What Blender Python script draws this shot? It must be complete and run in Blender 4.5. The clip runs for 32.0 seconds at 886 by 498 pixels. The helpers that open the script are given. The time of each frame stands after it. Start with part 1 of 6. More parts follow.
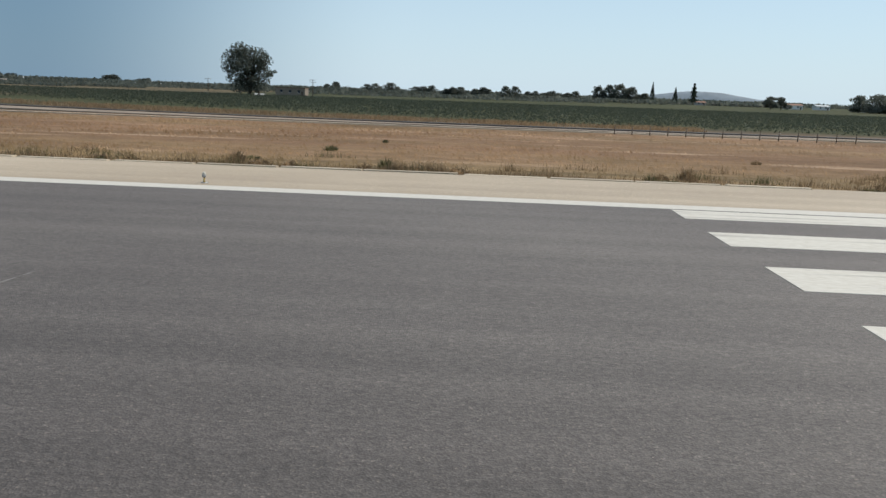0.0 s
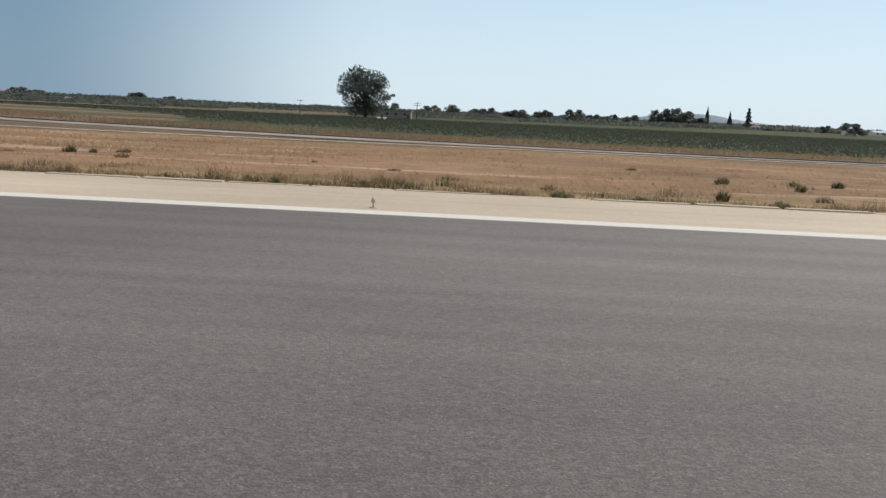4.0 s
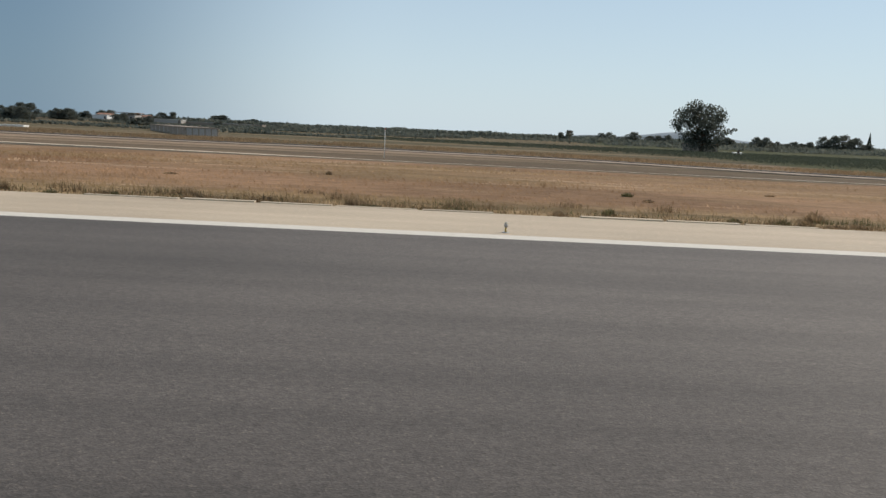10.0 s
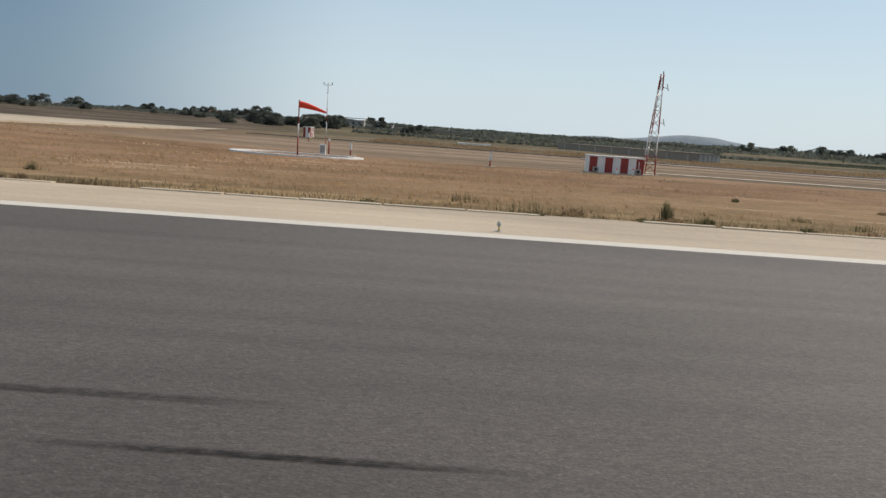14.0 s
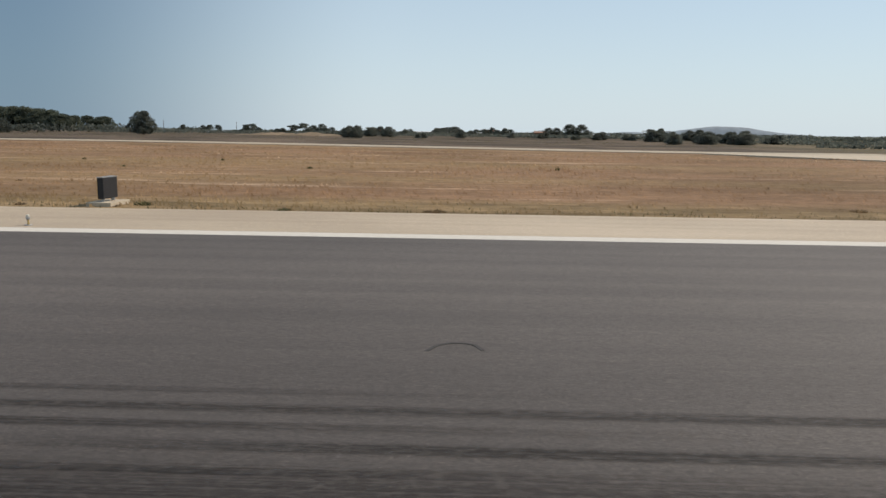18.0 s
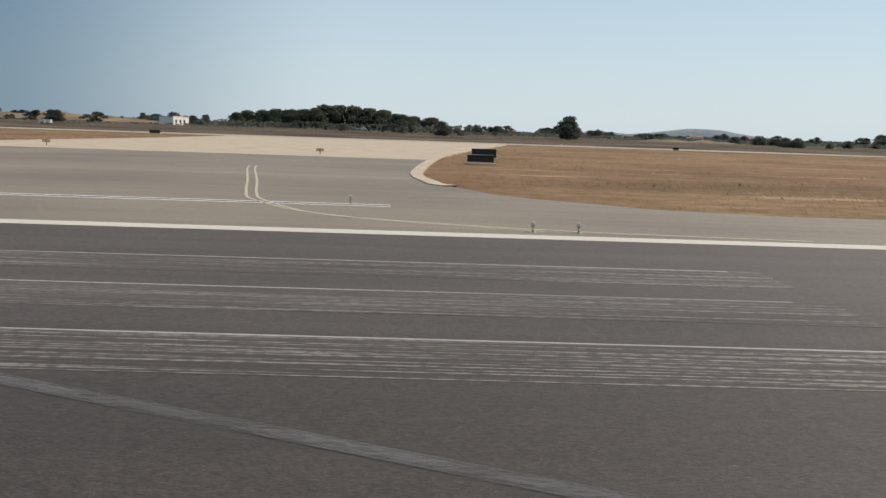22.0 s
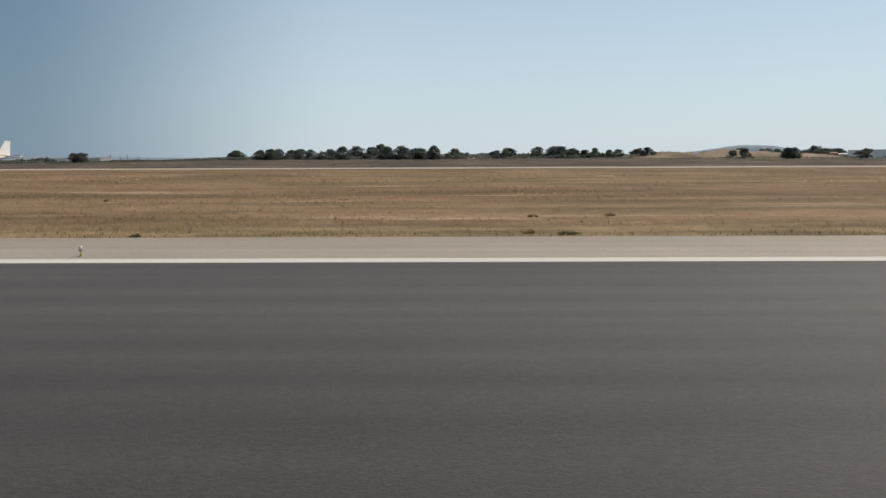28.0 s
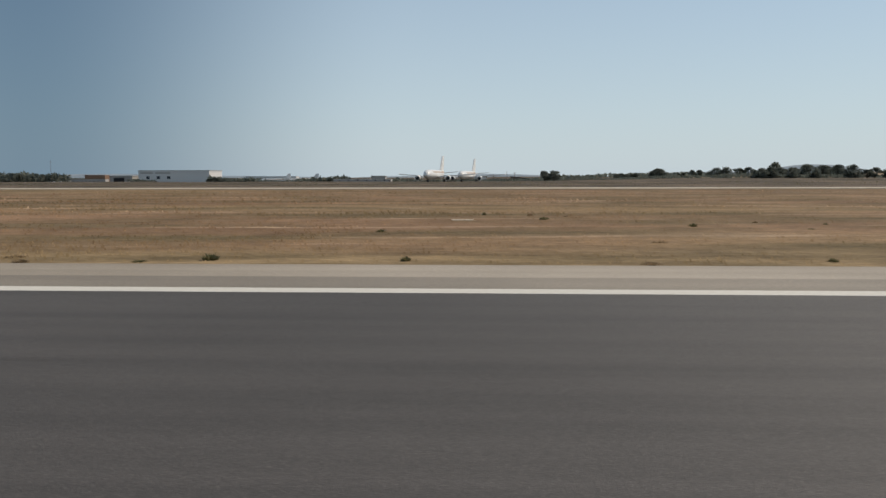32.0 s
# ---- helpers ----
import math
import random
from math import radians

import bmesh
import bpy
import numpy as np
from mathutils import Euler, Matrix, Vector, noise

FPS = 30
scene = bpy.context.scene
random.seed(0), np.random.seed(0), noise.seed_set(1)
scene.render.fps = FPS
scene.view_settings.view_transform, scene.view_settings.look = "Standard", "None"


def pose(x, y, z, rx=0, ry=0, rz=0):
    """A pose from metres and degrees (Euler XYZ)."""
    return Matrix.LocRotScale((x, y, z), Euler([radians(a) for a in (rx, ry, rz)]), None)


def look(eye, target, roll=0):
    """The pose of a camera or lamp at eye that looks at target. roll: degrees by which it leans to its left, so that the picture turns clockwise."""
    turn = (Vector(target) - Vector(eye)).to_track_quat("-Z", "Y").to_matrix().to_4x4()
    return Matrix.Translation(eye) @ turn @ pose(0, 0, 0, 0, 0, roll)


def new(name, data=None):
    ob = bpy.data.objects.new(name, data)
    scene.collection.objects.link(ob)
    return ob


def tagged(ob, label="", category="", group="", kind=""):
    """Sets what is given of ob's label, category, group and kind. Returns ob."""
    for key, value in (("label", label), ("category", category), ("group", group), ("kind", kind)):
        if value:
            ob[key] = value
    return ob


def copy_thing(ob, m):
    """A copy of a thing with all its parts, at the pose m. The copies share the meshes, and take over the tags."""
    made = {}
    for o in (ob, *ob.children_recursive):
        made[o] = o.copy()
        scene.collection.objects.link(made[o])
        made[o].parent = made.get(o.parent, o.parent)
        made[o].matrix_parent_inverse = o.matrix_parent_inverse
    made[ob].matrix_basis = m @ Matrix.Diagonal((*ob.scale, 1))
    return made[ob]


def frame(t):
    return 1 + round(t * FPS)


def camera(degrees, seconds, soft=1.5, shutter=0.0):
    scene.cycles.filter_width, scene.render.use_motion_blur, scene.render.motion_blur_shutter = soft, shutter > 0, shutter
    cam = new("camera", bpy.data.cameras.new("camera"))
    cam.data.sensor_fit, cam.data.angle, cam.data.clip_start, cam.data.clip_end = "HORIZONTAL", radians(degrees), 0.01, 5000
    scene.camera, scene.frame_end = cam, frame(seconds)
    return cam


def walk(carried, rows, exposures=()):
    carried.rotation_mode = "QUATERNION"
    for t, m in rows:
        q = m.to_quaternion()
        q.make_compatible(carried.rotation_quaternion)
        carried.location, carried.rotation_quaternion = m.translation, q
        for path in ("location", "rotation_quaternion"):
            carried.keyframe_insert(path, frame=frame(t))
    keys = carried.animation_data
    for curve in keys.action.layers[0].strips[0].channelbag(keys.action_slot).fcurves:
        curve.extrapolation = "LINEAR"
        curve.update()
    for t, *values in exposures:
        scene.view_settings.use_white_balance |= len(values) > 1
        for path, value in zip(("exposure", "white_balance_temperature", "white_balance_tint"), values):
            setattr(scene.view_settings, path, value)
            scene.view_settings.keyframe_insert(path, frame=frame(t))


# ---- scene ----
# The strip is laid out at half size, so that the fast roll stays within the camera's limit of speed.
cam = camera(62.12, 32.0, 1.5, 0.014)
# seconds, place along the runway, height of the eye, yaw, pitch, roll in degrees
PATH = (
    (0.0, 0.575, 1.439, 2.698, -11.881, 2.056), (0.5, -1.85, 1.438, 3.333, -11.795, 2.01), (1.0, -4.573, 1.436, 3.434, -11.542, 2.426),
    (1.5, -7.593, 1.435, 5.474, -11.239, 1.51), (2.0, -10.911, 1.433, 5.29, -10.62, 1.176), (2.5, -14.527, 1.432, 2.812, -10.895, 2.769),
    (3.0, -18.441, 1.431, 2.03, -10.751, 2.941), (3.5, -22.652, 1.429, 2.009, -10.166, 2.325), (4.0, -27.161, 1.428, 1.901, -10.393, 2.601),
    (4.5, -31.968, 1.427, 1.641, -10.248, 2.53), (5.0, -37.071, 1.425, 1.381, -10.104, 2.46), (5.5, -42.471, 1.424, 1.15, -10.191, 2.329),
    (6.0, -48.168, 1.422, 1.377, -9.884, 2.527), (6.5, -54.16, 1.421, 2.102, -9.61, 1.929), (7.0, -60.448, 1.42, 2.349, -9.346, 1.387),
    (7.5, -67.03, 1.418, 1.218, -9.344, 2.119), (8.0, -73.907, 1.417, 2.034, -9.12, 1.271), (8.5, -81.077, 1.419, 0.682, -9.204, 1.911),
    (9.0, -88.54, 1.42, 1.016, -8.987, 1.56), (9.5, -96.294, 1.422, 0.423, -8.83, 1.773), (10.0, -104.339, 1.424, 0.658, -8.947, 2.595),
    (10.5, -112.675, 1.425, 0.178, -8.148, 2.504), (11.0, -121.298, 1.427, 0.624, -8.043, 2.427), (11.5, -130.209, 1.429, -0.345, -7.988, 3.511),
    (12.0, -139.407, 1.43, 0.555, -7.933, 3.009), (12.5, -148.889, 1.432, 0.652, -8.096, 3.55), (13.0, -158.655, 1.434, 0.327, -8.13, 3.805),
    (13.5, -168.703, 1.435, 0.5, -8.511, 4.104), (14.0, -179.032, 1.437, 0.161, -9.152, 3.901), (14.5, -189.639, 1.439, -0.653, -8.279, 4.263),
    (15.0, -200.523, 1.44, 0.06, -8.799, 3.742), (15.5, -211.682, 1.442, 0.732, -8.982, 2.992), (16.0, -223.114, 1.444, 1.405, -9.165, 2.242),
    (16.5, -234.818, 1.444, 1.336, -9.38, 2.276), (17.0, -246.79, 1.444, 2.085, -9.116, 1.527), (17.5, -259.03, 1.444, 1.242, -8.481, 1.393),
    (18.0, -271.534, 1.444, 1.705, -8.852, 0.755), (18.5, -284.3, 1.444, 0.365, -8.903, 1.311), (19.0, -297.325, 1.445, 0.901, -8.628, 1.096),
    (19.5, -310.607, 1.445, 0.022, -9.16, 1.968), (20.0, -324.144, 1.445, -0.458, -9.324, 2.17), (20.5, -337.932, 1.445, -0.605, -8.782, 1.531),
    (21.0, -351.969, 1.445, -0.26, -8.768, 0.665), (21.5, -366.251, 1.445, -1.2, -9.069, 1.609), (22.0, -380.775, 1.445, -1.262, -9.053, 1.918),
    (22.5, -395.538, 1.446, -1.169, -9.33, 0.928), (23.0, -410.537, 1.446, -2.57, -8.875, 1.562), (23.5, -425.769, 1.446, -2.279, -8.844, 1.936),
    (24.0, -441.228, 1.446, -2.738, -8.795, 1.85), (24.5, -456.913, 1.447, -1.772, -8.811, 1.2), (25.0, -472.819, 1.447, -1.154, -8.886, 1.9),
    (25.5, -488.943, 1.448, -0.54, -8.868, 0.815), (26.0, -505.279, 1.448, -0.759, -9.125, 0.337), (26.5, -521.824, 1.449, -1.016, -9.14, -0.904),
    (27.0, -538.574, 1.449, -0.639, -8.752, -0.274), (27.5, -555.525, 1.45, -0.092, -7.914, -0.253), (28.0, -572.671, 1.45, 0.456, -7.076, -0.232),
    (28.5, -590.008, 1.457, 1.169, -6.813, -0.989), (29.0, -607.532, 1.464, 0.24, -6.766, 0.544), (29.5, -625.237, 1.471, 0.953, -6.45, 0.996),
    (30.0, -643.118, 1.478, 1.773, -6.217, 0.017), (30.5, -661.171, 1.495, 1.574, -6.16, -0.362), (31.0, -679.389, 1.507, 1.689, -5.88, 0.74),
    (31.5, -697.768, 1.565, 2.095, -5.66, 0.802), (32.0, -716.301, 1.628, 2.999, -5.62, -0.118),
)


def gaze(x, z, yaw, pitch, roll):
    a, b = radians(yaw), radians(pitch)
    return look((x, 0, z), (x - math.sin(a) * math.cos(b), math.cos(a) * math.cos(b), z + math.sin(b)), roll)


walk(cam, [(t, gaze(*p)) for t, *p in PATH], exposures=((0.0, 0.1, 6450, 9.5), (1.5, 0.2, 6650, 12.3), (4.0, 0.22, 6700, 12.3), (6.2, 0.05, 6700, 12.3), (7.0, -0.15, 6700, 11.8), (9.0, 0.05, 6800, 12.3), (11.0, -0.08, 6800, 11.8), (12.0, -0.18, 6750, 11.8), (13.0, 0.0, 6800, 11.8), (14.0, 0.04, 6900, 13.3), (18.0, 0.05, 6900, 13.3), (19.0, -0.05, 6750, 11.8), (22.0, 0.02, 6950, 13.3), (24.0, -0.1, 6950, 13.4), (26.0, 0.0, 6950, 13.4), (28.0, -0.02, 6900, 13.6), (29.0, -0.06, 6950, 14.2), (30.0, -0.13, 6950, 13.6), (31.0, -0.05, 6900, 12.9), (32.0, -0.16, 6900, 12.4)))

# ---- light ----
SUN_TO = Vector((0.85, 0.45, 0.98)).normalized()
world = bpy.data.worlds.new("sky")
scene.world = world
world.use_nodes = True
wn, wl = world.node_tree.nodes, world.node_tree.links
sky = wn.new("ShaderNodeTexSky")
sky.sky_type = "NISHITA"
sky.sun_disc = False
sky.sun_elevation = math.asin(SUN_TO.z)
sky.sun_rotation = math.atan2(SUN_TO.x, SUN_TO.y)
sky.air_density, sky.dust_density, sky.ozone_density = 1.1, 0.3, 1.8
pale = wn.new("ShaderNodeHueSaturation")
pale.inputs["Saturation"].default_value = 1.2
wl.new(sky.outputs[0], pale.inputs["Color"])
# haze lies thickest at the horizon, and the sky is deepest a quarter-turn from the sun
ways = wn.new("ShaderNodeTexCoord")
split = wn.new("ShaderNodeSeparateXYZ")
wl.new(ways.outputs["Generated"], split.inputs[0])
thick = wn.new("ShaderNodeMapRange")
thick.inputs["From Max"].default_value, thick.inputs["To Min"].default_value, thick.inputs["To Max"].default_value = 0.3, 0.9, 0.5
wl.new(split.outputs["Z"], thick.inputs[0])
haze = wn.new("ShaderNodeMix")
haze.data_type = "RGBA"
haze.inputs[7].default_value = (5.45, 6.95, 8.1, 1)
wl.new(thick.outputs[0], haze.inputs[0])
wl.new(pale.outputs[0], haze.inputs[6])
toward = wn.new("ShaderNodeVectorMath")
toward.operation = "DOT_PRODUCT"
toward.inputs[1].default_value = Vector((SUN_TO.x, SUN_TO.y, 0)).normalized()
wl.new(ways.outputs["Generated"], toward.inputs[0])
aside = wn.new("ShaderNodeMath")
aside.operation = "ADD"
aside.inputs[1].default_value = 0.08
wl.new(toward.outputs["Value"], aside.inputs[0])
away = wn.new("ShaderNodeMath")
away.operation = "ABSOLUTE"
wl.new(aside.outputs[0], away.inputs[0])
deep = wn.new("ShaderNodeMapRange")
deep.interpolation_type = "SMOOTHSTEP"
deep.inputs["From Max"].default_value = 0.46
wl.new(away.outputs[0], deep.inputs[0])
tone = wn.new("ShaderNodeMix")
tone.data_type = "RGBA"
tone.inputs[6].default_value, tone.inputs[7].default_value = (0.37, 0.46, 0.545, 1), (1.08, 1.08, 1.08, 1)
wl.new(deep.outputs[0], tone.inputs[0])
glow = wn.new("ShaderNodeMix")
glow.data_type, glow.blend_type = "RGBA", "MULTIPLY"
glow.inputs[0].default_value = 1.0
wl.new(haze.outputs[2], glow.inputs[6]), wl.new(tone.outputs[2], glow.inputs[7])
wl.new(glow.outputs[2], wn["Background"].inputs[0])
wn["Background"].inputs[1].default_value = 0.093
sun = bpy.data.lights.new("sun", "SUN")
sun.energy, sun.angle, sun.color = 3.55, radians(0.6), (1.0, 0.90, 0.77)
sun_ob = new("sun", sun)
sun_ob.matrix_world = look(SUN_TO * 50, (0, 0, 0))

# ---- materials ----


def blank(name, rough=0.8, metal=0.0):
    m = bpy.data.materials.new(name)
    m.use_nodes = True
    n, l = m.node_tree.nodes, m.node_tree.links
    b = n["Principled BSDF"]
    b.inputs["Roughness"].default_value, b.inputs["Metallic"].default_value = rough, metal
    b.inputs["Specular IOR Level"].default_value = 0.3
    return m, n, l, b


def place_noise(n, l, scale, stretch=(1, 1, 1), detail=4, world_space=True):
    """Noise laid over the place in metres, drawn out along an axis by stretch."""
    mp = n.new("ShaderNodeMapping")
    mp.inputs["Scale"].default_value = stretch
    if world_space:
        l.new(n.new("ShaderNodeNewGeometry").outputs["Position"], mp.inputs[0])
    else:
        l.new(n.new("ShaderNodeTexCoord").outputs["Object"], mp.inputs[0])
    t = n.new("ShaderNodeTexNoise")
    t.inputs["Scale"].default_value, t.inputs["Detail"].default_value = scale, detail
    l.new(mp.outputs[0], t.inputs["Vector"])
    return t.outputs["Fac"]


def ramp(n, l, fac, a, b, lo=0.3, hi=0.7):
    r = n.new("ShaderNodeValToRGB")
    e = r.color_ramp.elements
    e[0].position, e[0].color, e[1].position, e[1].color = lo, (*a, 1), hi, (*b, 1)
    l.new(fac, r.inputs[0])
    return r.outputs[0]


def blend(n, l, fac, a, b, how="MIX"):
    m = n.new("ShaderNodeMix")
    m.data_type, m.blend_type = "RGBA", how
    for sock, v in ((m.inputs[0], fac), (m.inputs[6], a), (m.inputs[7], b)):
        if isinstance(v, (int, float)):
            sock.default_value = v
        elif isinstance(v, tuple):
            sock.default_value = (*v, 1)
        else:
            l.new(v, sock)
    return m.outputs[2]


def bump(n, l, b, fac, strength=0.3, dist=0.02):
    k = n.new("ShaderNodeBump")
    k.inputs["Strength"].default_value, k.inputs["Distance"].default_value = strength, dist
    l.new(fac, k.inputs["Height"])
    l.new(k.outputs[0], b.inputs["Normal"])


def mottled(name, a, b, scale=4.0, rough=0.8, grain=None, metal=0.0, stretch=(1, 1, 1), world_space=False, strength=0.2, var=0.0):
    """Two tones in patches with a finer grain over them, and a difference from piece to piece."""
    m, n, l, s = blank(name, rough, metal)
    c = ramp(n, l, place_noise(n, l, scale, stretch, 5, world_space), a, b)
    g = place_noise(n, l, grain or scale * 12, stretch, 3, world_space)
    c = blend(n, l, 0.35, c, ramp(n, l, g, (0.35,) * 3, (0.65,) * 3), "OVERLAY")
    if var:
        o = n.new("ShaderNodeObjectInfo").outputs["Random"]
        c = blend(n, l, 1.0, c, ramp(n, l, o, (1 - var,) * 3, (1.0,) * 3, 0, 1), "MULTIPLY")
    l.new(c, s.inputs["Base Color"])
    bump(n, l, s, g, strength)
    return m


def tarmac_colour(n, l, a, b, streak=0.5, chip=0.5, rolled=0.8):
    """Worn tarmac: broad patches, rubber rolled in along the middle, long streaks, and crisp stones; colour and height."""
    c = ramp(n, l, place_noise(n, l, 0.12, (1, 1.6, 1), 4), a, b, 0.35, 0.65)
    pos = n.new("ShaderNodeSeparateXYZ")
    l.new(n.new("ShaderNodeNewGeometry").outputs["Position"], pos.inputs[0])
    drift = n.new("ShaderNodeMath")
    drift.operation = "MULTIPLY_ADD"
    drift.inputs[1].default_value = 3.0
    l.new(place_noise(n, l, 1.0, (0.02, 0.9, 1), 4), drift.inputs[0]), l.new(pos.outputs["Y"], drift.inputs[2])
    lane_fac = n.new("ShaderNodeMapRange")
    lane_fac.interpolation_type = "SMOOTHSTEP"
    lane_fac.inputs["From Min"].default_value, lane_fac.inputs["From Max"].default_value = 3.6, 9.0
    l.new(drift.outputs[0], lane_fac.inputs[0])
    c = blend(n, l, 1.0, c, ramp(n, l, lane_fac.outputs[0], (rolled, rolled * 0.985, rolled * 0.98), (1.06, 1.04, 1.02), 0, 1), "MULTIPLY")
    st = place_noise(n, l, 1.0, (0.035, 2.2, 1), 5)
    c = blend(n, l, streak, c, ramp(n, l, st, (0.3,) * 3, (0.66,) * 3, 0.25, 0.75), "OVERLAY")
    g = place_noise(n, l, 24.0, (0.8, 1, 1), 4)
    c = blend(n, l, chip * 0.25, c, ramp(n, l, g, (0.25,) * 3, (0.75,) * 3, 0.32, 0.70), "OVERLAY")
    stones = n.new("ShaderNodeTexVoronoi")
    stones.inputs["Scale"].default_value = 105.0
    l.new(n.new("ShaderNodeNewGeometry").outputs["Position"], stones.inputs["Vector"])
    tone = n.new("ShaderNodeSeparateColor")
    l.new(stones.outputs["Color"], tone.inputs[0])
    c = blend(n, l, chip, c, ramp(n, l, tone.outputs[0], (0.3,) * 3, (0.62,) * 3, 0.1, 0.9), "OVERLAY")
    pale = blend(n, l, 1.0, c, (1.5, 1.46, 1.4), "MULTIPLY")
    c = blend(n, l, ramp(n, l, tone.outputs[1], (0, 0, 0), (1, 1, 1), 0.94, 0.98), c, pale)
    flake = n.new("ShaderNodeTexVoronoi")
    flake.inputs["Scale"].default_value = 1.0
    span = n.new("ShaderNodeMapping")
    span.inputs["Scale"].default_value = (24, 60, 60)
    l.new(n.new("ShaderNodeNewGeometry").outputs["Position"], span.inputs[0]), l.new(span.outputs[0], flake.inputs["Vector"])
    fleck = n.new("ShaderNodeSeparateColor")
    l.new(flake.outputs["Color"], fleck.inputs[0])
    c = blend(n, l, chip * 0.5, c, ramp(n, l, fleck.outputs[0], (0.28,) * 3, (0.70,) * 3, 0.05, 0.95), "OVERLAY")
    return c, stones.outputs["Distance"]


def asphalt(name, a, b, streak=0.5, chip=0.5, rolled=0.8):
    m, n, l, s = blank(name, 0.78)
    s.inputs["Specular IOR Level"].default_value = 0.5
    c, h = tarmac_colour(n, l, a, b, streak, chip, rolled)
    l.new(c, s.inputs["Base Color"])
    bump(n, l, s, h, 0.35, 0.006)
    return m


def worn_paint(name, paint, under, cover, across=9.0):
    """Paint or rubber in long lines over the tarmac; cover is how much of it is left."""
    m, n, l, s = blank(name, 0.78)
    s.inputs["Specular IOR Level"].default_value = 0.4
    base = tarmac_colour(n, l, *under)[0] if isinstance(under[0], tuple) else under
    st = place_noise(n, l, 1.0, (0.25, across, 1), 5)
    f = ramp(n, l, st, (0, 0, 0), (1, 1, 1), 0.60 - 0.5 * cover, 0.68 - 0.35 * cover)
    g = place_noise(n, l, 20.0, (0.5, 1, 1), 4)
    if cover < 0.4:
        f = blend(n, l, 1.0, f, ramp(n, l, g, (0.3,) * 3, (1, 1, 1), 0.42, 0.54), "MULTIPLY")
    p = blend(n, l, 0.5, paint, ramp(n, l, g, (0.4,) * 3, (0.62,) * 3), "OVERLAY")
    l.new(blend(n, l, f, base, p), s.inputs["Base Color"])
    bump(n, l, s, g, 0.2, 0.01)
    return m


def rubbed(name, colour, most, grain=(0.4, 45, 1), fading=True):
    """Tyre rubber or thin paint rubbed into the tarmac: dense along the middle of a mark, fading at its sides and ends."""
    m, n, l, s = blank(name, 0.8)
    s.inputs["Specular IOR Level"].default_value = 0.3
    box3 = n.new("ShaderNodeSeparateXYZ")
    l.new(n.new("ShaderNodeTexCoord").outputs["Generated"], box3.inputs[0])

    def fade(sock, soft):
        r = n.new("ShaderNodeMath")
        r.operation = "PINGPONG"
        r.inputs[1].default_value = 0.5
        l.new(sock, r.inputs[0])
        e = n.new("ShaderNodeMapRange")
        e.interpolation_type = "SMOOTHSTEP"
        e.inputs["From Max"].default_value = soft
        e.inputs["To Max"].default_value = 1.0
        l.new(r.outputs[0], e.inputs[0])
        return e.outputs[0]

    def times(a, b):
        x = n.new("ShaderNodeMath")
        x.operation = "MULTIPLY"
        for k, v in enumerate((a, b)):
            if isinstance(v, float):
                x.inputs[k].default_value = v
            else:
                l.new(v, x.inputs[k])
        return x.outputs[0]

    streak = ramp(n, l, place_noise(n, l, 1.0, grain, 5), (0.35,) * 3, (1, 1, 1), 0.36, 0.56)
    grit = ramp(n, l, place_noise(n, l, 30.0, (0.4, 1, 1), 4), (0.45,) * 3, (1, 1, 1), 0.38, 0.55)
    cover = times(times(streak, grit), most)
    if fading:
        cover = times(times(fade(box3.outputs["X"], 0.4), fade(box3.outputs["Y"], 0.35)), cover)
    l.new(cover, s.inputs["Alpha"])
    s.inputs["Base Color"].default_value = (*colour, 1)
    return m


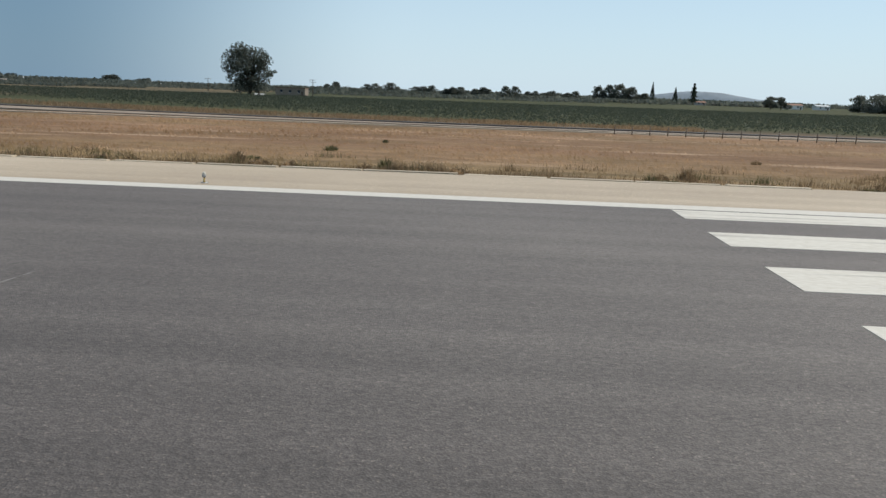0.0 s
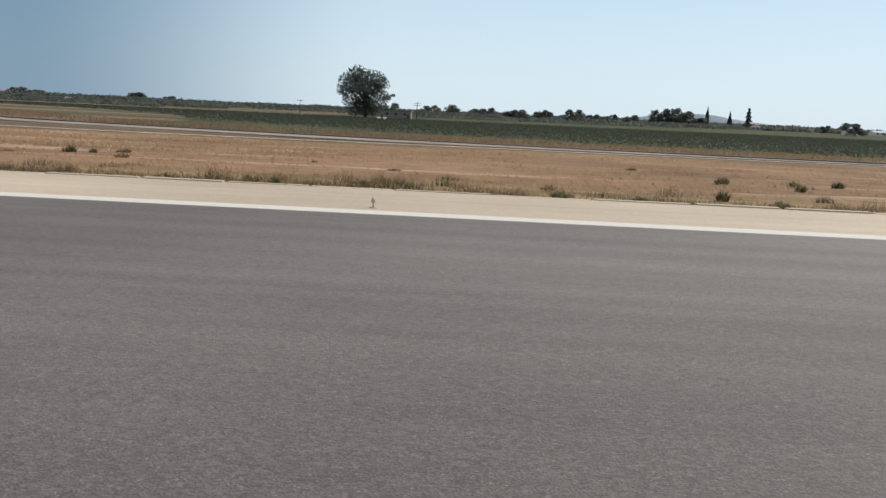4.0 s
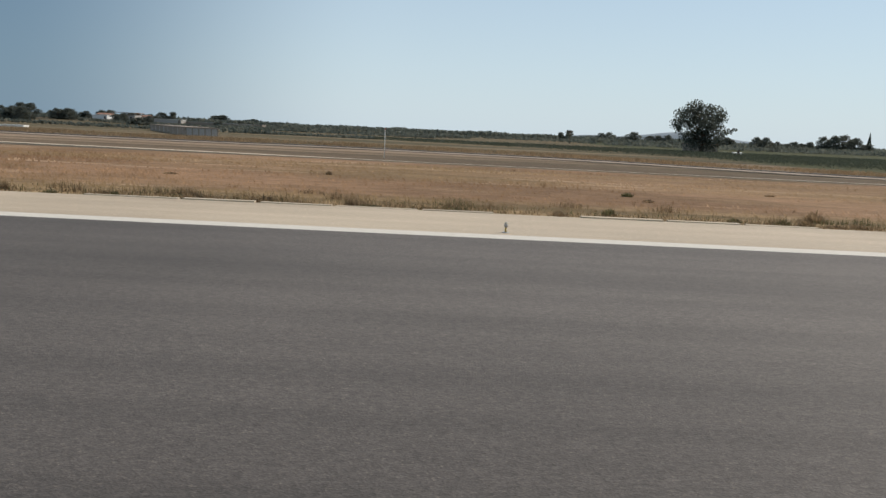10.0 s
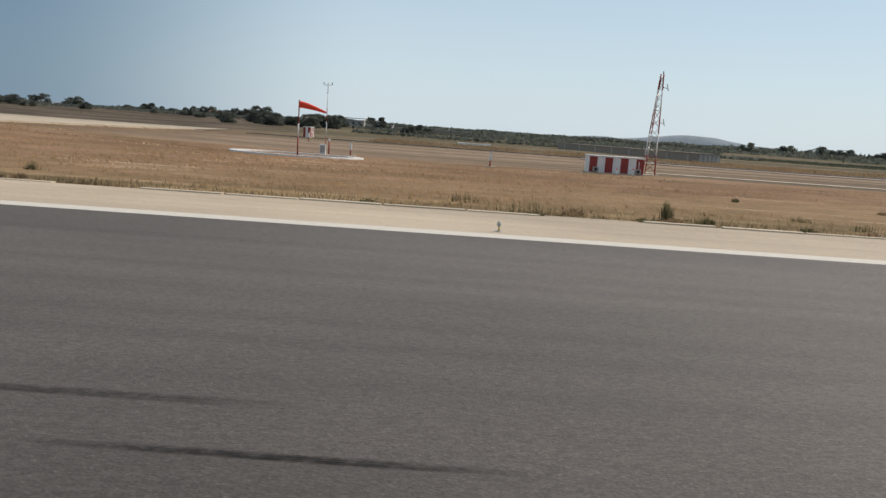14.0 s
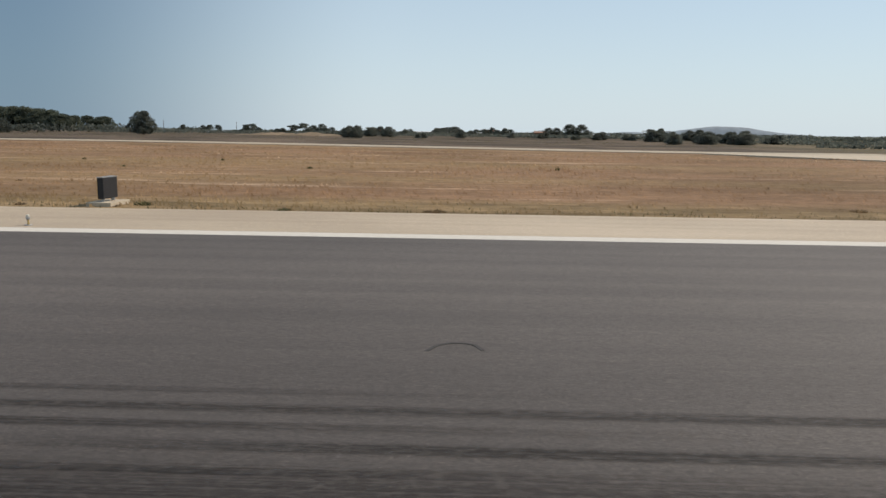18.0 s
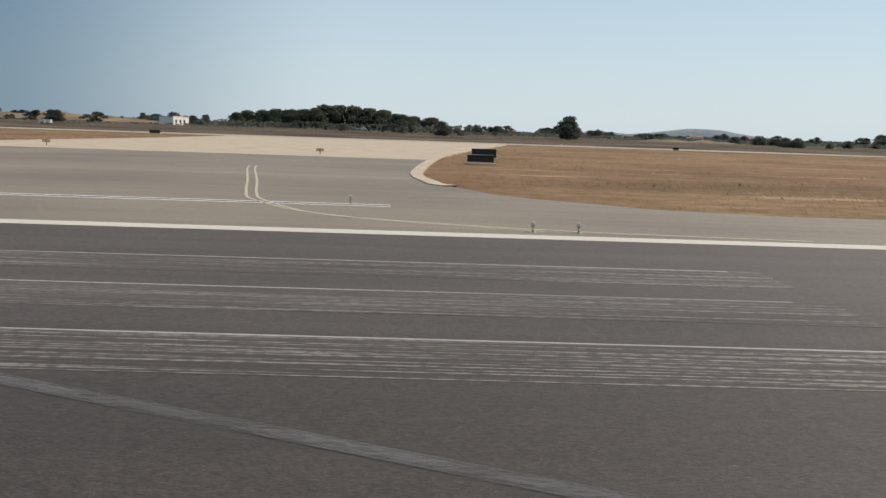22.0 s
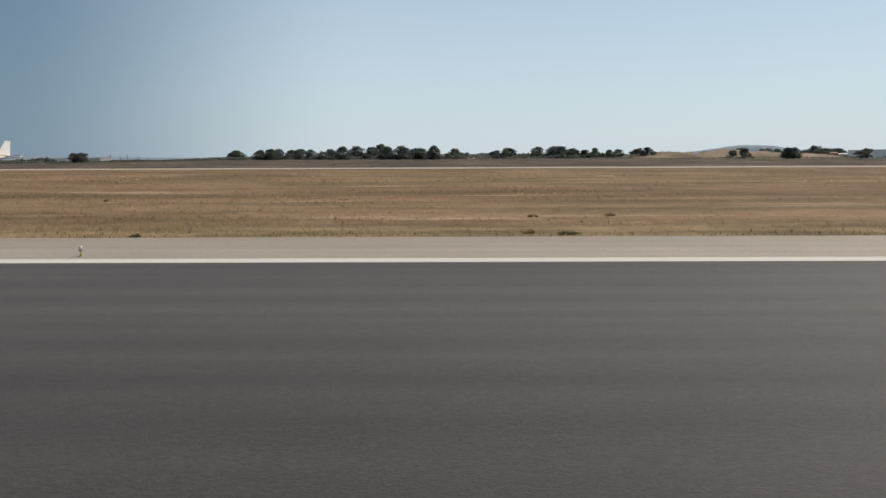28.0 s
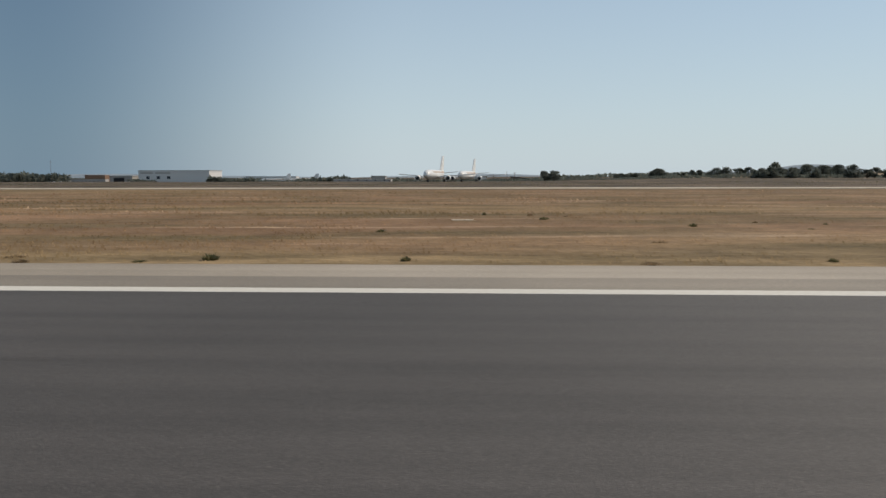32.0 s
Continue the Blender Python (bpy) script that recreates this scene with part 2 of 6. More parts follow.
def soil(name, sward=False):
    """Dry grass, then tilled land and dark scrub farther off, with uneven bounds."""
    m, n, l, s = blank(name, 0.95)
    s.inputs["Specular IOR Level"].default_value = 0.1
    pos = n.new("ShaderNodeSeparateXYZ")
    l.new(n.new("ShaderNodeNewGeometry").outputs["Position"], pos.inputs[0])
    wob = place_noise(n, l, 0.06, (0.4, 1, 1), 4)

    def edge(sock, at, soft, jitter):
        a = n.new("ShaderNodeMath")
        a.operation = "MULTIPLY_ADD"
        a.inputs[1].default_value = jitter
        l.new(wob, a.inputs[0])
        l.new(sock, a.inputs[2])
        r = n.new("ShaderNodeMapRange")
        r.inputs["From Min"].default_value, r.inputs["From Max"].default_value = at + jitter / 2 - soft, at + jitter / 2 + soft
        l.new(a.outputs[0], r.inputs[0])
        return r.outputs[0]

    straw = ramp(n, l, place_noise(n, l, 0.09, (1, 0.8, 1), 6), (0.192, 0.119, 0.070), (0.272, 0.170, 0.102), 0.38, 0.62)
    green = place_noise(n, l, 0.16, (0.5, 0.9, 1), 6)
    straw = blend(n, l, ramp(n, l, green, (0, 0, 0), (0.55, 0.55, 0.55), 0.49, 0.66), straw, (0.135, 0.098, 0.052))
    gold = place_noise(n, l, 0.05, (0.3, 1.8, 1), 4)
    straw = blend(n, l, ramp(n, l, gold, (0, 0, 0), (0.7, 0.7, 0.7), 0.48, 0.64), straw, (0.262, 0.182, 0.100))
    pale = place_noise(n, l, 0.55, (0.16, 1, 1), 6)
    straw = blend(n, l, ramp(n, l, pale, (0, 0, 0), (0.75, 0.75, 0.75), 0.58, 0.67), straw, (0.40, 0.285, 0.19))
    late = n.new("ShaderNodeMath")
    late.operation = "SUBTRACT"
    late.inputs[0].default_value = 1.0
    l.new(edge(pos.outputs["X"], -430, 25, 20), late.inputs[1])
    tussock = blend(n, l, 1.0, ramp(n, l, place_noise(n, l, 0.22, (0.35, 1.3, 1), 6), (0, 0, 0), (0.75, 0.75, 0.75), 0.44, 0.62), late.outputs[0], "MULTIPLY")
    straw = blend(n, l, tussock, straw, (0.112, 0.088, 0.046))
    tilled = ramp(n, l, place_noise(n, l, 0.14, (0.05, 1.2, 1), 6), (0.12, 0.092, 0.062), (0.27, 0.20, 0.14), 0.40, 0.60)
    olive = ramp(n, l, place_noise(n, l, 0.12, (0.06, 1.0, 1), 6), (0.065, 0.06, 0.035), (0.19, 0.15, 0.095), 0.40, 0.60)
    scrub = ramp(n, l, place_noise(n, l, 0.09, (0.6, 1, 1), 6), (0.068, 0.056, 0.042), (0.15, 0.115, 0.085), 0.40, 0.62)
    grove = ramp(n, l, place_noise(n, l, 0.15, (0.5, 1, 1), 5), (0.05, 0.058, 0.028), (0.085, 0.085, 0.045))
    first = edge(pos.outputs["X"], -212, 12, 10)
    far_a = blend(n, l, edge(pos.outputs["X"], -64, 3, 6), blend(n, l, edge(pos.outputs["Y"], 92, 4, 14), tilled, olive), blend(n, l, edge(pos.outputs["Y"], 70, 3, 8), tilled, grove))
    far_b = scrub
    far = blend(n, l, first, far_b, far_a)
    rim_a, rim_b = edge(pos.outputs["Y"], 58, 1.0, 3), edge(pos.outputs["Y"], 112, 1.5, 3)
    rim = n.new("ShaderNodeMix")
    l.new(first, rim.inputs[0]), l.new(rim_b, rim.inputs[2]), l.new(rim_a, rim.inputs[3])
    c = blend(n, l, rim.outputs[0], straw, far)
    verge = ramp(n, l, place_noise(n, l, 0.8, (0.25, 1, 1), 5), (0.155, 0.112, 0.060), (0.27, 0.192, 0.106), 0.4, 0.6)
    c = blend(n, l, edge(pos.outputs["Y"], 16.6, 1.2, 3), verge, c)
    tufts = place_noise(n, l, 1.3, (0.5, 1, 1), 6)
    c = blend(n, l, 0.28, c, ramp(n, l, tufts, (0.25,) * 3, (0.72,) * 3, 0.36, 0.64), "OVERLAY")
    g = place_noise(n, l, 6.0, (0.6, 1, 1), 4)
    c = blend(n, l, 0.4, c, ramp(n, l, g, (0.25,) * 3, (0.72,) * 3), "OVERLAY")
    if sward:
        blade = n.new("ShaderNodeNewGeometry").outputs["Random Per Island"]
        c = blend(n, l, 1.0, c, ramp(n, l, blade, (0.93, 0.92, 0.90), (1.16, 1.16, 1.14), 0, 1), "MULTIPLY")
        up = n.new("ShaderNodeCombineXYZ")
        up.inputs[2].default_value = 1.0
        l.new(up.outputs[0], s.inputs["Normal"])
    else:
        bump(n, l, s, g, 0.6, 0.08)
    l.new(c, s.inputs["Base Color"])
    return m


def leafy(name, a, b, through_light=0.15):
    """Leaves: each clump its own green, with some light coming through."""
    m, n, l, s = blank(name, 0.7)
    s.inputs["Specular IOR Level"].default_value = 0.15
    c = ramp(n, l, n.new("ShaderNodeNewGeometry").outputs["Random Per Island"], a, b, 0.0, 1.0)
    o = n.new("ShaderNodeObjectInfo").outputs["Random"]
    c = blend(n, l, 1.0, c, ramp(n, l, o, (0.7, 0.72, 0.7), (1.0, 1.0, 0.95), 0, 1), "MULTIPLY")
    l.new(c, s.inputs["Base Color"])
    thin = n.new("ShaderNodeBsdfTranslucent")
    l.new(c, thin.inputs["Color"])
    mix = n.new("ShaderNodeMixShader")
    mix.inputs[0].default_value = through_light
    l.new(s.outputs[0], mix.inputs[1]), l.new(thin.outputs[0], mix.inputs[2])
    l.new(mix.outputs[0], n["Material Output"].inputs["Surface"])
    return m


def plain(name, c, rough=0.6, metal=0.0):
    k = tuple(v * 0.82 for v in c)
    return mottled(name, k, c, 3.0, rough, None, metal, strength=0.06)


GREY = ((0.106, 0.094, 0.087), (0.147, 0.133, 0.121))
MID = ((0.080, 0.071, 0.064), (0.112, 0.100, 0.090))
PALE = ((0.117, 0.104, 0.093), (0.155, 0.139, 0.124))
DARK = ((0.076, 0.066, 0.060), (0.101, 0.089, 0.081))
BLACK = ((0.050, 0.0445, 0.041), (0.067, 0.0605, 0.056))
BROWN = ((0.062, 0.054, 0.048), (0.090, 0.078, 0.070))
M = {
    "soil": soil("dry_soil"),
    "tarmac": asphalt("tarmac", *GREY, 0.5, 0.68, 0.88),
    "tarmac_mid": asphalt("tarmac_mid", *MID, 0.5, 0.68, 0.85),
    "tarmac_pale": asphalt("tarmac_pale", *PALE, 0.45, 0.5, 0.72),
    "tarmac_dark": asphalt("tarmac_dark", *DARK, 0.6, 0.6, 0.78),
    "tarmac_black": asphalt("tarmac_black", *BLACK, 0.6, 0.45, 0.92),
    "tarmac_brown": asphalt("tarmac_brown", *BROWN, 0.4, 0.75, 0.75),
    "apron": asphalt("apron_tarmac", (0.175, 0.152, 0.122), (0.24, 0.208, 0.166), 0.3, 0.35, 1.0),
    "shoulder": asphalt("shoulder_concrete", (0.35, 0.29, 0.215), (0.46, 0.39, 0.295), 0.3, 0.25, 1.0),
    "shoulder_grey": asphalt("worn_shoulder_concrete", (0.265, 0.228, 0.18), (0.345, 0.30, 0.242), 0.3, 0.25, 1.0),
    "concrete": mottled("pale_concrete", (0.45, 0.375, 0.275), (0.58, 0.495, 0.375), 0.6, 0.85, 14, world_space=True, var=0.25),
    "sandy": mottled("sandy_track", (0.42, 0.34, 0.25), (0.56, 0.46, 0.35), 0.3, 0.95, 4.0, world_space=True),
    "gravel": mottled("grey_gravel", (0.225, 0.178, 0.135), (0.32, 0.26, 0.20), 0.3, 0.95, 4.0, world_space=True),
    "line": worn_paint("white_paint", (0.57, 0.54, 0.475), (0.30, 0.28, 0.26), 1.05, 5.0),
    "bar": worn_paint("scuffed_white_paint", (0.58, 0.55, 0.48), (0.27, 0.25, 0.22), 0.62, 7.0),
    "ghost": worn_paint("scraped_white_paint", (0.29, 0.275, 0.25), PALE, 0.23, 30.0),
    "ghost_brown": worn_paint("scraped_paint_on_brown", (0.235, 0.225, 0.205), BROWN, 0.19, 34.0),
    "ghost_black": worn_paint("scraped_paint_on_black", (0.24, 0.235, 0.225), BLACK, 0.12, 34.0),
    "rim_scrape": worn_paint("scraped_rim_paint", (0.20, 0.195, 0.185), BLACK, 0.24, 3.0),
    "groove": worn_paint("ground_off_paint", (0.36, 0.35, 0.34), (0.14, 0.135, 0.13), 0.55, 14.0),
    "sealant": worn_paint("broken_sealant", (0.31, 0.30, 0.29), (0.13, 0.124, 0.118), 0.34, 5.0),
    "grey_line": rubbed("greyed_paint", (0.20, 0.197, 0.20), 0.42, (1.5, 2.5, 1), False),
    "yellow": worn_paint("yellow_paint", (0.50, 0.30, 0.055), (0.2, 0.16, 0.1), 0.95, 9.0),
    "yellow_old": worn_paint("faded_yellow_paint", (0.50, 0.45, 0.34), (0.22, 0.2, 0.165), 0.7, 9.0),
    "rubber": rubbed("tyre_rubber", (0.034, 0.031, 0.029), 0.7),
    "rubber_dark": rubbed("tyre_rubber_dark", (0.024, 0.022, 0.020), 0.62),
    "rubber_black": rubbed("tyre_rubber_black", (0.012, 0.011, 0.010), 0.85),
    "rubber_haze": rubbed("tyre_rubber_haze", (0.030, 0.027, 0.025), 0.4),
    "scuff": rubbed("pale_scuff", (0.21, 0.20, 0.185), 0.42, (6.0, 8.0, 1)),
    "slot": mottled("drain_slot", (0.03, 0.03, 0.03), (0.07, 0.065, 0.06), 5.0),
    "sand": mottled("orange_sand", (0.34, 0.23, 0.135), (0.46, 0.335, 0.22), 1.0, 0.95, world_space=True),
    "mound": mottled("sandy_earth", (0.115, 0.088, 0.055), (0.29, 0.215, 0.14), 0.12, 0.95, 0.9, world_space=True),
    "straw": leafy("straw_blades", (0.21, 0.145, 0.088), (0.37, 0.265, 0.17), 0.6),
    "dead_grass": soil("dead_grass_blades", True),
    "weed": leafy("weed_leaves", (0.105, 0.104, 0.052), (0.23, 0.20, 0.11), 0.5),
    # leaf, pine and orchard greens lightened, leaf also blued, in place of far haze
    "leaf": leafy("dusty_leaves", (0.105, 0.122, 0.110), (0.195, 0.208, 0.182), 0.6),
    "pine": leafy("pine_needles", (0.100, 0.120, 0.096), (0.185, 0.20, 0.152), 0.6),
    "cypress": leafy("cypress_leaves", (0.03, 0.044, 0.032), (0.07, 0.085, 0.055), 0.3),
    "orchard": leafy("orchard_leaves", (0.082, 0.098, 0.074), (0.118, 0.134, 0.098), 0.5),
    "bark": mottled("bark", (0.07, 0.05, 0.035), (0.16, 0.12, 0.09), 3.0, 0.9),
    "red": plain("red_paint", (0.30, 0.05, 0.042), 0.6),
    "white": plain("white_sheet", (0.78, 0.77, 0.74), 0.5),
    "steel": plain("galvanised_steel", (0.42, 0.42, 0.41), 0.45, 0.6),
    "black": plain("black_board", (0.02, 0.021, 0.024), 0.4),
    "sign_yellow": plain("yellow_board", (0.42, 0.29, 0.05), 0.4),
    "lamp": plain("frosted_lamp_glass", (0.62, 0.58, 0.50), 0.7),
    "orange": plain("orange_cloth", (0.82, 0.07, 0.035), 0.8),
    "render_white": plain("white_render", (0.80, 0.78, 0.73), 0.8),
    "render_grey": plain("grey_render", (0.42, 0.40, 0.37), 0.8),
    "brick_grey": plain("brown_grey_blockwork", (0.30, 0.25, 0.205), 0.9),
    "brick": plain("brown_brick", (0.24, 0.15, 0.10), 0.85),
    "roof": plain("tiled_roof", (0.30, 0.17, 0.12), 0.8),
    "cladding": plain("grey_cladding", (0.70, 0.69, 0.67), 0.6),
    "glass": plain("dark_window_glass", (0.05, 0.06, 0.075), 0.15),
    "hull": plain("white_aircraft_paint", (0.82, 0.81, 0.78), 0.3),
    "livery": plain("gold_livery", (0.50, 0.36, 0.25), 0.35),
    "sheet": plain("greenhouse_sheet", (0.70, 0.70, 0.68), 0.4),
    # distance haze is painted into the hill's pale blue-grey base colour
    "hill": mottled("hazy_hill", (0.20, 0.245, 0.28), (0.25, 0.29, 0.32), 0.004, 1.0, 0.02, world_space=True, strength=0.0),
}

# ---- builders ----


def link(name, bm, material, parent=None, label=""):
    me = bpy.data.meshes.new(name)
    bm.to_mesh(me)
    bm.free()
    me.materials.append(material)
    ob = new(name, me)
    ob.parent = parent
    if label:
        ob["label"] = label
    return ob


def part(name, bm, material, parent, label=""):
    """One mesh under a thing or under a part of it."""
    return link(name, bm, material, parent, label)


def empty(name, at=(0, 0, 0), turn=0.0):
    ob = new(name)
    ob.empty_display_size = 0.2
    ob.matrix_basis = pose(*at, 0, 0, turn)
    return ob


def box(x0, x1, y0, y1, z0, z1, bevel=0.0, bm=None):
    bm = bm or bmesh.new()
    vs = [bm.verts.new((x, y, z)) for z in (z0, z1) for y in (y0, y1) for x in (x0, x1)]
    made = [bm.faces.new([vs[i] for i in f]) for f in ((0, 2, 3, 1), (4, 5, 7, 6), (0, 1, 5, 4), (2, 6, 7, 3), (0, 4, 6, 2), (1, 3, 7, 5))]
    if bevel:
        es = list({e for f in made for e in f.edges})
        bmesh.ops.bevel(bm, geom=es, offset=bevel, segments=2, affect="EDGES", profile=0.7)
    return bm


def tube(points, radii, sides=8, bm=None, caps=True):
    """A round bar through the points, with a radius at each."""
    bm = bm or bmesh.new()
    pts = [Vector(p) for p in points]
    rings = []
    for i, p in enumerate(pts):
        d = (pts[min(i + 1, len(pts) - 1)] - pts[max(i - 1, 0)]).normalized()
        q = d.to_track_quat("Z", "Y")
        r = radii[i] if isinstance(radii, (list, tuple)) else radii
        rings.append([bm.verts.new(p + q @ Vector((r * math.cos(a), r * math.sin(a), 0))) for a in (2 * math.pi * k / sides for k in range(sides))])
    for a, b in zip(rings, rings[1:]):
        for k in range(sides):
            bm.faces.new((a[k], a[(k + 1) % sides], b[(k + 1) % sides], b[k])).smooth = True
    if caps:
        bm.faces.new(rings[0][::-1])
        bm.faces.new(rings[-1])
    return bm


def slab(outline, z0, z1):
    """A flat slab over an outline of (x, y), anticlockwise."""
    bm = bmesh.new()
    low = [bm.verts.new((x, y, z0)) for x, y in outline]
    top = [bm.verts.new((x, y, z1)) for x, y in outline]
    bm.faces.new(top)
    bm.faces.new(low[::-1])
    for i in range(len(low)):
        j = (i + 1) % len(low)
        bm.faces.new((low[i], low[j], top[j], top[i]))
    bmesh.ops.recalc_face_normals(bm, faces=bm.faces)
    return bm


def smooth_line(points, per=6):
    """Points along a soft curve through the given ones."""
    p = [Vector(q) for q in points]
    p = [2 * p[0] - p[1], *p, 2 * p[-1] - p[-2]]
    out = []
    for i in range(1, len(p) - 2):
        for k in range(per):
            t = k / per
            a, b, c, d = p[i - 1 : i + 3]
            out.append(0.5 * (2 * b + (c - a) * t + (2 * a - 5 * b + 4 * c - d) * t * t + (3 * b - a - 3 * c + d) * t**3))
    return out + [p[-2]]


def ribbon(points, width, z, thick=0.004, curve=True):
    """A painted line of constant width along a soft curve on the ground."""
    pts = smooth_line(points) if curve else [Vector(p) for p in points]
    left, right = [], []
    for i, p in enumerate(pts):
        d = (pts[min(i + 1, len(pts) - 1)] - pts[max(i - 1, 0)]).normalized()
        s = Vector((-d.y, d.x)) * width / 2
        left.append(p + s), right.append(p - s)
    bm = bmesh.new()
    a = [(bm.verts.new((l.x, l.y, z)), bm.verts.new((r.x, r.y, z))) for l, r in zip(left, right)]
    low = [(bm.verts.new((l.x, l.y, z - thick)), bm.verts.new((r.x, r.y, z - thick))) for l, r in zip(left, right)]
    for (l0, r0), (l1, r1), (m0, s0), (m1, s1) in zip(a, a[1:], low, low[1:]):
        bm.faces.new((l0, r0, r1, l1))
        bm.faces.new((l0, l1, m1, m0))
        bm.faces.new((r0, s0, s1, r1))
    bmesh.ops.recalc_face_normals(bm, faces=bm.faces)
    return bm


def from_arrays(name, verts, faces, material, parent=None):
    me = bpy.data.meshes.new(name)
    me.from_pydata(verts, [], faces)
    me.materials.append(material)
    ob = new(name, me)
    ob.parent = parent
    return ob


def quads(centres, sizes, rng, upright=0.0, flat=0.55):
    """Small leaf faces at the centres, each turned its own way; verts and faces."""
    n = len(centres)
    u = rng.normal(size=(n, 3))
    v = rng.normal(size=(n, 3))
    if upright:
        v = v * (1 - upright) + np.array([0, 0, 1.0]) * upright
    u /= np.linalg.norm(u, axis=1)[:, None]
    v -= u * (u * v).sum(1)[:, None]
    v /= np.linalg.norm(v, axis=1)[:, None]
    u, v = u * sizes[:, None], v * sizes[:, None] * flat
    w = np.cross(u, v)
    w /= np.linalg.norm(w, axis=1)[:, None] + 1e-9
    fold = w * sizes[:, None] * 0.25
    verts = np.stack([centres - u, centres - v + fold, centres + u, centres + v + fold], 1).reshape(-1, 3)
    faces = np.arange(4 * n).reshape(-1, 4)
    return verts.tolist(), faces.tolist()


def smoothstep(a, b, x):
    t = min(max((x - a) / (b - a), 0), 1)
    return t * t * (3 - 2 * t)


FALL = ((-4900, 14, 30, 54, 60, 96, 163, 300, 600, 6000), (0, 0, -0.3, -0.85, -1.0, -0.65, -0.2, 0.6, 1.0, 1.0))
LOW = ((-4900, 14, 40, 112, 206, 300, 520, 6000), (0, 0, -0.05, 0, 0.25, -0.3, -3.0, -3.0))
FLAT = ((-4900, 14, 40, 112, 200, 300, 6000), (0, 0, -0.05, 0, 0.9, 1.1, 1.1))


def lie(x, y):
    """Height of the open ground."""
    w = smoothstep(-225, -185, x)
    dip = 0.6 * smoothstep(-330, -230, x) * smoothstep(45, 95, y) * (1 - smoothstep(150, 220, y))
    sunk = 1 - smoothstep(-710, -630, x)
    return float(w * np.interp(y, *FALL) + (1 - w) * ((1 - sunk) * np.interp(y, *FLAT) + sunk * np.interp(y, *LOW) - dip))

# ---- ground, runway, taxiways ----
WEST, EAST = -1100.0, 260.0


def ground_sheet():
    xs = [-4900, -3500, -2400, -1600] + list(np.arange(-1200, 300, 10)) + [340, 500, 800, 1300, 2200, 3400, 4900]
    ys = [-4900, -3000, -1500, -600, -200, -60, -14, 13.0] + list(np.arange(14, 30, 1.0)) + list(np.arange(30, 120, 5.0))
    ys += list(np.arange(120, 320, 15.0)) + [340, 400, 500, 700, 1000, 1600, 2500, 3600, 4900]
    verts = []
    for y in ys:
        for x in xs:
            rough = 0.0
            if y > 15:
                rough = 0.05 * noise.noise((x * 0.06, y * 0.1, 0)) * min((y - 14) / 10, 1) + (0.25 * noise.noise((x * 0.02, y * 0.02, 3)) if y > 120 else 0)
            verts.append((float(x), float(y), lie(x, y) - 0.05 + rough))
    w = len(xs)
    faces = [(j * w + i, j * w + i + 1, (j + 1) * w + i + 1, (j + 1) * w + i) for j in range(len(ys) - 1) for i in range(w - 1)]
    ob = from_arrays("ground", verts, faces, M["soil"])
    ob.data.shade_smooth()
    return tagged(ob, "dry brown grassland with tilled fields and scrub beyond", "ground", kind="structure")


ground_sheet()
EDGE, RIM = 10.62, 13.55
runway = link("runway", box(WEST, EAST, -12.5, EDGE, -0.4, 0.0), M["tarmac"])
tagged(runway, "long grey asphalt runway with worn white markings", "runway", kind="structure")
shoulder = link("pavement", box(WEST, -400, EDGE, RIM, -0.4, -0.004), M["shoulder_grey"])
tagged(shoulder, "grey-beige worn concrete shoulder along the runway", "pavement", kind="structure")
near_shoulder = link("pavement", box(-400, EAST, EDGE, RIM, -0.4, -0.004), M["shoulder"])
tagged(near_shoulder, "pale beige concrete shoulder along the runway", "pavement", kind="structure")
far_shoulder = link("pavement", box(WEST, EAST, -15.5, -12.5, -0.4, -0.004), M["shoulder"])
tagged(far_shoulder, "pale beige concrete shoulder along the runway", "pavement", kind="structure")
part("asphalt_band", box(-900, -700, EDGE, 11.85, -0.1, 0.0), M["apron"], shoulder, "grey asphalt band beside the edge line")

# relaid stretches of tarmac
part("tarmac_patch", box(-248.4, -214, -12.4, EDGE, -0.05, 0.0014), M["tarmac_pale"], runway, "paler rough asphalt stretch")
part("tarmac_patch", box(-410.8, -372, -12.4, EDGE, -0.05, 0.0014), M["tarmac_brown"], runway, "browner rough asphalt stretch")
part("tarmac_patch", box(-372, -248.4, -12.4, EDGE, -0.05, 0.0009), M["tarmac_dark"], runway, "darker asphalt stretch")
part("tarmac_patch", box(-1090, -410.8, -12.4, EDGE, -0.05, 0.0009), M["tarmac_black"], runway, "darker asphalt stretch")
part("tarmac_patch", box(-248.4, -83.7, -12.4, EDGE, -0.05, 0.0005), M["tarmac_mid"], runway, "slightly darker asphalt stretch")

TOP = 0.003
part("edge_line", box(WEST, EAST, 10.19, 10.6, -0.05, TOP), M["line"], runway, "broad white edge line")
part("edge_line", box(WEST, EAST, -12.4, -11.95, -0.05, TOP), M["line"], runway, "broad white edge line")
BAR_AT = ((3.2, 4.05, 4.92), (3.2, 5.82, 6.68), (3.2, 7.62, 8.43), (3.2, 9.38, 10.12))
for x, a, b in BAR_AT:
    part("threshold_stripe", box(x, x + 15, a, b, 0, TOP + 0.0006), M["bar"], runway, "white threshold stripe")
for x, rows, shift in ((-53.85, 3, 0.085), (-128.3, 3, -0.06), (-278.35, 2, 0), (-353.5, 1, 0.075), (-428.62, 1, -0.07)):
    for k in range(rows):
        y = (4.03, 5.62, 7.35)[k]
        y += shift * (1.0, 0.7, 0.0)[k]
        part("touchdown_bar", box(x - 11.3, x, y, y + 0.88, 0, TOP + 0.0006), M["bar"], runway, "white touchdown bar with rubber scuffs")
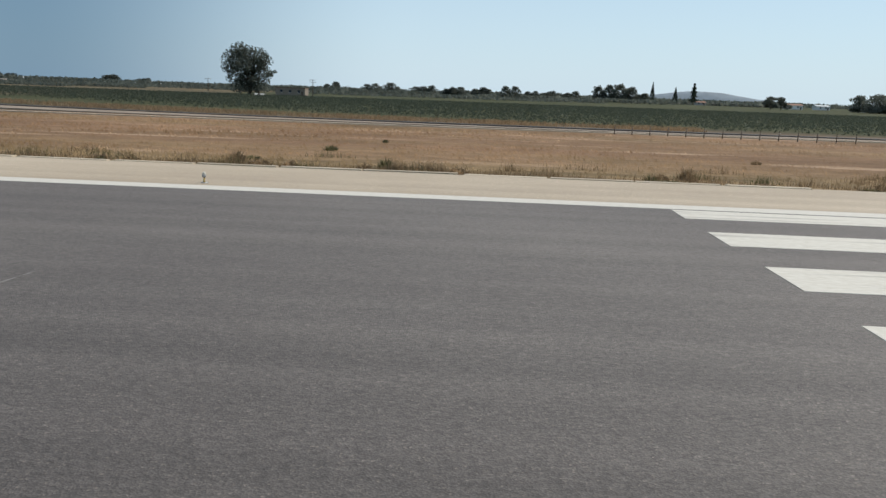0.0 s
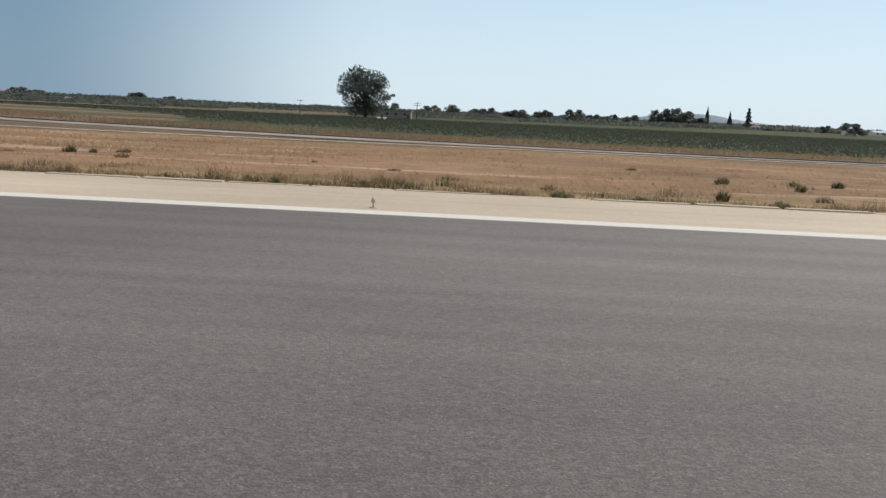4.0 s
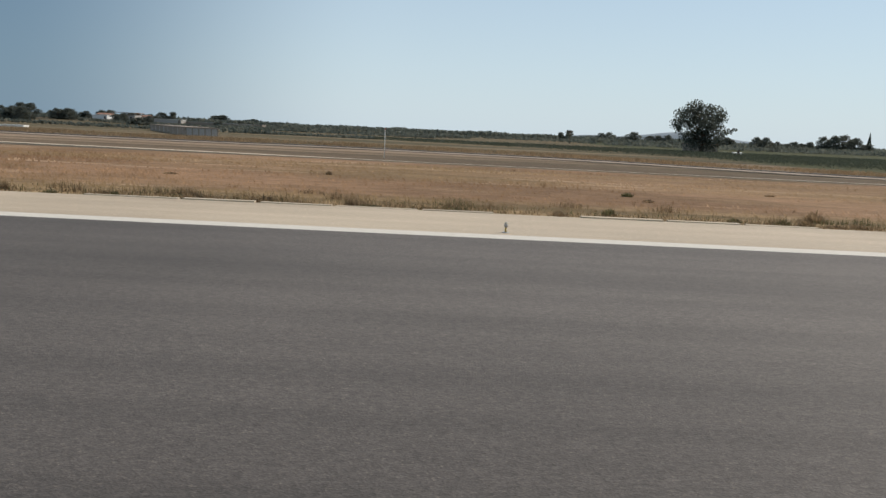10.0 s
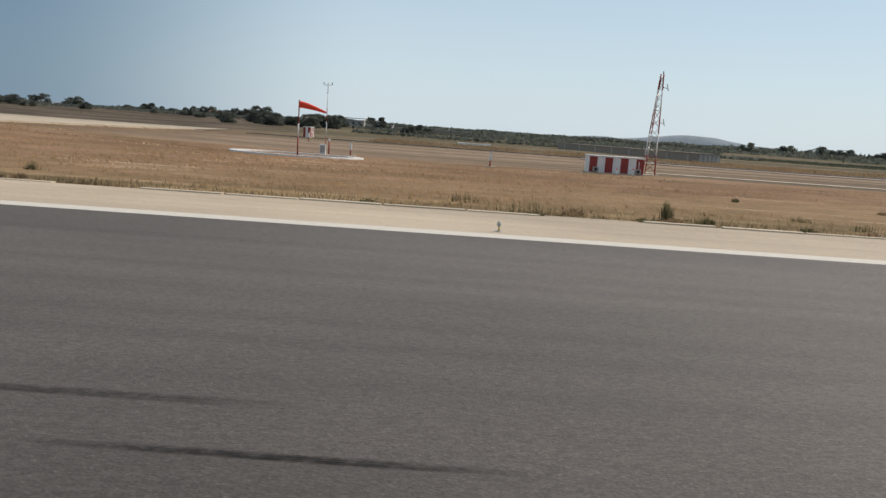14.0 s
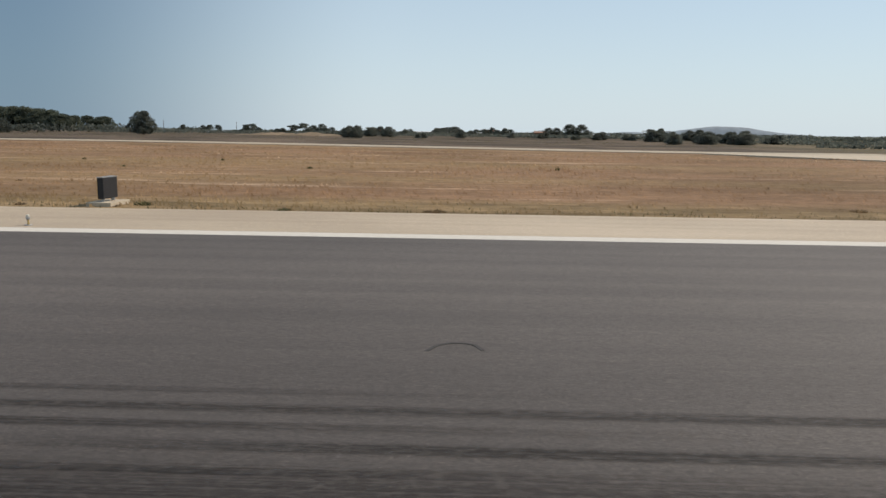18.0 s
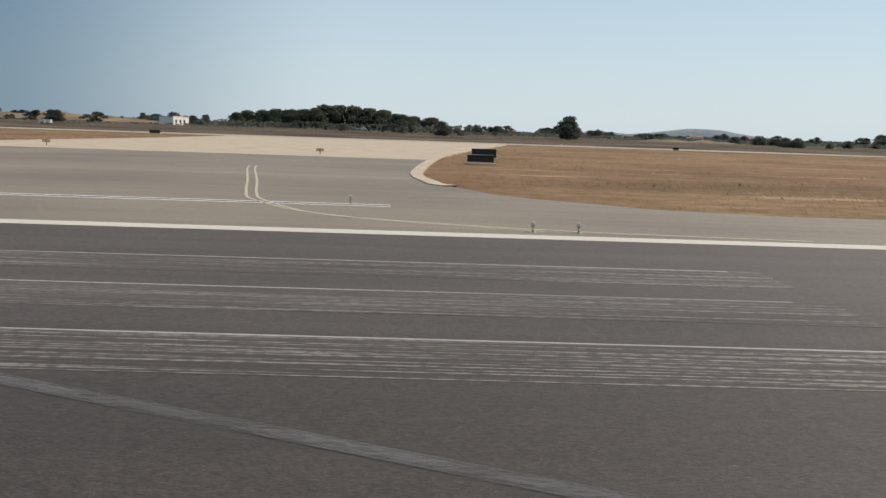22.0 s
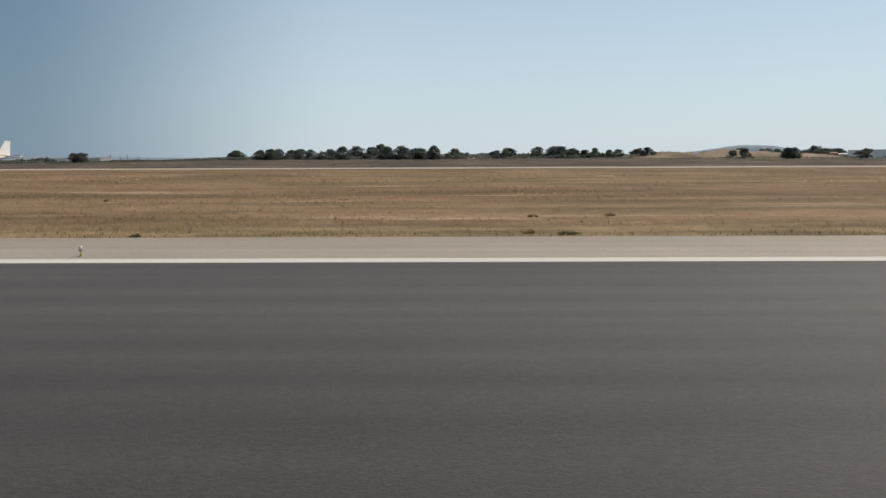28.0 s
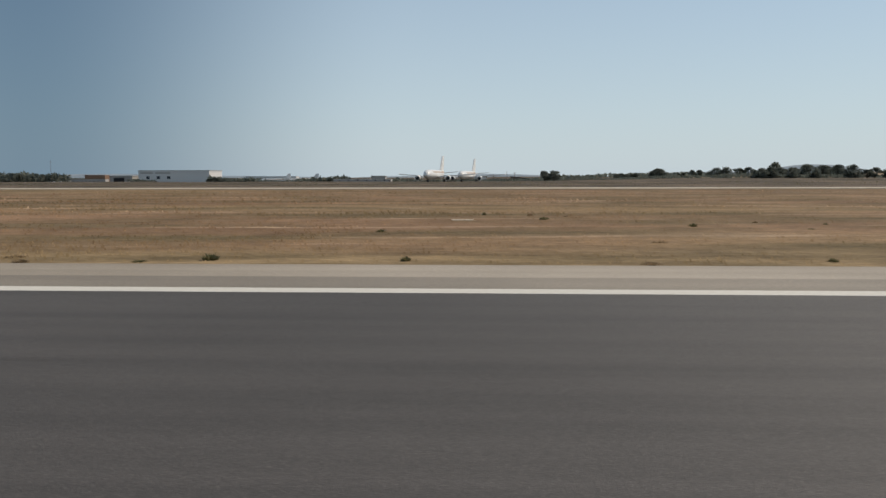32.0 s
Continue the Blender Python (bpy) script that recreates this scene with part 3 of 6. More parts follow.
for k in range(8):
    y = 4.3 + 0.6 * k
    part("aiming_stripe", box(-217, -194.4, y, y + 0.42, 0, TOP + 0.0006), M["bar"], runway, "white aiming point stripe")
for x0, x1, rows, m in ((-246.3, -229.5, (2.2, 4.05, 5.92), "ghost"), (-313.45, -302.2, (4.1, 5.7, 7.35), "ghost_brown"), (-388.3, -377.05, (4.15, 5.7, 7.2), "ghost_brown"), (-685.1, -674.1, (3.98,), "ghost_black")):
    for y in rows:
        part("scraped_bar", box(x0, x1, y, y + 0.85, 0, TOP), M[m], runway, "scraped-off ghost of a white bar")
# the scraped aiming points: a dark patch with thin ground lines
part("scraped_patch", box(-470.7, -448.2, 3.8, 9.0, 0, 0.0019), M["tarmac_black"], runway, "dark ground-off patch")
for k in range(27):
    y = 3.9 + 0.19 * k + random.uniform(-0.03, 0.03)
    part("ground_line", box(-470.65 + random.uniform(0, 0.06), -448.2 - random.uniform(0, 0.06), y, y + random.uniform(0.02, 0.05), 0, TOP), M["groove"], runway, "thin pale ground line")
part("scraped_patch", box(-633.4, -611.4, 4.3, 9.6, 0, 0.0019), M["tarmac_black"], runway, "dark ground-off patch")
for k in range(16):
    y = 4.5 + 0.31 * k + random.uniform(-0.1, 0.1)
    part("ground_line", box(-633.2, -611.5, y, y + random.uniform(0.02, 0.04), 0, TOP), M["ghost_black"], runway, "thin pale ground line")
part("pale_patch", box(-622.7, -619.2, 4.3, 5.0, 0, 0.0024), M["tarmac_pale"], runway, "pale repaired patch")
for x0, x1, y0, y1 in ((-623.45, -622.4, 6.85, 6.98), (-623.2, -622.9, 6.42, 6.52), (-621.5, -619.8, 6.85, 7.03)):
    part("pale_patch", box(x0, x1, y0, y1, 0, 0.0026), M["tarmac_pale"], runway, "pale repaired patch")
for x in (-611.5, -633.3):
    part("scraped_rim", box(x - 0.13, x + 0.13, 4.4, 9.0, 0, TOP), M["rim_scrape"], runway, "scraped white rim")

for y in (2.2, 4.05, 5.92):
    part("paint_edge", box(-246.3, -246.27, y, y + 0.85, 0, TOP + 0.0007), M["ghost"], runway, "pale end of a scraped bar")
for y in (4.98, 6.53, 8.03):
    part("paint_edge", box(-387.8, -377.4, y, y + 0.03, 0, TOP + 0.0007), M["groove"], runway, "thin white remnant along a scraped bar")
for x, y in ((-441.07, 4.49), (-441.04, 4.0)):
    part("paint_dash", box(x - 0.05, x + 0.05, y, y + 0.012, 0, TOP + 0.0007), M["groove"], runway, "small bright paint dash")
# joints and cable slots across the tarmac
part("cable_slot", ribbon(((-3.72, -2.0), (-2.8, 5.3)), 0.006, TOP, 0.01, False), M["sealant"], runway, "thin pale cable slot")
for x, y1 in ((-123.45, 7.1), (-152.4, 8.3)):
    part("cable_slot", box(x - 0.004, x + 0.004, -12, y1, 0, TOP), M["sealant"], runway, "thin pale cable slot")
for x in (-83.7,):
    part("joint", box(x - 0.03, x + 0.03, -12, EDGE, 0, 0.0018), M["apron"], runway, "pale asphalt joint")

# tyre rubber, heavier where aircraft touch down
rng = random.Random(5)
skids = []
for k in range(7):
    n, w = 10, rng.uniform(0.08, 0.16)
    pts = [(-i / (n - 1), rng.uniform(-0.004, 0.004)) for i in range(n)]
    bm = bmesh.new()
    prev = None
    for i, (x, y) in enumerate(pts):
        taper = rng.uniform(0.85, 1)
        cur = (bm.verts.new((x, y + w * taper / 2, 0)), bm.verts.new((x, y - w * taper / 2, 0)))
        if prev:
            bm.faces.new((prev[0], prev[1], cur[1], cur[0]))
        prev = cur
    bmesh.ops.recalc_face_normals(bm, faces=bm.faces)
    me = bpy.data.meshes.new("skid_mark")
    bm.to_mesh(me)
    bm.free()
    me.materials.append(M[("rubber", "rubber", "rubber_dark", "rubber_dark", "rubber_black", "rubber_black", "rubber_haze")[k]])
    skids.append(me)
for k in range(80):
    x = rng.triangular(-372, -150, -300)
    ob = new("skid_mark", rng.choice(skids[2 * (0 if x > -248 else 1 if x > -372 else 2) :][:2]))
    ob.parent = runway
    ob.location = (x, rng.triangular(0.6, 4.6, 2.2), TOP + 0.0010 + 0.000008 * k)
    ob.scale = (rng.uniform(4, 26), rng.uniform(0.5, 1.5), 1)

for k in range(7):
    ob = new("skid_mark", skids[6])
    ob.parent = runway
    ob.location, ob.scale = (rng.uniform(-290, -228), rng.uniform(1.2, 3.1), TOP + 0.0004 + 0.00008 * k), (rng.uniform(40, 66), rng.uniform(5, 9), 1)
for k in range(5):
    ob = new("skid_mark", skids[6])
    ob.parent = runway
    ob.location, ob.scale = (rng.uniform(-335, -290), rng.uniform(1.3, 3.6), TOP + 0.0012 + 0.00008 * k), (rng.uniform(40, 60), rng.uniform(5, 9), 1)
for k in range(14):
    ob = new("skid_mark", skids[6])
    ob.parent = runway
    ob.location, ob.scale = (rng.uniform(-720, -540), rng.uniform(2.0, 9.3), TOP + 0.0012 + 0.00008 * k), (rng.uniform(6, 22), rng.uniform(0.6, 1.5), 1)
MARKS = (
    (-439.6, 4.25, 15, 4), (-440.2, 4.50, 11, 4), (-471.8, 4.78, 12, 3), (-246.2, 4.33, 12, 4), (-247.2, 4.31, 11, 5), (-228, 3.1, 14, 4),
    (-247.0, 3.31, 1.2, 3), (-269.8, 3.93, 14, 3), (-269.9, 3.45, 13, 3), (-321.0, 3.62, 7, 5), (-320.6, 4.35, 4.5, 2), (-320.8, 4.08, 4.5, 2),
    (-338.0, 4.30, 30, 2), (-341.0, 3.91, 26, 3), (-352.4, 3.44, 18, 3), (-121.0, 2.94, 2.6, 5), (-119.0, 3.33, 1.4, 3), (-121.2, 3.37, 1.0, 1),
    (-158.2, 2.86, 2.6, 5), (-188.3, 3.43, 1.1, 1),
)
MARKS += (
    (-186.1, 3.44, 1.9, 1), (-185.9, 3.8, 2.3, 1), (-187.85, 3.15, 1.3, 1), (-187.1, 2.85, 1.7, 1), (-178.4, 2.97, 2.2, 5), (-179.6, 3.55, 1.9, 3),
    (-60.9, 3.65, 1.1, 0), (-60.6, 3.36, 1.2, 0),
)
for k, (x, y, l, kind) in enumerate(MARKS):
    ob = new("skid_mark", skids[kind])
    ob.parent = runway
    ob.location, ob.scale = (x, y, TOP + 0.0020 + 0.00004 * k), (l * 1.2, 0.6 if kind == 5 else 0.85, 1)
# ---- taxiways ----


def taxiway(name, near, far, label):
    a = link(name, slab(near, -0.4, 0.0), M["apron"])
    tagged(a, label, "taxiway", kind="structure")
    bm = slab(far, -0.4, 0.0)
    for v in bm.verts:
        if v.co.y > 45:
            v.co.z += lie(v.co.x, v.co.y) + 0.04
    part("concrete_slab", bm, M["concrete"], a, "pale concrete far stretch")
    return a


NEAR_A = ((-205, RIM), (-210, 15), (-215, 19.5), (-217.8, 27), (-219.3, 34.5), (-241.6, 34.5), (-242.4, 28), (-243.2, 21), (-245.5, 17.3), (-247.8, 15.2), (-252, RIM))
FAR_A = ((-219.3, 34.5), (-218.2, 50), (-213, 98), (-241, 98), (-239.5, 54), (-241.1, 34.5))
NEAR_B = ((-366.5, RIM), (-371, 13.8), (-376, 15), (-379, 17.2), (-380.7, 21), (-381.2, 27), (-381, 38), (-408.7, 38), (-409, 30.7), (-410.4, 22.3), (-412, 19.7), (-415, 16.3), (-419, 14.5), (-425, RIM))
FAR_B = ((-381, 38), (-380, 45), (-377, 64), (-371, 98), (-407.2, 98), (-406.4, 79), (-408.7, 38))
taxi_a = taxiway("taxiway", NEAR_A, FAR_A, "grey-beige taxiway branching off the runway")
taxi_b = taxiway("taxiway", NEAR_B, FAR_B, "wide grey-beige taxiway crossing the grass")
for near, own in ((NEAR_A, taxi_a), (NEAR_B, taxi_b)):
    xs = [p[0] for p in near]
    part("tarmac_band", box(min(xs) - 5 if own is taxi_a else min(xs) + 1, max(xs) - 1, EDGE, 12.75 if own is taxi_a else 14.4, -0.1, 0.0025), M["apron"], own, "grey asphalt between edge line and drain")
part("tarmac_band", box(-247.5, -206, 12.75, 14.4, -0.1, 0.0025), M["apron"], taxi_a, "grey asphalt between edge line and drain")


def strip_road(name, x0, x1, y0, y1, material, label):
    """A road that follows the lie of the land."""
    xs = np.arange(x0, x1 + 1, 12.0)
    verts = [(float(x), y, lie(x, y) + d) for x in xs for y, d in ((y0, -0.15), (y0, 0.02), (y1, 0.02), (y1, -0.15))]
    faces = [(4 * i + k, 4 * i + k + 1, 4 * i + k + 5, 4 * i + k + 4) for i in range(len(xs) - 1) for k in range(3)]
    return tagged(from_arrays(name, verts, faces, material), label, "road", kind="structure")


strip_road("road", -1100, -205, 98, 111, M["concrete"], "pale concrete taxiway running beside the runway")


def lane(points, width, material, label):
    """A narrow road along a soft curve over the lie of the land."""
    bm = ribbon(points, width, 0.03, 0.12)
    for v in bm.verts:
        v.co.z += lie(v.co.x, v.co.y)
    return tagged(link("road", bm, material), label, "road", kind="structure")


lane(((-166, 63.2), (-140, 62), (-116, 60.3), (-90, 56), (-63, 52.2), (-46, 50), (-31, 51), (0, 52.5), (20, 55), (60, 58), (140, 60), (250, 60)), 1.3, M["sandy"], "narrow pale perimeter road through the grass")
LANE = ((-206, 98), (-182, 94), (-164, 90.5), (-140, 87.5), (-118, 89), (-105, 86.5), (-90, 83), (-72, 74), (-54, 69.5), (-35, 66), (-17, 63.8), (10, 63.2), (60, 64), (140, 66), (250, 67))
lane([(x, y - 4.2) for x, y in LANE[2:]], 3.4, M["gravel"], "dusty grey track along the fields")
lane(LANE, 1.1, M["tarmac_black"], "narrow dark tarred lane along the fields")

for x0, x1, own in ((-245, -221, taxi_a), (-412.7, -381.5, taxi_b)):
    for y, m in ((13.92, "line"), (14.03, "slot"), (14.2, "line")):
        part("drain_rim" if m == "line" else "drain_slot", box(x0, x1, y, y + (0.1 if m == "line" else 0.17), -0.05, 0.007 if m == "line" else 0.005), M["render_white" if m == "line" else m], own)
for pts in (((-415.6, 17.0), (-412.6, 14.05)), ((-247.65, 15.1), (-245.2, 14.05)), ((-408.3, 24), (-407.7, 31), (-407.4, 40), (-405.7, 72))):
    part("drain_slot", ribbon(pts, 0.12, 0.006 if pts[0][1] < 20 else 0.06, curve=False), M["slot"], taxi_b)
    part("drain_rim", ribbon([(x + 0.12, y + 0.06) for x, y in pts], 0.1, 0.008, curve=False), M["concrete"], taxi_b)
for own, pts in ((taxi_b, ((-425, RIM), (-419, 14.5), (-415, 16.3), (-412, 19.7), (-410.4, 22.3), (-409, 30.7), (-408.9, 40), (-406.7, 79), (-407.2, 97))), (taxi_b, ((-380.2, 19.8), (-380.7, 21), (-381.2, 27), (-380, 45), (-377, 64), (-371, 97))),
                 (taxi_a, ((-245.9, 17.5), (-243.3, 21), (-242.5, 28), (-241.7, 34.5), (-239.7, 54))), (taxi_a, ((-205, RIM), (-215, 19.5), (-217.8, 27), (-219.3, 34.5), (-218.2, 50)))):
    bm = ribbon(pts, 0.42, 0.03, 0.1)
    for v in bm.verts:
        v.co.z += min(0, lie(v.co.x, v.co.y)) if v.co.y > 45 else 0
    part("kerb_strip", bm, M["concrete"], own, "pale concrete edging")

LINES = (
    ("yellow", 0.092, ((-243.5, 0.6), (-241.5, 1.8), (-239.08, 3.04), (-238.0, 3.84), (-237.06, 4.69), (-235.28, 6.42), (-232.84, 9.78), (-231.75, 11.6), (-231.3, 13.0))),
    ("yellow_old", 0.075, ((-231.3, 13.0), (-230.9, 14.2), (-230.4, 16.8), (-230.0, 24.4), (-230.4, 32))),
    ("yellow_old", 0.075, ((-230.3, 19), (-230.0, 16.5), (-229.5, 14.3), (-228.3, 11.4), (-226, 8.0))),
    ("yellow_old", 0.06, ((-248, 10.7), (-245, 10.85), (-243, 11.9), (-240.7, 14.6), (-239.95, 16.9), (-239.2, 21), (-238.8, 25.6))),
    ("yellow_old", 0.06, ((-244.8, 10.95), (-242.8, 12.05), (-240.45, 14.75), (-239.7, 17), (-238.95, 21), (-238.55, 25.6))),
    ("grey_line", 0.15, ((-244.5, 1.6), (-242.3, 3.2), (-240.2, 5.8), (-239, 7.9), (-237.9, 10.2))),
)
LINES += (
    ("yellow", 0.092, ((-387.5, 0.4), (-389.9, 1.6), (-391.34, 2.77), (-392.28, 3.96), (-393.6, 6.31), (-394.42, 8.1), (-395.3, 10.9), (-396.0, 14.3), (-396.4, 17.6), (-396.2, 21))),
    ("yellow", 0.092, ((-396.3, 19), (-395.7, 15.8), (-394.4, 11.6), (-392.8, 8.7), (-389.5, 4.7), (-385.5, 2.4), (-381, 0.8))),
    ("yellow", 0.092, ((-411, 0.8), (-406.3, 3.0), (-404.2, 4.4), (-400, 8.8), (-398.4, 11.8), (-397.3, 14.9), (-396.5, 19))),
    ("yellow_old", 0.055, ((-416, 10.75), (-413, 10.9), (-411.3, 11.4), (-409.5, 13), (-408.4, 14.1), (-406.7, 17.4), (-404, 24.6))),
    ("yellow_old", 0.055, ((-412.6, 10.9), (-411.1, 11.55), (-409.4, 13.2), (-408.2, 14.4), (-406.5, 17.6), (-403.8, 24.6))),
)
LINES += (
    ("yellow_old", 0.06, ((-387.3, 27), (-386.9, 25), (-385.6, 19.7), (-384.8, 16.3), (-384.2, 14.5), (-382.5, 12.4), (-379, 11.2), (-375, 10.8))),
    ("yellow_old", 0.06, ((-387.05, 27), (-386.65, 25), (-385.35, 19.7), (-384.55, 16.2), (-383.95, 14.4), (-382.3, 12.2), (-379, 11.0))),
    ("grey_line", 0.13, ((-415, 2.0), (-412.6, 3.6), (-411.8, 4.3), (-410.6, 5.3), (-408.2, 7.8), (-406.4, 10.1))),
    ("grey_line", 0.13, ((-378, 2.0), (-380.6, 3.0), (-383.2, 4.0), (-387, 5.5), (-391.1, 7.5), (-393.5, 9.8))),
)
SPLIT = []
for m, w, pts in LINES:
    cut = [i for i, p in enumerate(pts) if p[1] > 12.5]
    if m == "yellow" and cut and len(cut) < len(pts):
        first = cut[0] > 0
        j = cut[0] if first else cut[-1]
        a, b = pts[: j + 1], pts[j:]
        SPLIT += [(m if first else "yellow_old", w if first else w * 0.7, a), ("yellow_old" if first else m, w * 0.7 if first else w, b)]
    else:
        SPLIT.append((m, w, pts))
SPLIT += [("grey_line", w * 0.55, pts) for m, w, pts in SPLIT if m == "grey_line"]
for k, (m, w, pts) in enumerate(q for q in SPLIT if len(q[2]) > 1):
    part("taxi_line", ribbon(pts, w, TOP + 0.0012 + 0.0002 * k, 0.01), M[m], runway, {"yellow": "yellow taxi line", "yellow_old": "faded yellow taxi line", "grey_line": "grey painted-out taxi line"}[m])
for pts in (((-392.84, 7.7), (-392.87, 5.6), (-392.86, 3.94), (-392.81, 3.23)), ((-392.81, 3.23), (-392.5, 3.08), (-392.05, 2.84)), ((-392.82, 5.88), (-392.39, 5.58), (-392.02, 5.28)), ((-390.95, 5.42), (-390.92, 4.77), (-390.9, 4.2), (-390.83, 3.31)), ((-271.78, 4.78), (-271.7, 4.93), (-271.58, 4.99), (-271.46, 4.95), (-271.4, 4.82))):
    part("tar_crack", ribbon(pts, 0.028, TOP + 0.001, 0.01), M["slot"], runway, "thin dark tar-filled crack")

# scuffed swaths where aircraft turn off
for x, w in ((-392.5, 0.4), (-391.35, 0.35), (-390.6, 0.25)):
    bm = box(x - w / 2, x + w / 2, 0.5, 9.8, 0.0, TOP + 0.0005)
    part("scuffed_track", bm, M["scuff"], runway, "pale scuffed wheel track")
part("tyre_scuff", box(-239.2, -237.9, 3.36, 3.46, 0, TOP + 0.0058), M["rubber_black"], runway, "dark tyre mark across the yellow line")

# kerb slabs along the grass of the first stretch
rng = random.Random(11)
slabs = []
for k in range(4):
    l = rng.uniform(1.2, 1.9)
    me = bpy.data.meshes.new("edge_slab")
    bm = box(0, l, 0, rng.uniform(0.13, 0.2), -0.08, rng.uniform(0.006, 0.014), 0.006)
    bm.to_mesh(me)
    bm.free()
    me.materials.append(M["concrete"])
    slabs.append((me, l))
x = 16.0
while x > -203:
    me, l = rng.choice(slabs)
    x -= l + rng.uniform(0.02, 0.12)
    if rng.random() < 0.93:
        ob = new("edge_slab", me)
        ob.parent = shoulder
        ob.matrix_basis = pose(x, RIM - 0.02 + rng.uniform(-0.04, 0.04), rng.uniform(-0.01, 0.01), rng.uniform(-1, 1), 0, rng.uniform(-0.8, 0.8))

# ---- trees ----


def crown_points(rng, blobs, n):
    """Points over the shells of a few overlapping blobs (centre, radii)."""
    out = []
    weights = np.array([r[0] * r[2] for _, r in blobs])
    pick = rng.choice(len(blobs), n, p=weights / weights.sum())
    d = rng.normal(size=(n, 3))
    d /= np.linalg.norm(d, axis=1)[:, None]
    rad = rng.uniform(0.25, 1.06, n) ** 0.7
    for i in range(n):
        c, r = blobs[pick[i]]
        out.append([c[k] + d[i, k] * r[k] * rad[i] for k in range(3)])
    return np.array(out)


def tree(kind, seed, name, leaf, leaves, leaf_size):
    """A tree one metre high and about one wide, to be scaled: trunk with limbs, and a crown of loose leaf clumps."""
    rng = np.random.default_rng(seed)
    root = empty(name)
    bm = bmesh.new()
    if kind == "cypress":
        tube([(0, 0, 0), (0, 0, 0.5), (0, 0, 0.9)], [0.05, 0.03, 0.008], 6, bm)
        z = rng.uniform(0.06, 1.0, leaves) ** 0.85
        r = 0.5 * np.minimum(1, (1.02 - z) * 1.5) * np.minimum(1, z * 6) * rng.uniform(0.6, 1.05, leaves)
        a = rng.uniform(0, 6.283, leaves)
        pts = np.stack([r * np.cos(a), r * np.sin(a), z], 1)
    elif kind == "fir":
        tube([(0, 0, 0), (0, 0, 0.5), (0, 0, 0.97)], [0.05, 0.03, 0.006], 6, bm)
        z = rng.uniform(0.15, 1.0, leaves)
        tier = 0.75 + 0.35 * np.sin(z * 34)
        r = 0.52 * (1.04 - z) ** 0.7 * tier * rng.uniform(0.5, 1.1, leaves)
        a = rng.uniform(0, 6.283, leaves)
        pts = np.stack([r * np.cos(a), r * np.sin(a), z], 1)
    else:
        low, base = {"round": (0.06, 0.08), "pine": (0.12, 0.14), "bush": (0.0, 0.10), "gum": (0.14, 0.17)}[kind]
        tips, blobs = [], []
        count = {"round": 17, "pine": 20, "bush": 7, "gum": 26}[kind]
        for k in range(count):
            a, q = 6.283 * k / count + rng.uniform(-0.4, 0.4), rng.uniform(0.12, 0.34)
            h = base + 0.06 + (0.84 - base) * ((k * 5 + 2) % count) / count
            q = rng.uniform(0.45, 1.0) * 0.36 * math.sqrt(max(0.06, 1 - ((h - 0.42) / 0.5) ** 2))
            if k < 2:
                q, h = 0.07, rng.uniform(0.78, 0.86)
            if kind == "gum" and k > 17:
                h, q = rng.uniform(0.14, 0.42), rng.uniform(0.12, 0.34)
            s = rng.uniform(0.13, 0.20) if kind != "gum" else rng.uniform(0.085, 0.15)
            if kind != "gum" and h > 0.5:
                s, q = s * (1 - 0.9 * (h - 0.5)), q * (1 - 0.8 * (h - 0.5))
            c = (q * math.cos(a), q * math.sin(a), min(h, 1 - s))
            blobs.append((c, (s * 1.25, s * 1.25, s * (0.92 if kind == "pine" else 1.0))))
            tips.append(c)
        if kind == "gum":
            lumps = ((-0.20, 0.05, 0.66, 0.20), (-0.30, 0.10, 0.52, 0.13), (-0.12, 0, 0.84, 0.14), (-0.02, -0.05, 0.78, 0.15), (0.14, -0.05, 0.74, 0.15), (0.22, 0, 0.66, 0.12), (0.10, 0, 0.55, 0.16), (-0.08, 0, 0.48, 0.17), (0, 0, 0.33, 0.16), (-0.12, 0.08, 0.28, 0.11),
                     (0.12, -0.08, 0.28, 0.12), (0.02, 0, 0.15, 0.13), (0.33, -0.10, 0.42, 0.055), (0.27, -0.05, 0.37, 0.07), (0.23, -0.05, 0.26, 0.08), (-0.14, 0, 0.15, 0.12), (0.13, 0, 0.14, 0.12), (-0.20, 0, 0.30, 0.12), (0.19, 0, 0.46, 0.12), (-0.30, 0.10, 0.40, 0.06), (0.39, -0.12, 0.45, 0.035), (-0.15, 0.15, 0.72, 0.14), (0.05, 0.20, 0.62, 0.15), (0, -0.20, 0.55, 0.14))
            blobs = [((a, b, c), (r, r, r)) for a, b, c, r in lumps]
            tips = [b[0] for b in blobs]
        if kind == "round":
            for a in range(6):
                blobs.append(((0.24 * math.cos(a * 1.05), 0.24 * math.sin(a * 1.05), 0.17), (0.17, 0.17, 0.15)))
        if low > 0:
            fork = (rng.uniform(-0.03, 0.03), rng.uniform(-0.03, 0.03), low + 0.1)
            tube([(0, 0, 0), (0.01, 0, low * 0.6), fork], [0.05, 0.038, 0.03], 8, bm)
            for c in tips[: 20 if kind == "gum" else 7]:
                mid = tuple((f + t) / 2 + d for f, t, d in zip(fork, c, (0, 0, 0.03)))
                tube([fork, mid, c], [0.024, 0.015, 0.006], 5, bm)
        else:
            for c in tips[:4]:
                tube([(0, 0, 0), (c[0] / 2, c[1] / 2, c[2] * 0.6), c], [0.02, 0.014, 0.006], 5, bm)
        pts = crown_points(rng, blobs, leaves)
        pts[:, :2] *= 0.5 / np.percentile(np.abs(pts[:, :2]), 98)
        pts[:, 2] /= np.percentile(pts[:, 2], 99)
        pts = pts[pts[:, 2] > 0.02]
    link("trunk", bm, M["bark"], root)
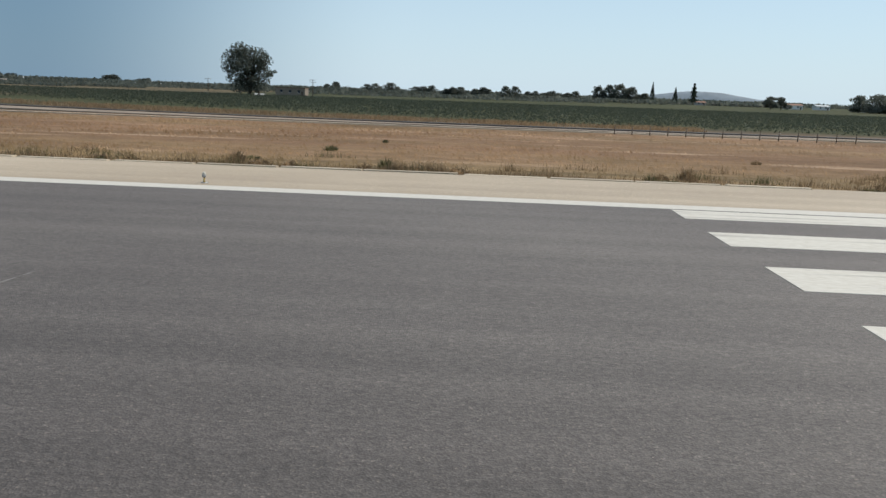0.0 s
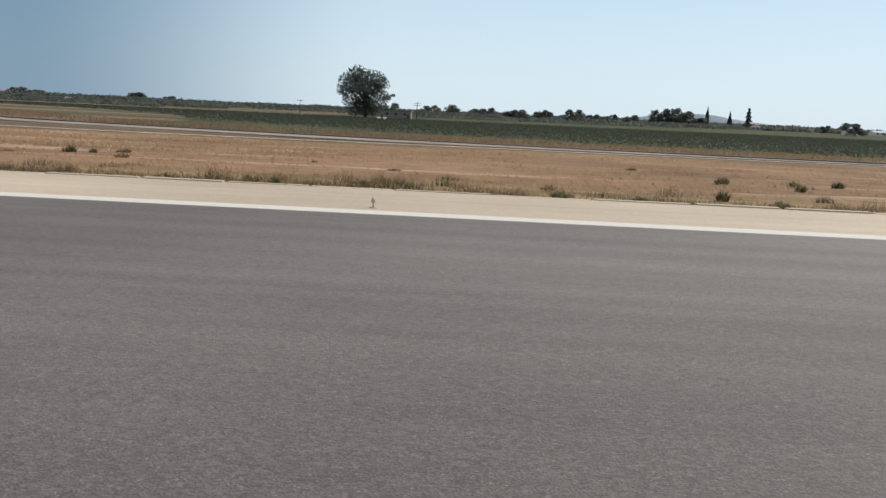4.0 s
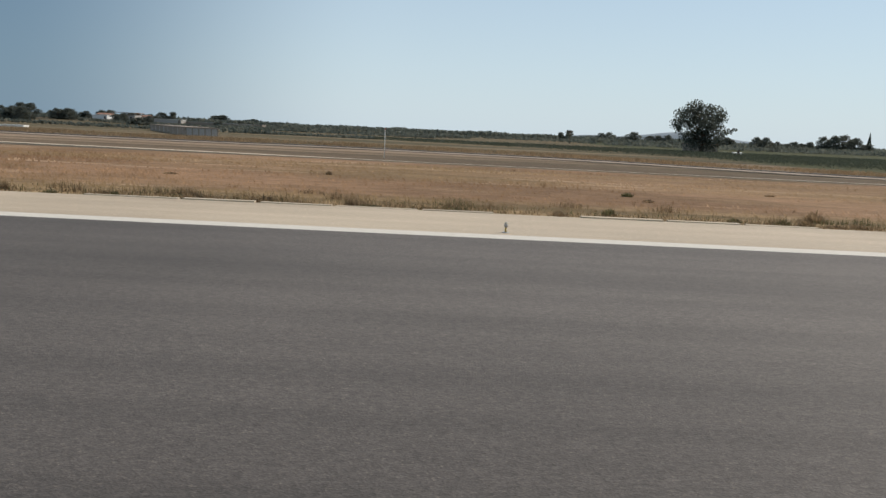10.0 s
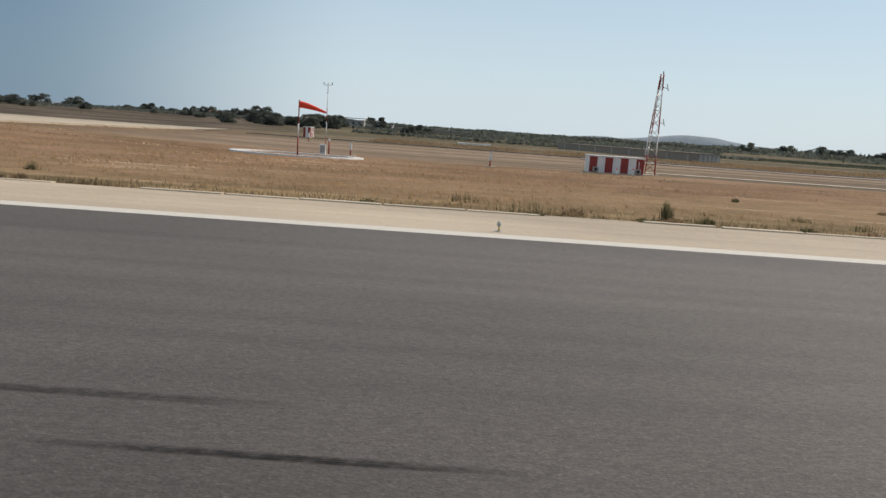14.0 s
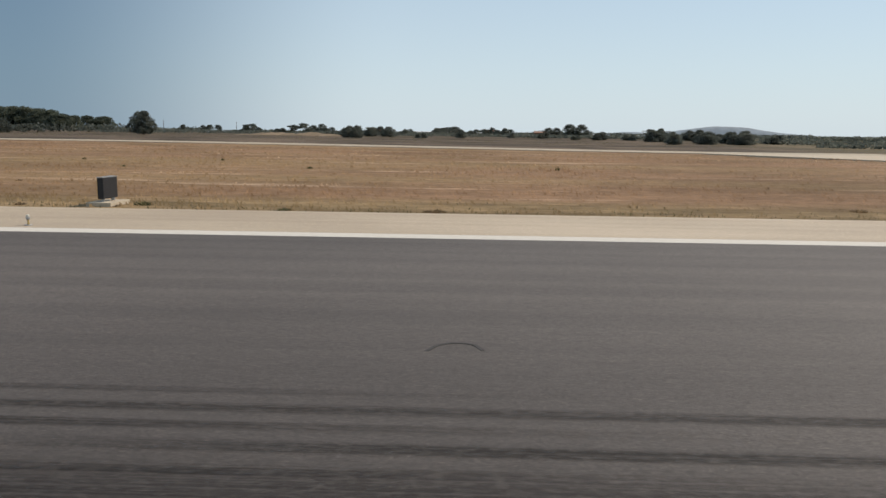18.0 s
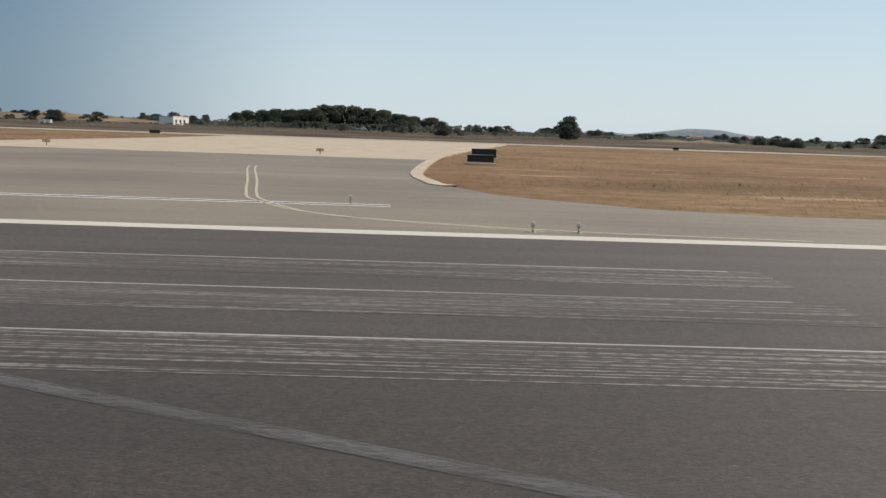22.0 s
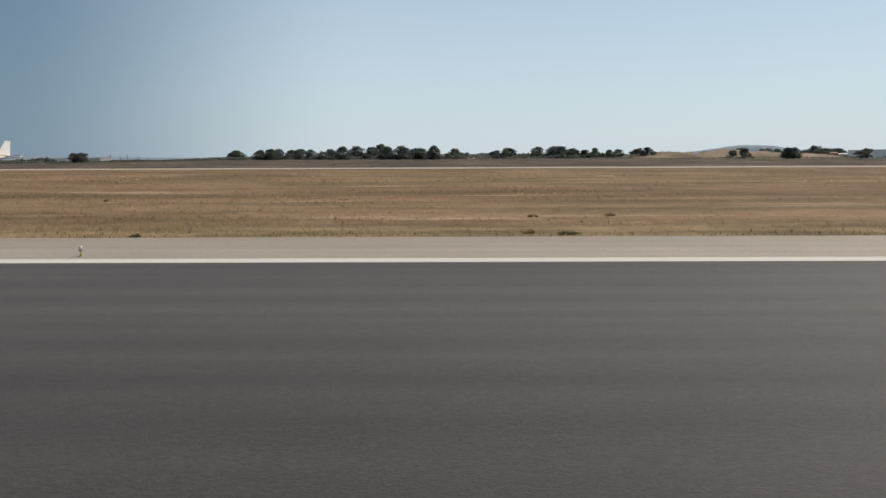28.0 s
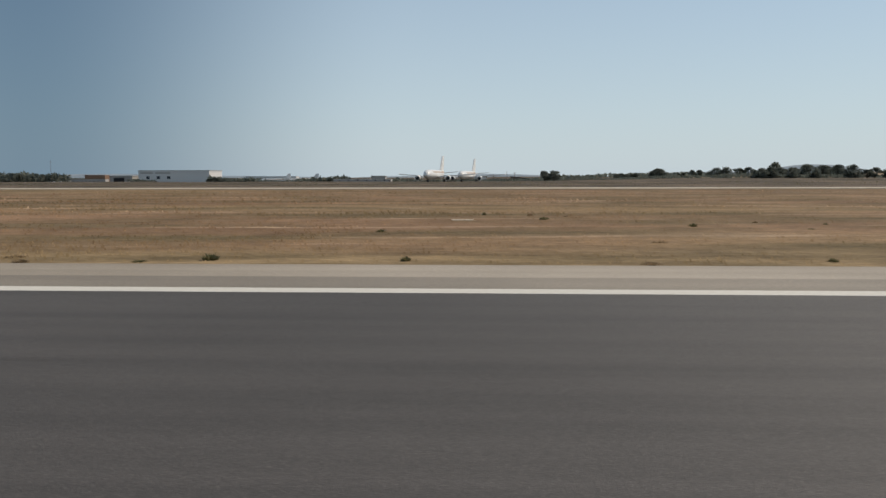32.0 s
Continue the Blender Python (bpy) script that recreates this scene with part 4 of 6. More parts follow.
    v, f = quads(pts, rng.uniform(0.6, 1.3, len(pts)) * leaf_size, rng)
    from_arrays("crown", v, f, M[leaf], root)
    return root


def retire(ob):
    for o in (*ob.children_recursive, ob):
        bpy.data.objects.remove(o)


MODELS = {
    "p": [(tree("round", 20 + k, "broadleaf_tree", "leaf", 3400, 0.042), "dusty dark-green broadleaf tree with a rounded crown", "tree") for k in range(4)],
    "g": [(tree("pine", 40 + k, "pine_tree", "pine", 3600, 0.044), "dark umbrella pine standing in a grove", "tree") for k in range(3)],
    "b": [(tree("bush", 60 + k, "bush", "leaf", 1300, 0.05), "low dark-green rounded bush on dry ground", "bush") for k in range(3)],
    "c": [(tree("cypress", 80, "cypress_tree", "cypress", 700, 0.07), "slim dark cypress beside the fields", "tree")],
    "f": [(tree("fir", 90, "conifer_tree", "cypress", 800, 0.06), "tall dark conifer with ragged tiers", "tree")],
}
# kind, place along, place across, width, height
FAR_FIELDS = (
    ("p", 122.3, 250, 5.7, 5.7), ("p", 123.9, 240, 9.3, 6), ("p", -51.7, 163, 9.9, 10.9), ("p", -44.7, 300, 7.5, 3.8), ("p", -35.6, 290, 6.1, 4.2),
    ("p", -26.5, 300, 5.2, 3.2), ("p", -12.7, 290, 6.3, 3.4), ("c", -1, 300, 1.6, 3.8), ("p", 10.4, 282, 8, 4.4), ("p", -1.3, 290, 7.6, 3.8),
    ("b", 18.8, 290, 6.5, 3.2), ("b", 25.5, 290, 6.9, 3.4), ("p", 47, 310, 4.8, 5.8), ("p", 51.6, 310, 5.5, 6.3), ("p", 55.5, 310, 6.8, 6.7),
    ("p", 60.4, 310, 6.4, 5.8), ("b", 65.8, 310, 6.1, 3.8), ("c", 70.9, 319, 1.9, 8.3), ("c", 80.4, 319, 2.1, 6.6), ("f", 87.7, 318, 3.7, 8.4),
)
FAR_FIELDS += (
    ("b", 111.8, 300, 5.9, 2.9), ("b", 92.2, 240, 8.7, 4.3), ("b", 35.1, 300, 7.1, 3.6), ("b", -60.8, 300, 8, 4), ("b", -97, 300, 9.2, 4.6),
    ("p", -284.2, 560, 13.1, 6.6), ("p", -259.4, 560, 8.7, 4.4), ("p", -350.9, 520, 12.3, 6.2), ("p", -336.1, 520, 9, 4.5), ("b", -330.3, 560, 17.6, 8.8),
    ("p", -304.9, 420, 6.6, 3.3), ("p", -279.8, 420, 7.5, 3.8), ("p", -292.4, 580, 11.6, 5.8), ("p", -266.4, 580, 9.8, 4.9), ("p", -262.8, 300, 7, 3.5),
    ("p", -255.2, 300, 5.8, 2.9), ("p", -286.2, 420, 8.1, 4), ("p", -260.8, 230, 5, 2.8), ("p", -245.1, 230, 6.2, 3.1), ("p", -238.3, 230, 8.3, 4.2),
)
FAR_FIELDS += (
    ("p", -282.1, 560, 12.9, 6.4), ("p", -257.3, 560, 8.6, 4.3),
)

BY_MAST = (
    ("p", -237.6, 190, 4.4, 2.6), ("p", -226, 180, 6.6, 3.4), ("p", -211.3, 167, 5.3, 3.1), ("p", -210.9, 200, 7.6, 3.8), ("p", -259.4, 200, 2.3, 1.7),
    ("p", -270, 240, 3.1, 2.2), ("b", -206.1, 260, 9.9, 4.9), ("p", -35.5, 300, 6.8, 3.4), ("p", -21.9, 300, 9, 4.5), ("c", -15, 300, 1.6, 3.5),
    ("c", -11.8, 300, 1.6, 3.5), ("p", -10.1, 290, 8.7, 4.3), ("p", 0.5, 290, 7.6, 3.8), ("p", -318.4, 220, 3.3, 2.4), ("p", -312.6, 220, 5.6, 2.8),
    ("p", -273.2, 240, 2.5, 2.6), ("p", -268.8, 240, 2.5, 2), ("p", -293.1, 260, 3.5, 2.3), ("p", -227.3, 160, 3.9, 2.9), ("p", -223.8, 170, 2.3, 2.4),
)
BY_MAST += (
    ("p", -218.9, 165, 5.2, 3.5), ("p", -210.5, 165, 5, 3.2), ("p", -199.8, 210, 6.4, 3.2), ("p", -187.9, 260, 3.9, 2), ("p", -371.5, 260, 3, 3.4),
    ("p", -364.5, 260, 3, 3.3), ("p", -341.6, 250, 2.7, 2.4), ("p", -302.7, 190, 3.7, 2.4), ("p", -309.9, 252, 5, 2.5), ("p", -310.8, 300, 5.1, 2.5),
    ("p", -277.7, 330, 6.3, 3.1), ("p", -250.8, 200, 4.1, 2), ("p", -230.4, 190, 4, 2), ("p", -220.9, 190, 2.2, 1.4), ("p", -216.7, 175, 5, 2.8),
    ("p", -210.2, 175, 5.2, 2.6), ("p", -191.2, 200, 3.7, 2),
)

BY_GROVE = (
    ("p", -343.8, 252, 4.4, 2.2), ("b", -363.1, 200, 2.3, 2.8), ("p", -331.7, 300, 8.2, 4.1), ("p", -318.2, 320, 3.6, 1.8), ("p", -310.3, 320, 7.3, 3.7),
    ("p", -297.8, 170, 4.9, 2.4), ("p", -284.2, 330, 5.5, 2.8), ("p", -282.6, 180, 2.9, 1.4), ("p", -243.8, 190, 2.6, 1.3), ("p", -215.1, 210, 5, 2.5),
    ("p", -210.8, 185, 3, 1.7), ("p", -208.6, 175, 6.5, 3.3), ("p", -189.1, 200, 5.2, 2.6), ("p", -348, 171, 4.3, 4.6), ("b", -360.9, 260, 5.9, 3),
    ("b", -353.6, 280, 7.4, 3.7), ("b", -335, 280, 8.5, 4.2), ("b", -322, 200, 3.8, 1.9), ("p", -296.2, 190, 3.6, 2.5), ("p", -291.4, 190, 3.6, 2.7),
)
BY_GROVE += (
    ("p", -273, 190, 2.6, 2), ("g", -437, 217, 3.3, 4.3), ("g", -435.1, 222, 5, 5), ("g", -430.8, 223, 4.4, 5.3), ("g", -426.7, 223, 5.1, 5.5),
    ("g", -421.8, 219, 4.5, 6.1), ("g", -417.3, 216, 4.9, 6.4), ("g", -413.4, 213, 4.3, 6.8), ("g", -411.7, 221, 5.8, 6.9), ("g", -407.6, 220, 5.3, 6.8),
    ("g", -403.3, 219, 5.1, 6.7), ("g", -398.8, 218, 5.3, 7), ("g", -394.7, 217, 4.9, 6), ("g", -389.9, 213, 5.5, 5.5), ("g", -386.6, 215, 4.1, 4.6),
    ("g", -385.4, 221, 3.7, 4.4), ("g", -380.8, 221, 5.5, 4.2), ("b", -402.1, 180, 3.4, 2.1), ("b", -387.4, 175, 2.3, 2), ("b", -374.2, 175, 2.4, 1.9),
)
BY_GROVE += (
    ("b", -492.4, 200, 2.9, 1.6), ("b", -491.1, 210, 6.1, 3.1), ("p", -480, 200, 4.1, 3.1), ("b", -466.3, 190, 5.6, 2.8), ("b", -538.9, 240, 2.1, 3.4),
    ("p", -532.6, 240, 4.3, 3.5), ("b", -515.4, 220, 7.2, 3.6), ("b", -440.7, 200, 3, 3.2),
)

SCRUB = (
    ("p", -577.1, 227, 3.8, 4.4), ("p", -578.6, 240, 4.4, 2.8), ("b", -572.2, 240, 5, 2.5), ("b", -556.4, 230, 6.5, 3.2), ("b", -552.3, 250, 6.5, 3.9),
    ("p", -538.3, 243, 6.3, 4.2), ("b", -527, 240, 4.8, 2.4), ("b", -521.9, 240, 4.5, 2.2), ("b", -499.6, 220, 9.9, 4.9), ("p", -481.4, 200, 3.8, 3.1),
    ("b", -461.5, 220, 5, 3.1), ("p", -629.6, 230, 7.2, 3.6), ("p", -633.7, 260, 7.4, 3.9), ("b", -625.8, 260, 7.8, 3.9), ("p", -614.1, 260, 5.2, 3.8),
    ("p", -605.1, 260, 5.7, 4.8), ("p", -599.6, 260, 5.5, 4.5), ("p", -594.4, 260, 4.9, 4.7), ("p", -600.2, 300, 5.6, 6.2), ("p", -587.2, 280, 8.4, 4.2),
)
SCRUB += (
    ("b", -567.6, 250, 4.7, 2.4), ("b", -557.9, 250, 4.1, 2.7), ("p", -536.2, 240, 5.4, 4.2), ("b", -530, 240, 6, 3), ("b", -523.5, 240, 2.7, 1.8),
    ("b", -508.8, 243, 6.1, 3), ("b", -498.1, 240, 2.7, 1.9), ("b", -460.8, 250, 6.6, 3.3),
)

APRON = (
    ("p", -652.3, 275, 5.1, 3.2), ("b", -694.4, 243, 7.2, 3.6), ("p", -628.4, 240, 5, 2.8), ("p", -620.3, 235, 3.2, 3.5), ("p", -617.4, 240, 3.7, 3.5),
    ("p", -612.8, 235, 3.2, 2.8), ("p", -610.5, 240, 2.2, 3.4), ("p", -605.2, 228, 4.7, 4.2), ("b", -598.4, 230, 7, 3.5), ("p", -592.1, 230, 5.6, 3.8),
    ("p", -587.2, 228, 5.6, 4.4), ("p", -581.9, 235, 5.4, 3.7), ("p", -570.6, 250, 4.6, 3.7), ("p", -552.3, 260, 3.5, 3.9), ("p", -542.5, 250, 5.1, 4.2),
    ("b", -532.3, 250, 6.6, 3.3), ("b", -525.2, 250, 7.5, 3.8), ("b", -517.2, 250, 6.6, 3.3), ("b", -495.7, 300, 3.8, 4.2), ("b", -502.1, 240, 4.5, 2.2),
)
APRON += (
    ("p", -482.5, 230, 4.3, 3.3), ("b", -480, 220, 3, 2.1), ("p", -459.4, 230, 4.3, 3.9), ("p", -652, 275, 5.5, 3.1), ("b", -644, 270, 9.3, 4.6),
    ("b", -623.6, 240, 4.6, 2.3), ("p", -658.9, 300, 4.1, 2.1), ("p", -652.2, 275, 5.9, 3.1), ("b", -639.4, 270, 6.1, 3.1), ("b", -694.2, 243, 6.4, 3.2),
    ("p", -655.8, 330, 4.9, 2.5), ("p", -649.4, 330, 4.4, 2.5), ("p", -651.6, 275, 6.1, 3.8), ("b", -642.1, 280, 4.1, 2.1), ("b", -631.5, 280, 2.5, 2.4),
)

pick = random.Random(3)
spread = []
for group, rows in (("trees by the fields", FAR_FIELDS), ("trees behind the mast", BY_MAST), ("trees round the grove", BY_GROVE), ("trees of the scrub", SCRUB), ("trees by the apron", APRON), ("trees past the grove", (("p", -378.2, 168, 3.6, 3.4), ("b", -374.6, 168, 2.4, 1.7)))):
    for kind, x, y, w, h in rows:
        if group == "trees behind the mast":
            w, h = w * 0.86, h * 0.84
        if (h > 9 and kind == "p" and y < 165 and x > -60) or (kind == "b" and h > 4.5) or (x, y) == (-348, 171):
            continue
        count = max(1, round(w / (1.15 * h))) if kind in "pb" else 1
        w /= 1 + 0.75 * (count - 1)
        for k in range(count):
            spread.append((group, kind, x + w * 0.75 * (k - (count - 1) / 2), y + pick.uniform(-2, 2) * (k > 0), w, h * (pick.uniform(0.78, 1.02) if k != count // 2 else 1)))
for group, kind, x, y, w, h in spread:
    model, label, cat = pick.choice(MODELS[kind])
    ob = copy_thing(model, pose(x, y, lie(x, y) - 0.08, 0, 0, pick.uniform(0, 360)))
    wide = 1.3 if kind == "g" else 1.05
    ob.scale = (w * wide, w * wide, h * (pick.uniform(0.84, 1.06) if kind == "g" else 1.05 if x > -60 and y > 250 else 0.92))
    size = "tall " if h > 6 else "small " if h < 3 and kind != "b" else ""
    tagged(ob, size + label, cat, group)
lone = tree("round", 31, "broadleaf_tree", "leaf", 6500, 0.04)
lone.matrix_basis = pose(-348.2, 174.3, lie(-348.2, 174.3) - 0.1, 0, 0, 75) @ Matrix.Diagonal((5.0, 5.0, 5.2, 1))
tagged(lone, "dense dark round tree standing alone past the grove", "tree")
big = tree("gum", 7, "gum_tree", "leaf", 9000, 0.022)
big.matrix_basis = pose(-51, 163, lie(-51, 163) - 0.1, 0, 0, 0) @ Matrix.Diagonal((10.2, 10.2, 10.4, 1))
tagged(big, "tall broad gum tree standing alone above the fields", "tree")
for rows in MODELS.values():
    for model, *_ in rows:
        retire(model)


def scatter_mass(name, spans, leaf, label, cat, seed, per, size, tall_jitter=0.5):
    """Far woods, hedges or orchards as one loose mass: spans of (x0, y0, x1, y1, depth, height)."""
    rng = np.random.default_rng(seed)
    cs, ss = [], []
    for x0, y0, x1, y1, depth, high in spans:
        n = int(per * math.hypot(x1 - x0, y1 - y0))
        t = rng.uniform(0, 1, n)
        hump = 0.62 + tall_jitter * np.array([noise.noise((x0 + k * (x1 - x0)) * 0.05 * Vector((1, 0, 0)) + Vector((0, y0, 0))) + 0.4 * noise.noise(Vector(((x0 + k * (x1 - x0)) * 0.22, y0, 5))) for k in t])
        x, y = x0 + t * (x1 - x0), y0 + t * (y1 - y0) + rng.uniform(0, depth, n)
        z = np.array([lie(a, b) for a, b in zip(x, y)]) + high * np.clip(hump, 0.25, 1.2) * rng.uniform(0, 1, n) ** 0.7
        cs.append(np.stack([x, y, z], 1)), ss.append(rng.uniform(0.6, 1.3, n) * size * (0.6 + high / 8))
    v, f = quads(np.concatenate(cs), np.concatenate(ss), rng)
    return tagged(from_arrays(name, v, f, M[leaf]), label, cat, kind="stuff")


scatter_mass("far_woods", ((-120, 420, 30, 430, 40, 3.0), (-330, 620, -90, 560, 50, 2.8), (-20, 330, 140, 330, 25, 2.2), (-240, 330, -120, 430, 40, 2.4), (30, 500, 420, 600, 60, 4.0)), "leaf", "dark woods along the horizon beyond the fields", "woods", 1, 14, 1.3)
scatter_mass("far_woods", ((-290, 420, -20, 420, 60, 2.6), (-200, 560, 100, 640, 50, 3.6), (-420, 520, -250, 520, 40, 2.4)), "leaf", "dark woods along the horizon", "woods", 2, 14, 1.3)
scatter_mass("far_woods", ((-900, 480, -560, 430, 50, 3.2), (-560, 420, -430, 420, 40, 3.0), (-1300, 700, -900, 620, 60, 4.5), (-640, 330, -500, 300, 30, 1.6), (-1070, 480, -1000, 480, 20, 9.0), (-868, 400, -842, 400, 8, 4.2), (-811, 400, -789, 400, 8, 4.2), (-789, 380, -770, 372, 6, 1.6), (-962, 500, -944, 500, 8, 4.0)), "leaf", "low dark woods along the horizon", "woods", 3, 10, 1.3)
scatter_mass("hedge", ((-300, 300, -130, 290, 14, 1.4), (-130, 250, -60, 235, 14, 1.3), (-60, 215, 40, 240, 16, 1.25), (-62, 268, 72, 280, 10, 2.3), (-420, 450, -260, 380, 20, 1.8), (-200, 152, -120, 140, 5, 0.7), (-260, 205, -110, 190, 7, 0.9), (-180, 232, -100, 215, 6, 1.0)), "leaf", "dark hedge along the edge of the fields", "hedge", 4, 16, 0.7)
scatter_mass("scrub", ((-480, 125, -330, 130, 60, 0.32), (-330, 130, -215, 135, 60, 0.35), (-640, 120, -480, 125, 70, 0.3), (-900, 125, -640, 120, 60, 0.1)), "weed", "low dark scrub on stony ground", "scrub", 5, 40, 0.12)

scatter_mass("thicket", ((-530, 204, -440, 204, 22, 0.45), (-440, 205, -372, 205, 20, 3.0), (-372, 196, -225, 205, 26, 1.3), (-640, 236, -530, 228, 24, 1.7), (-730, 250, -640, 246, 20, 1.2)), "leaf", "dark thicket under the trees", "thicket", 8, 40, 0.42)


def orchard():
    """Rows of low fruit trees behind the perimeter track."""
    rng = np.random.default_rng(6)
    cs = []
    for row, y in enumerate(np.arange(69, 168, 4.5)):
        n = 9000
        x = rng.uniform(-130, 210, n)
        yy = y + rng.normal(0, 0.8, n)
        ok = yy > np.interp(x, (-140, -91, -73, -63, -46, -18, 5, 250), (150, 125, 111, 93, 84, 73, 68, 70))
        x, yy = x[ok], yy[ok]
        z = np.array([lie(a, b) for a, b in zip(x, yy)]) + 0.05 + max(0.2, 0.46 - 0.0028 * (y - 69)) * rng.uniform(0, 1, len(x)) ** 0.8
        cs.append(np.stack([x, yy, z], 1))
    c = np.concatenate(cs)
    v, f = quads(c, rng.uniform(0.07, 0.16, len(c)), rng)
    return tagged(from_arrays("orchard", v, f, M["orchard"]), "dark-green orchard rows beyond the perimeter track", "orchard", kind="stuff")


orchard()


def hills():
    """Bare hills far behind, with the haze put into their blue-grey colour."""
    rows = 14
    for x0, x1, y, top, name, seed in ((560, 2060, 4600, 74, "hill", 3.9), (1800, 4600, 4700, 40, "hill", 2), (300, 1300, 4700, 34, "hill", 5), (-1500, 100, 4750, 20, "hill", 3), (-4600, -1700, 4750, 26, "hill", 4)):
        n = 70
        verts = []
        for j in range(rows):
            for i in range(n + 1):
                u, w = i / n, j / (rows - 1)
                swell = math.sin(math.pi * u) ** 0.9 * (0.82 + 0.18 * math.sin(u * 11 + seed * 0.6)) + 0.05 * noise.noise((u * 14, w * 3, seed))
                verts.append((x0 + (x1 - x0) * u, y + (w - 0.5) * 260, -2 + top * max(swell, 0) * math.sin(math.pi * w)))
        faces = [(j * (n + 1) + i, j * (n + 1) + i + 1, (j + 1) * (n + 1) + i + 1, (j + 1) * (n + 1) + i) for j in range(rows - 1) for i in range(n)]
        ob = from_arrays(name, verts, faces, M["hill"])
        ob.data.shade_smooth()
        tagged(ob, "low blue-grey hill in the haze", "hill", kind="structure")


hills()

# ---- airfield things ----


def edge_light():
    """An elevated runway edge light on its plate."""
    root = empty("runway_light")
    part("base_plate", tube([(0, 0, 0), (0, 0, 0.012)], [0.06, 0.055], 14), M["steel"], root)
    part("stem", tube([(0, 0, 0.01), (0, 0, 0.03), (0, 0, 0.085)], [0.022, 0.012, 0.012], 10), M["sign_yellow"], root, "thin yellow stem")
    head = part("lamp_head", tube([(0, 0, 0.08), (0, 0, 0.095), (0, 0, 0.125), (0, 0, 0.13)], [0.016, 0.03, 0.033, 0.028], 14), M["steel"], root)
    part("lens", tube([(0, 0, 0.128), (0, 0, 0.15), (0, 0, 0.162), (0, 0, 0.166)], [0.026, 0.025, 0.018, 0.006], 14), M["lamp"], head, "clear domed lens")
    return root


model = edge_light()
LIGHTS = (-3.6, -28.6, -53.7, -78.6, -103.54, -128.4, -153.3, -178.25, -203.3, -253.3, -278.18, -303.17, -328.22, -353.3, -428.4, -453.5, -478.4, -503.58, -528.4, -553.4, -578.2, -602.74, -627.2, -654.6, -678.9, -703.4, -728.4)
for x in LIGHTS:
    tagged(copy_thing(model, pose(x, 10.92, -0.004)), "small raised runway edge light with a clear domed lens", "light", "runway edge lights")
for x, y in ((-242.5, 13.75), (-240.7, 17.3), (-239.2, 27.2), (-245.7, 11.1), (-252.6, 11.2), (-413.6, 11.0), (-410.2, 13.6), (-407.9, 17.1), (-404.4, 27.4), (-379.2, 10.9), (-378.5, 10.95), (-382.3, 14.4), (-380.0, 30.0)):
    tagged(copy_thing(model, pose(x, y, 0)), "small raised light on the taxiway paving", "light", "taxiway lights")
retire(model)


def board_sign(x, y, w, h, turn, front, label, rows=(), base=True):
    """A low lit sign box on stub legs over a concrete pad; rows are the bars of its unreadable writing."""
    root = empty("taxiway_sign", (x, y, lie(x, y) if y > 45 else max(lie(x, y), -0.06)), turn)
    part("pad", box(-w / 2 - 0.12, w / 2 + 0.12, -0.25, 0.25, -0.12, 0.03, 0.01), M["concrete"], root)
    for k in (-1, 1):
        part("leg", box(k * w * 0.36 - 0.02, k * w * 0.36 + 0.02, -0.03, 0.03, 0.02, 0.1), M["steel"], root)
    part("cabinet", box(-w / 2, w / 2, -0.06, 0.06, 0.09, 0.09 + h, 0.012), M["black"], root, "black sign cabinet")
    part("rim", box(-w / 2 - 0.008, w / 2 + 0.008, -0.065, 0.065, 0.09 + h, 0.105 + h), M["steel"], root)
    for a, b, colour in front:
        panel = part("panel", box(-w / 2 + a * w + 0.01, -w / 2 + b * w - 0.01, -0.066, -0.06, 0.105, 0.075 + h), M[colour], root, "yellow sign panel" if colour == "sign_yellow" else "black sign panel")
        ink = M["black"] if colour == "sign_yellow" else M["sign_yellow"]
        n = 2 if b - a > 0.4 else 1
        for r in range(n):
            x0, x1 = -w / 2 + (a + 0.12 * (b - a)) * w, -w / 2 + (b - 0.12 * (b - a)) * w
            z = 0.105 + (r + 0.28) / n * (h - 0.03)
            for q in range(4 if n == 2 else 2):
                u = x0 + (x1 - x0) * q / (4 if n == 2 else 2)
                part("letter_bar", box(u, u + (x1 - x0) * (0.2 if n == 2 else 0.36), -0.07, -0.066, z, z + 0.42 * (h - 0.03) / n), ink, panel)
    return tagged(root, label, "sign")


board_sign(-411.0, 42.0, 1.4, 0.44, 0, ((0, 0.36, "black"), (0.36, 1, "sign_yellow")), "black and yellow taxiway sign standing on dry grass")
board_sign(-242.6, 37.2, 1.45, 0.36, 0, ((0, 0.36, "black"), (0.36, 1, "sign_yellow")), "black and yellow taxiway sign beside the paving")
board_sign(-377.6, 43.5, 1.45, 0.48, 0, (), "black back of a taxiway sign on the grass")
board_sign(-378.3, 36.0, 1.3, 0.34, 0, (), "low black back of a taxiway sign")
board_sign(-216.6, 39.0, 1.1, 0.30, 0, (), "black back of a taxiway sign on the grass")
board_sign(-214.6, 34.8, 1.2, 0.30, 0, (), "low black back of a taxiway sign beside weeds")
board_sign(-278.75, 14.62, 0.6, 0.42, -90, ((0, 1, "sign_yellow"),), "narrow dark sign turned along the runway")
board_sign(-454.2, 15.3, 0.6, 0.42, -90, ((0, 1, "sign_yellow"),), "narrow dark sign turned along the runway")
board_sign(-415.7, 95.0, 1.3, 0.4, 0, (), "small dark far sign beside the parallel taxiway")
board_sign(-349.0, 95.5, 0.7, 0.35, 0, (), "dark far sign beside the parallel taxiway")


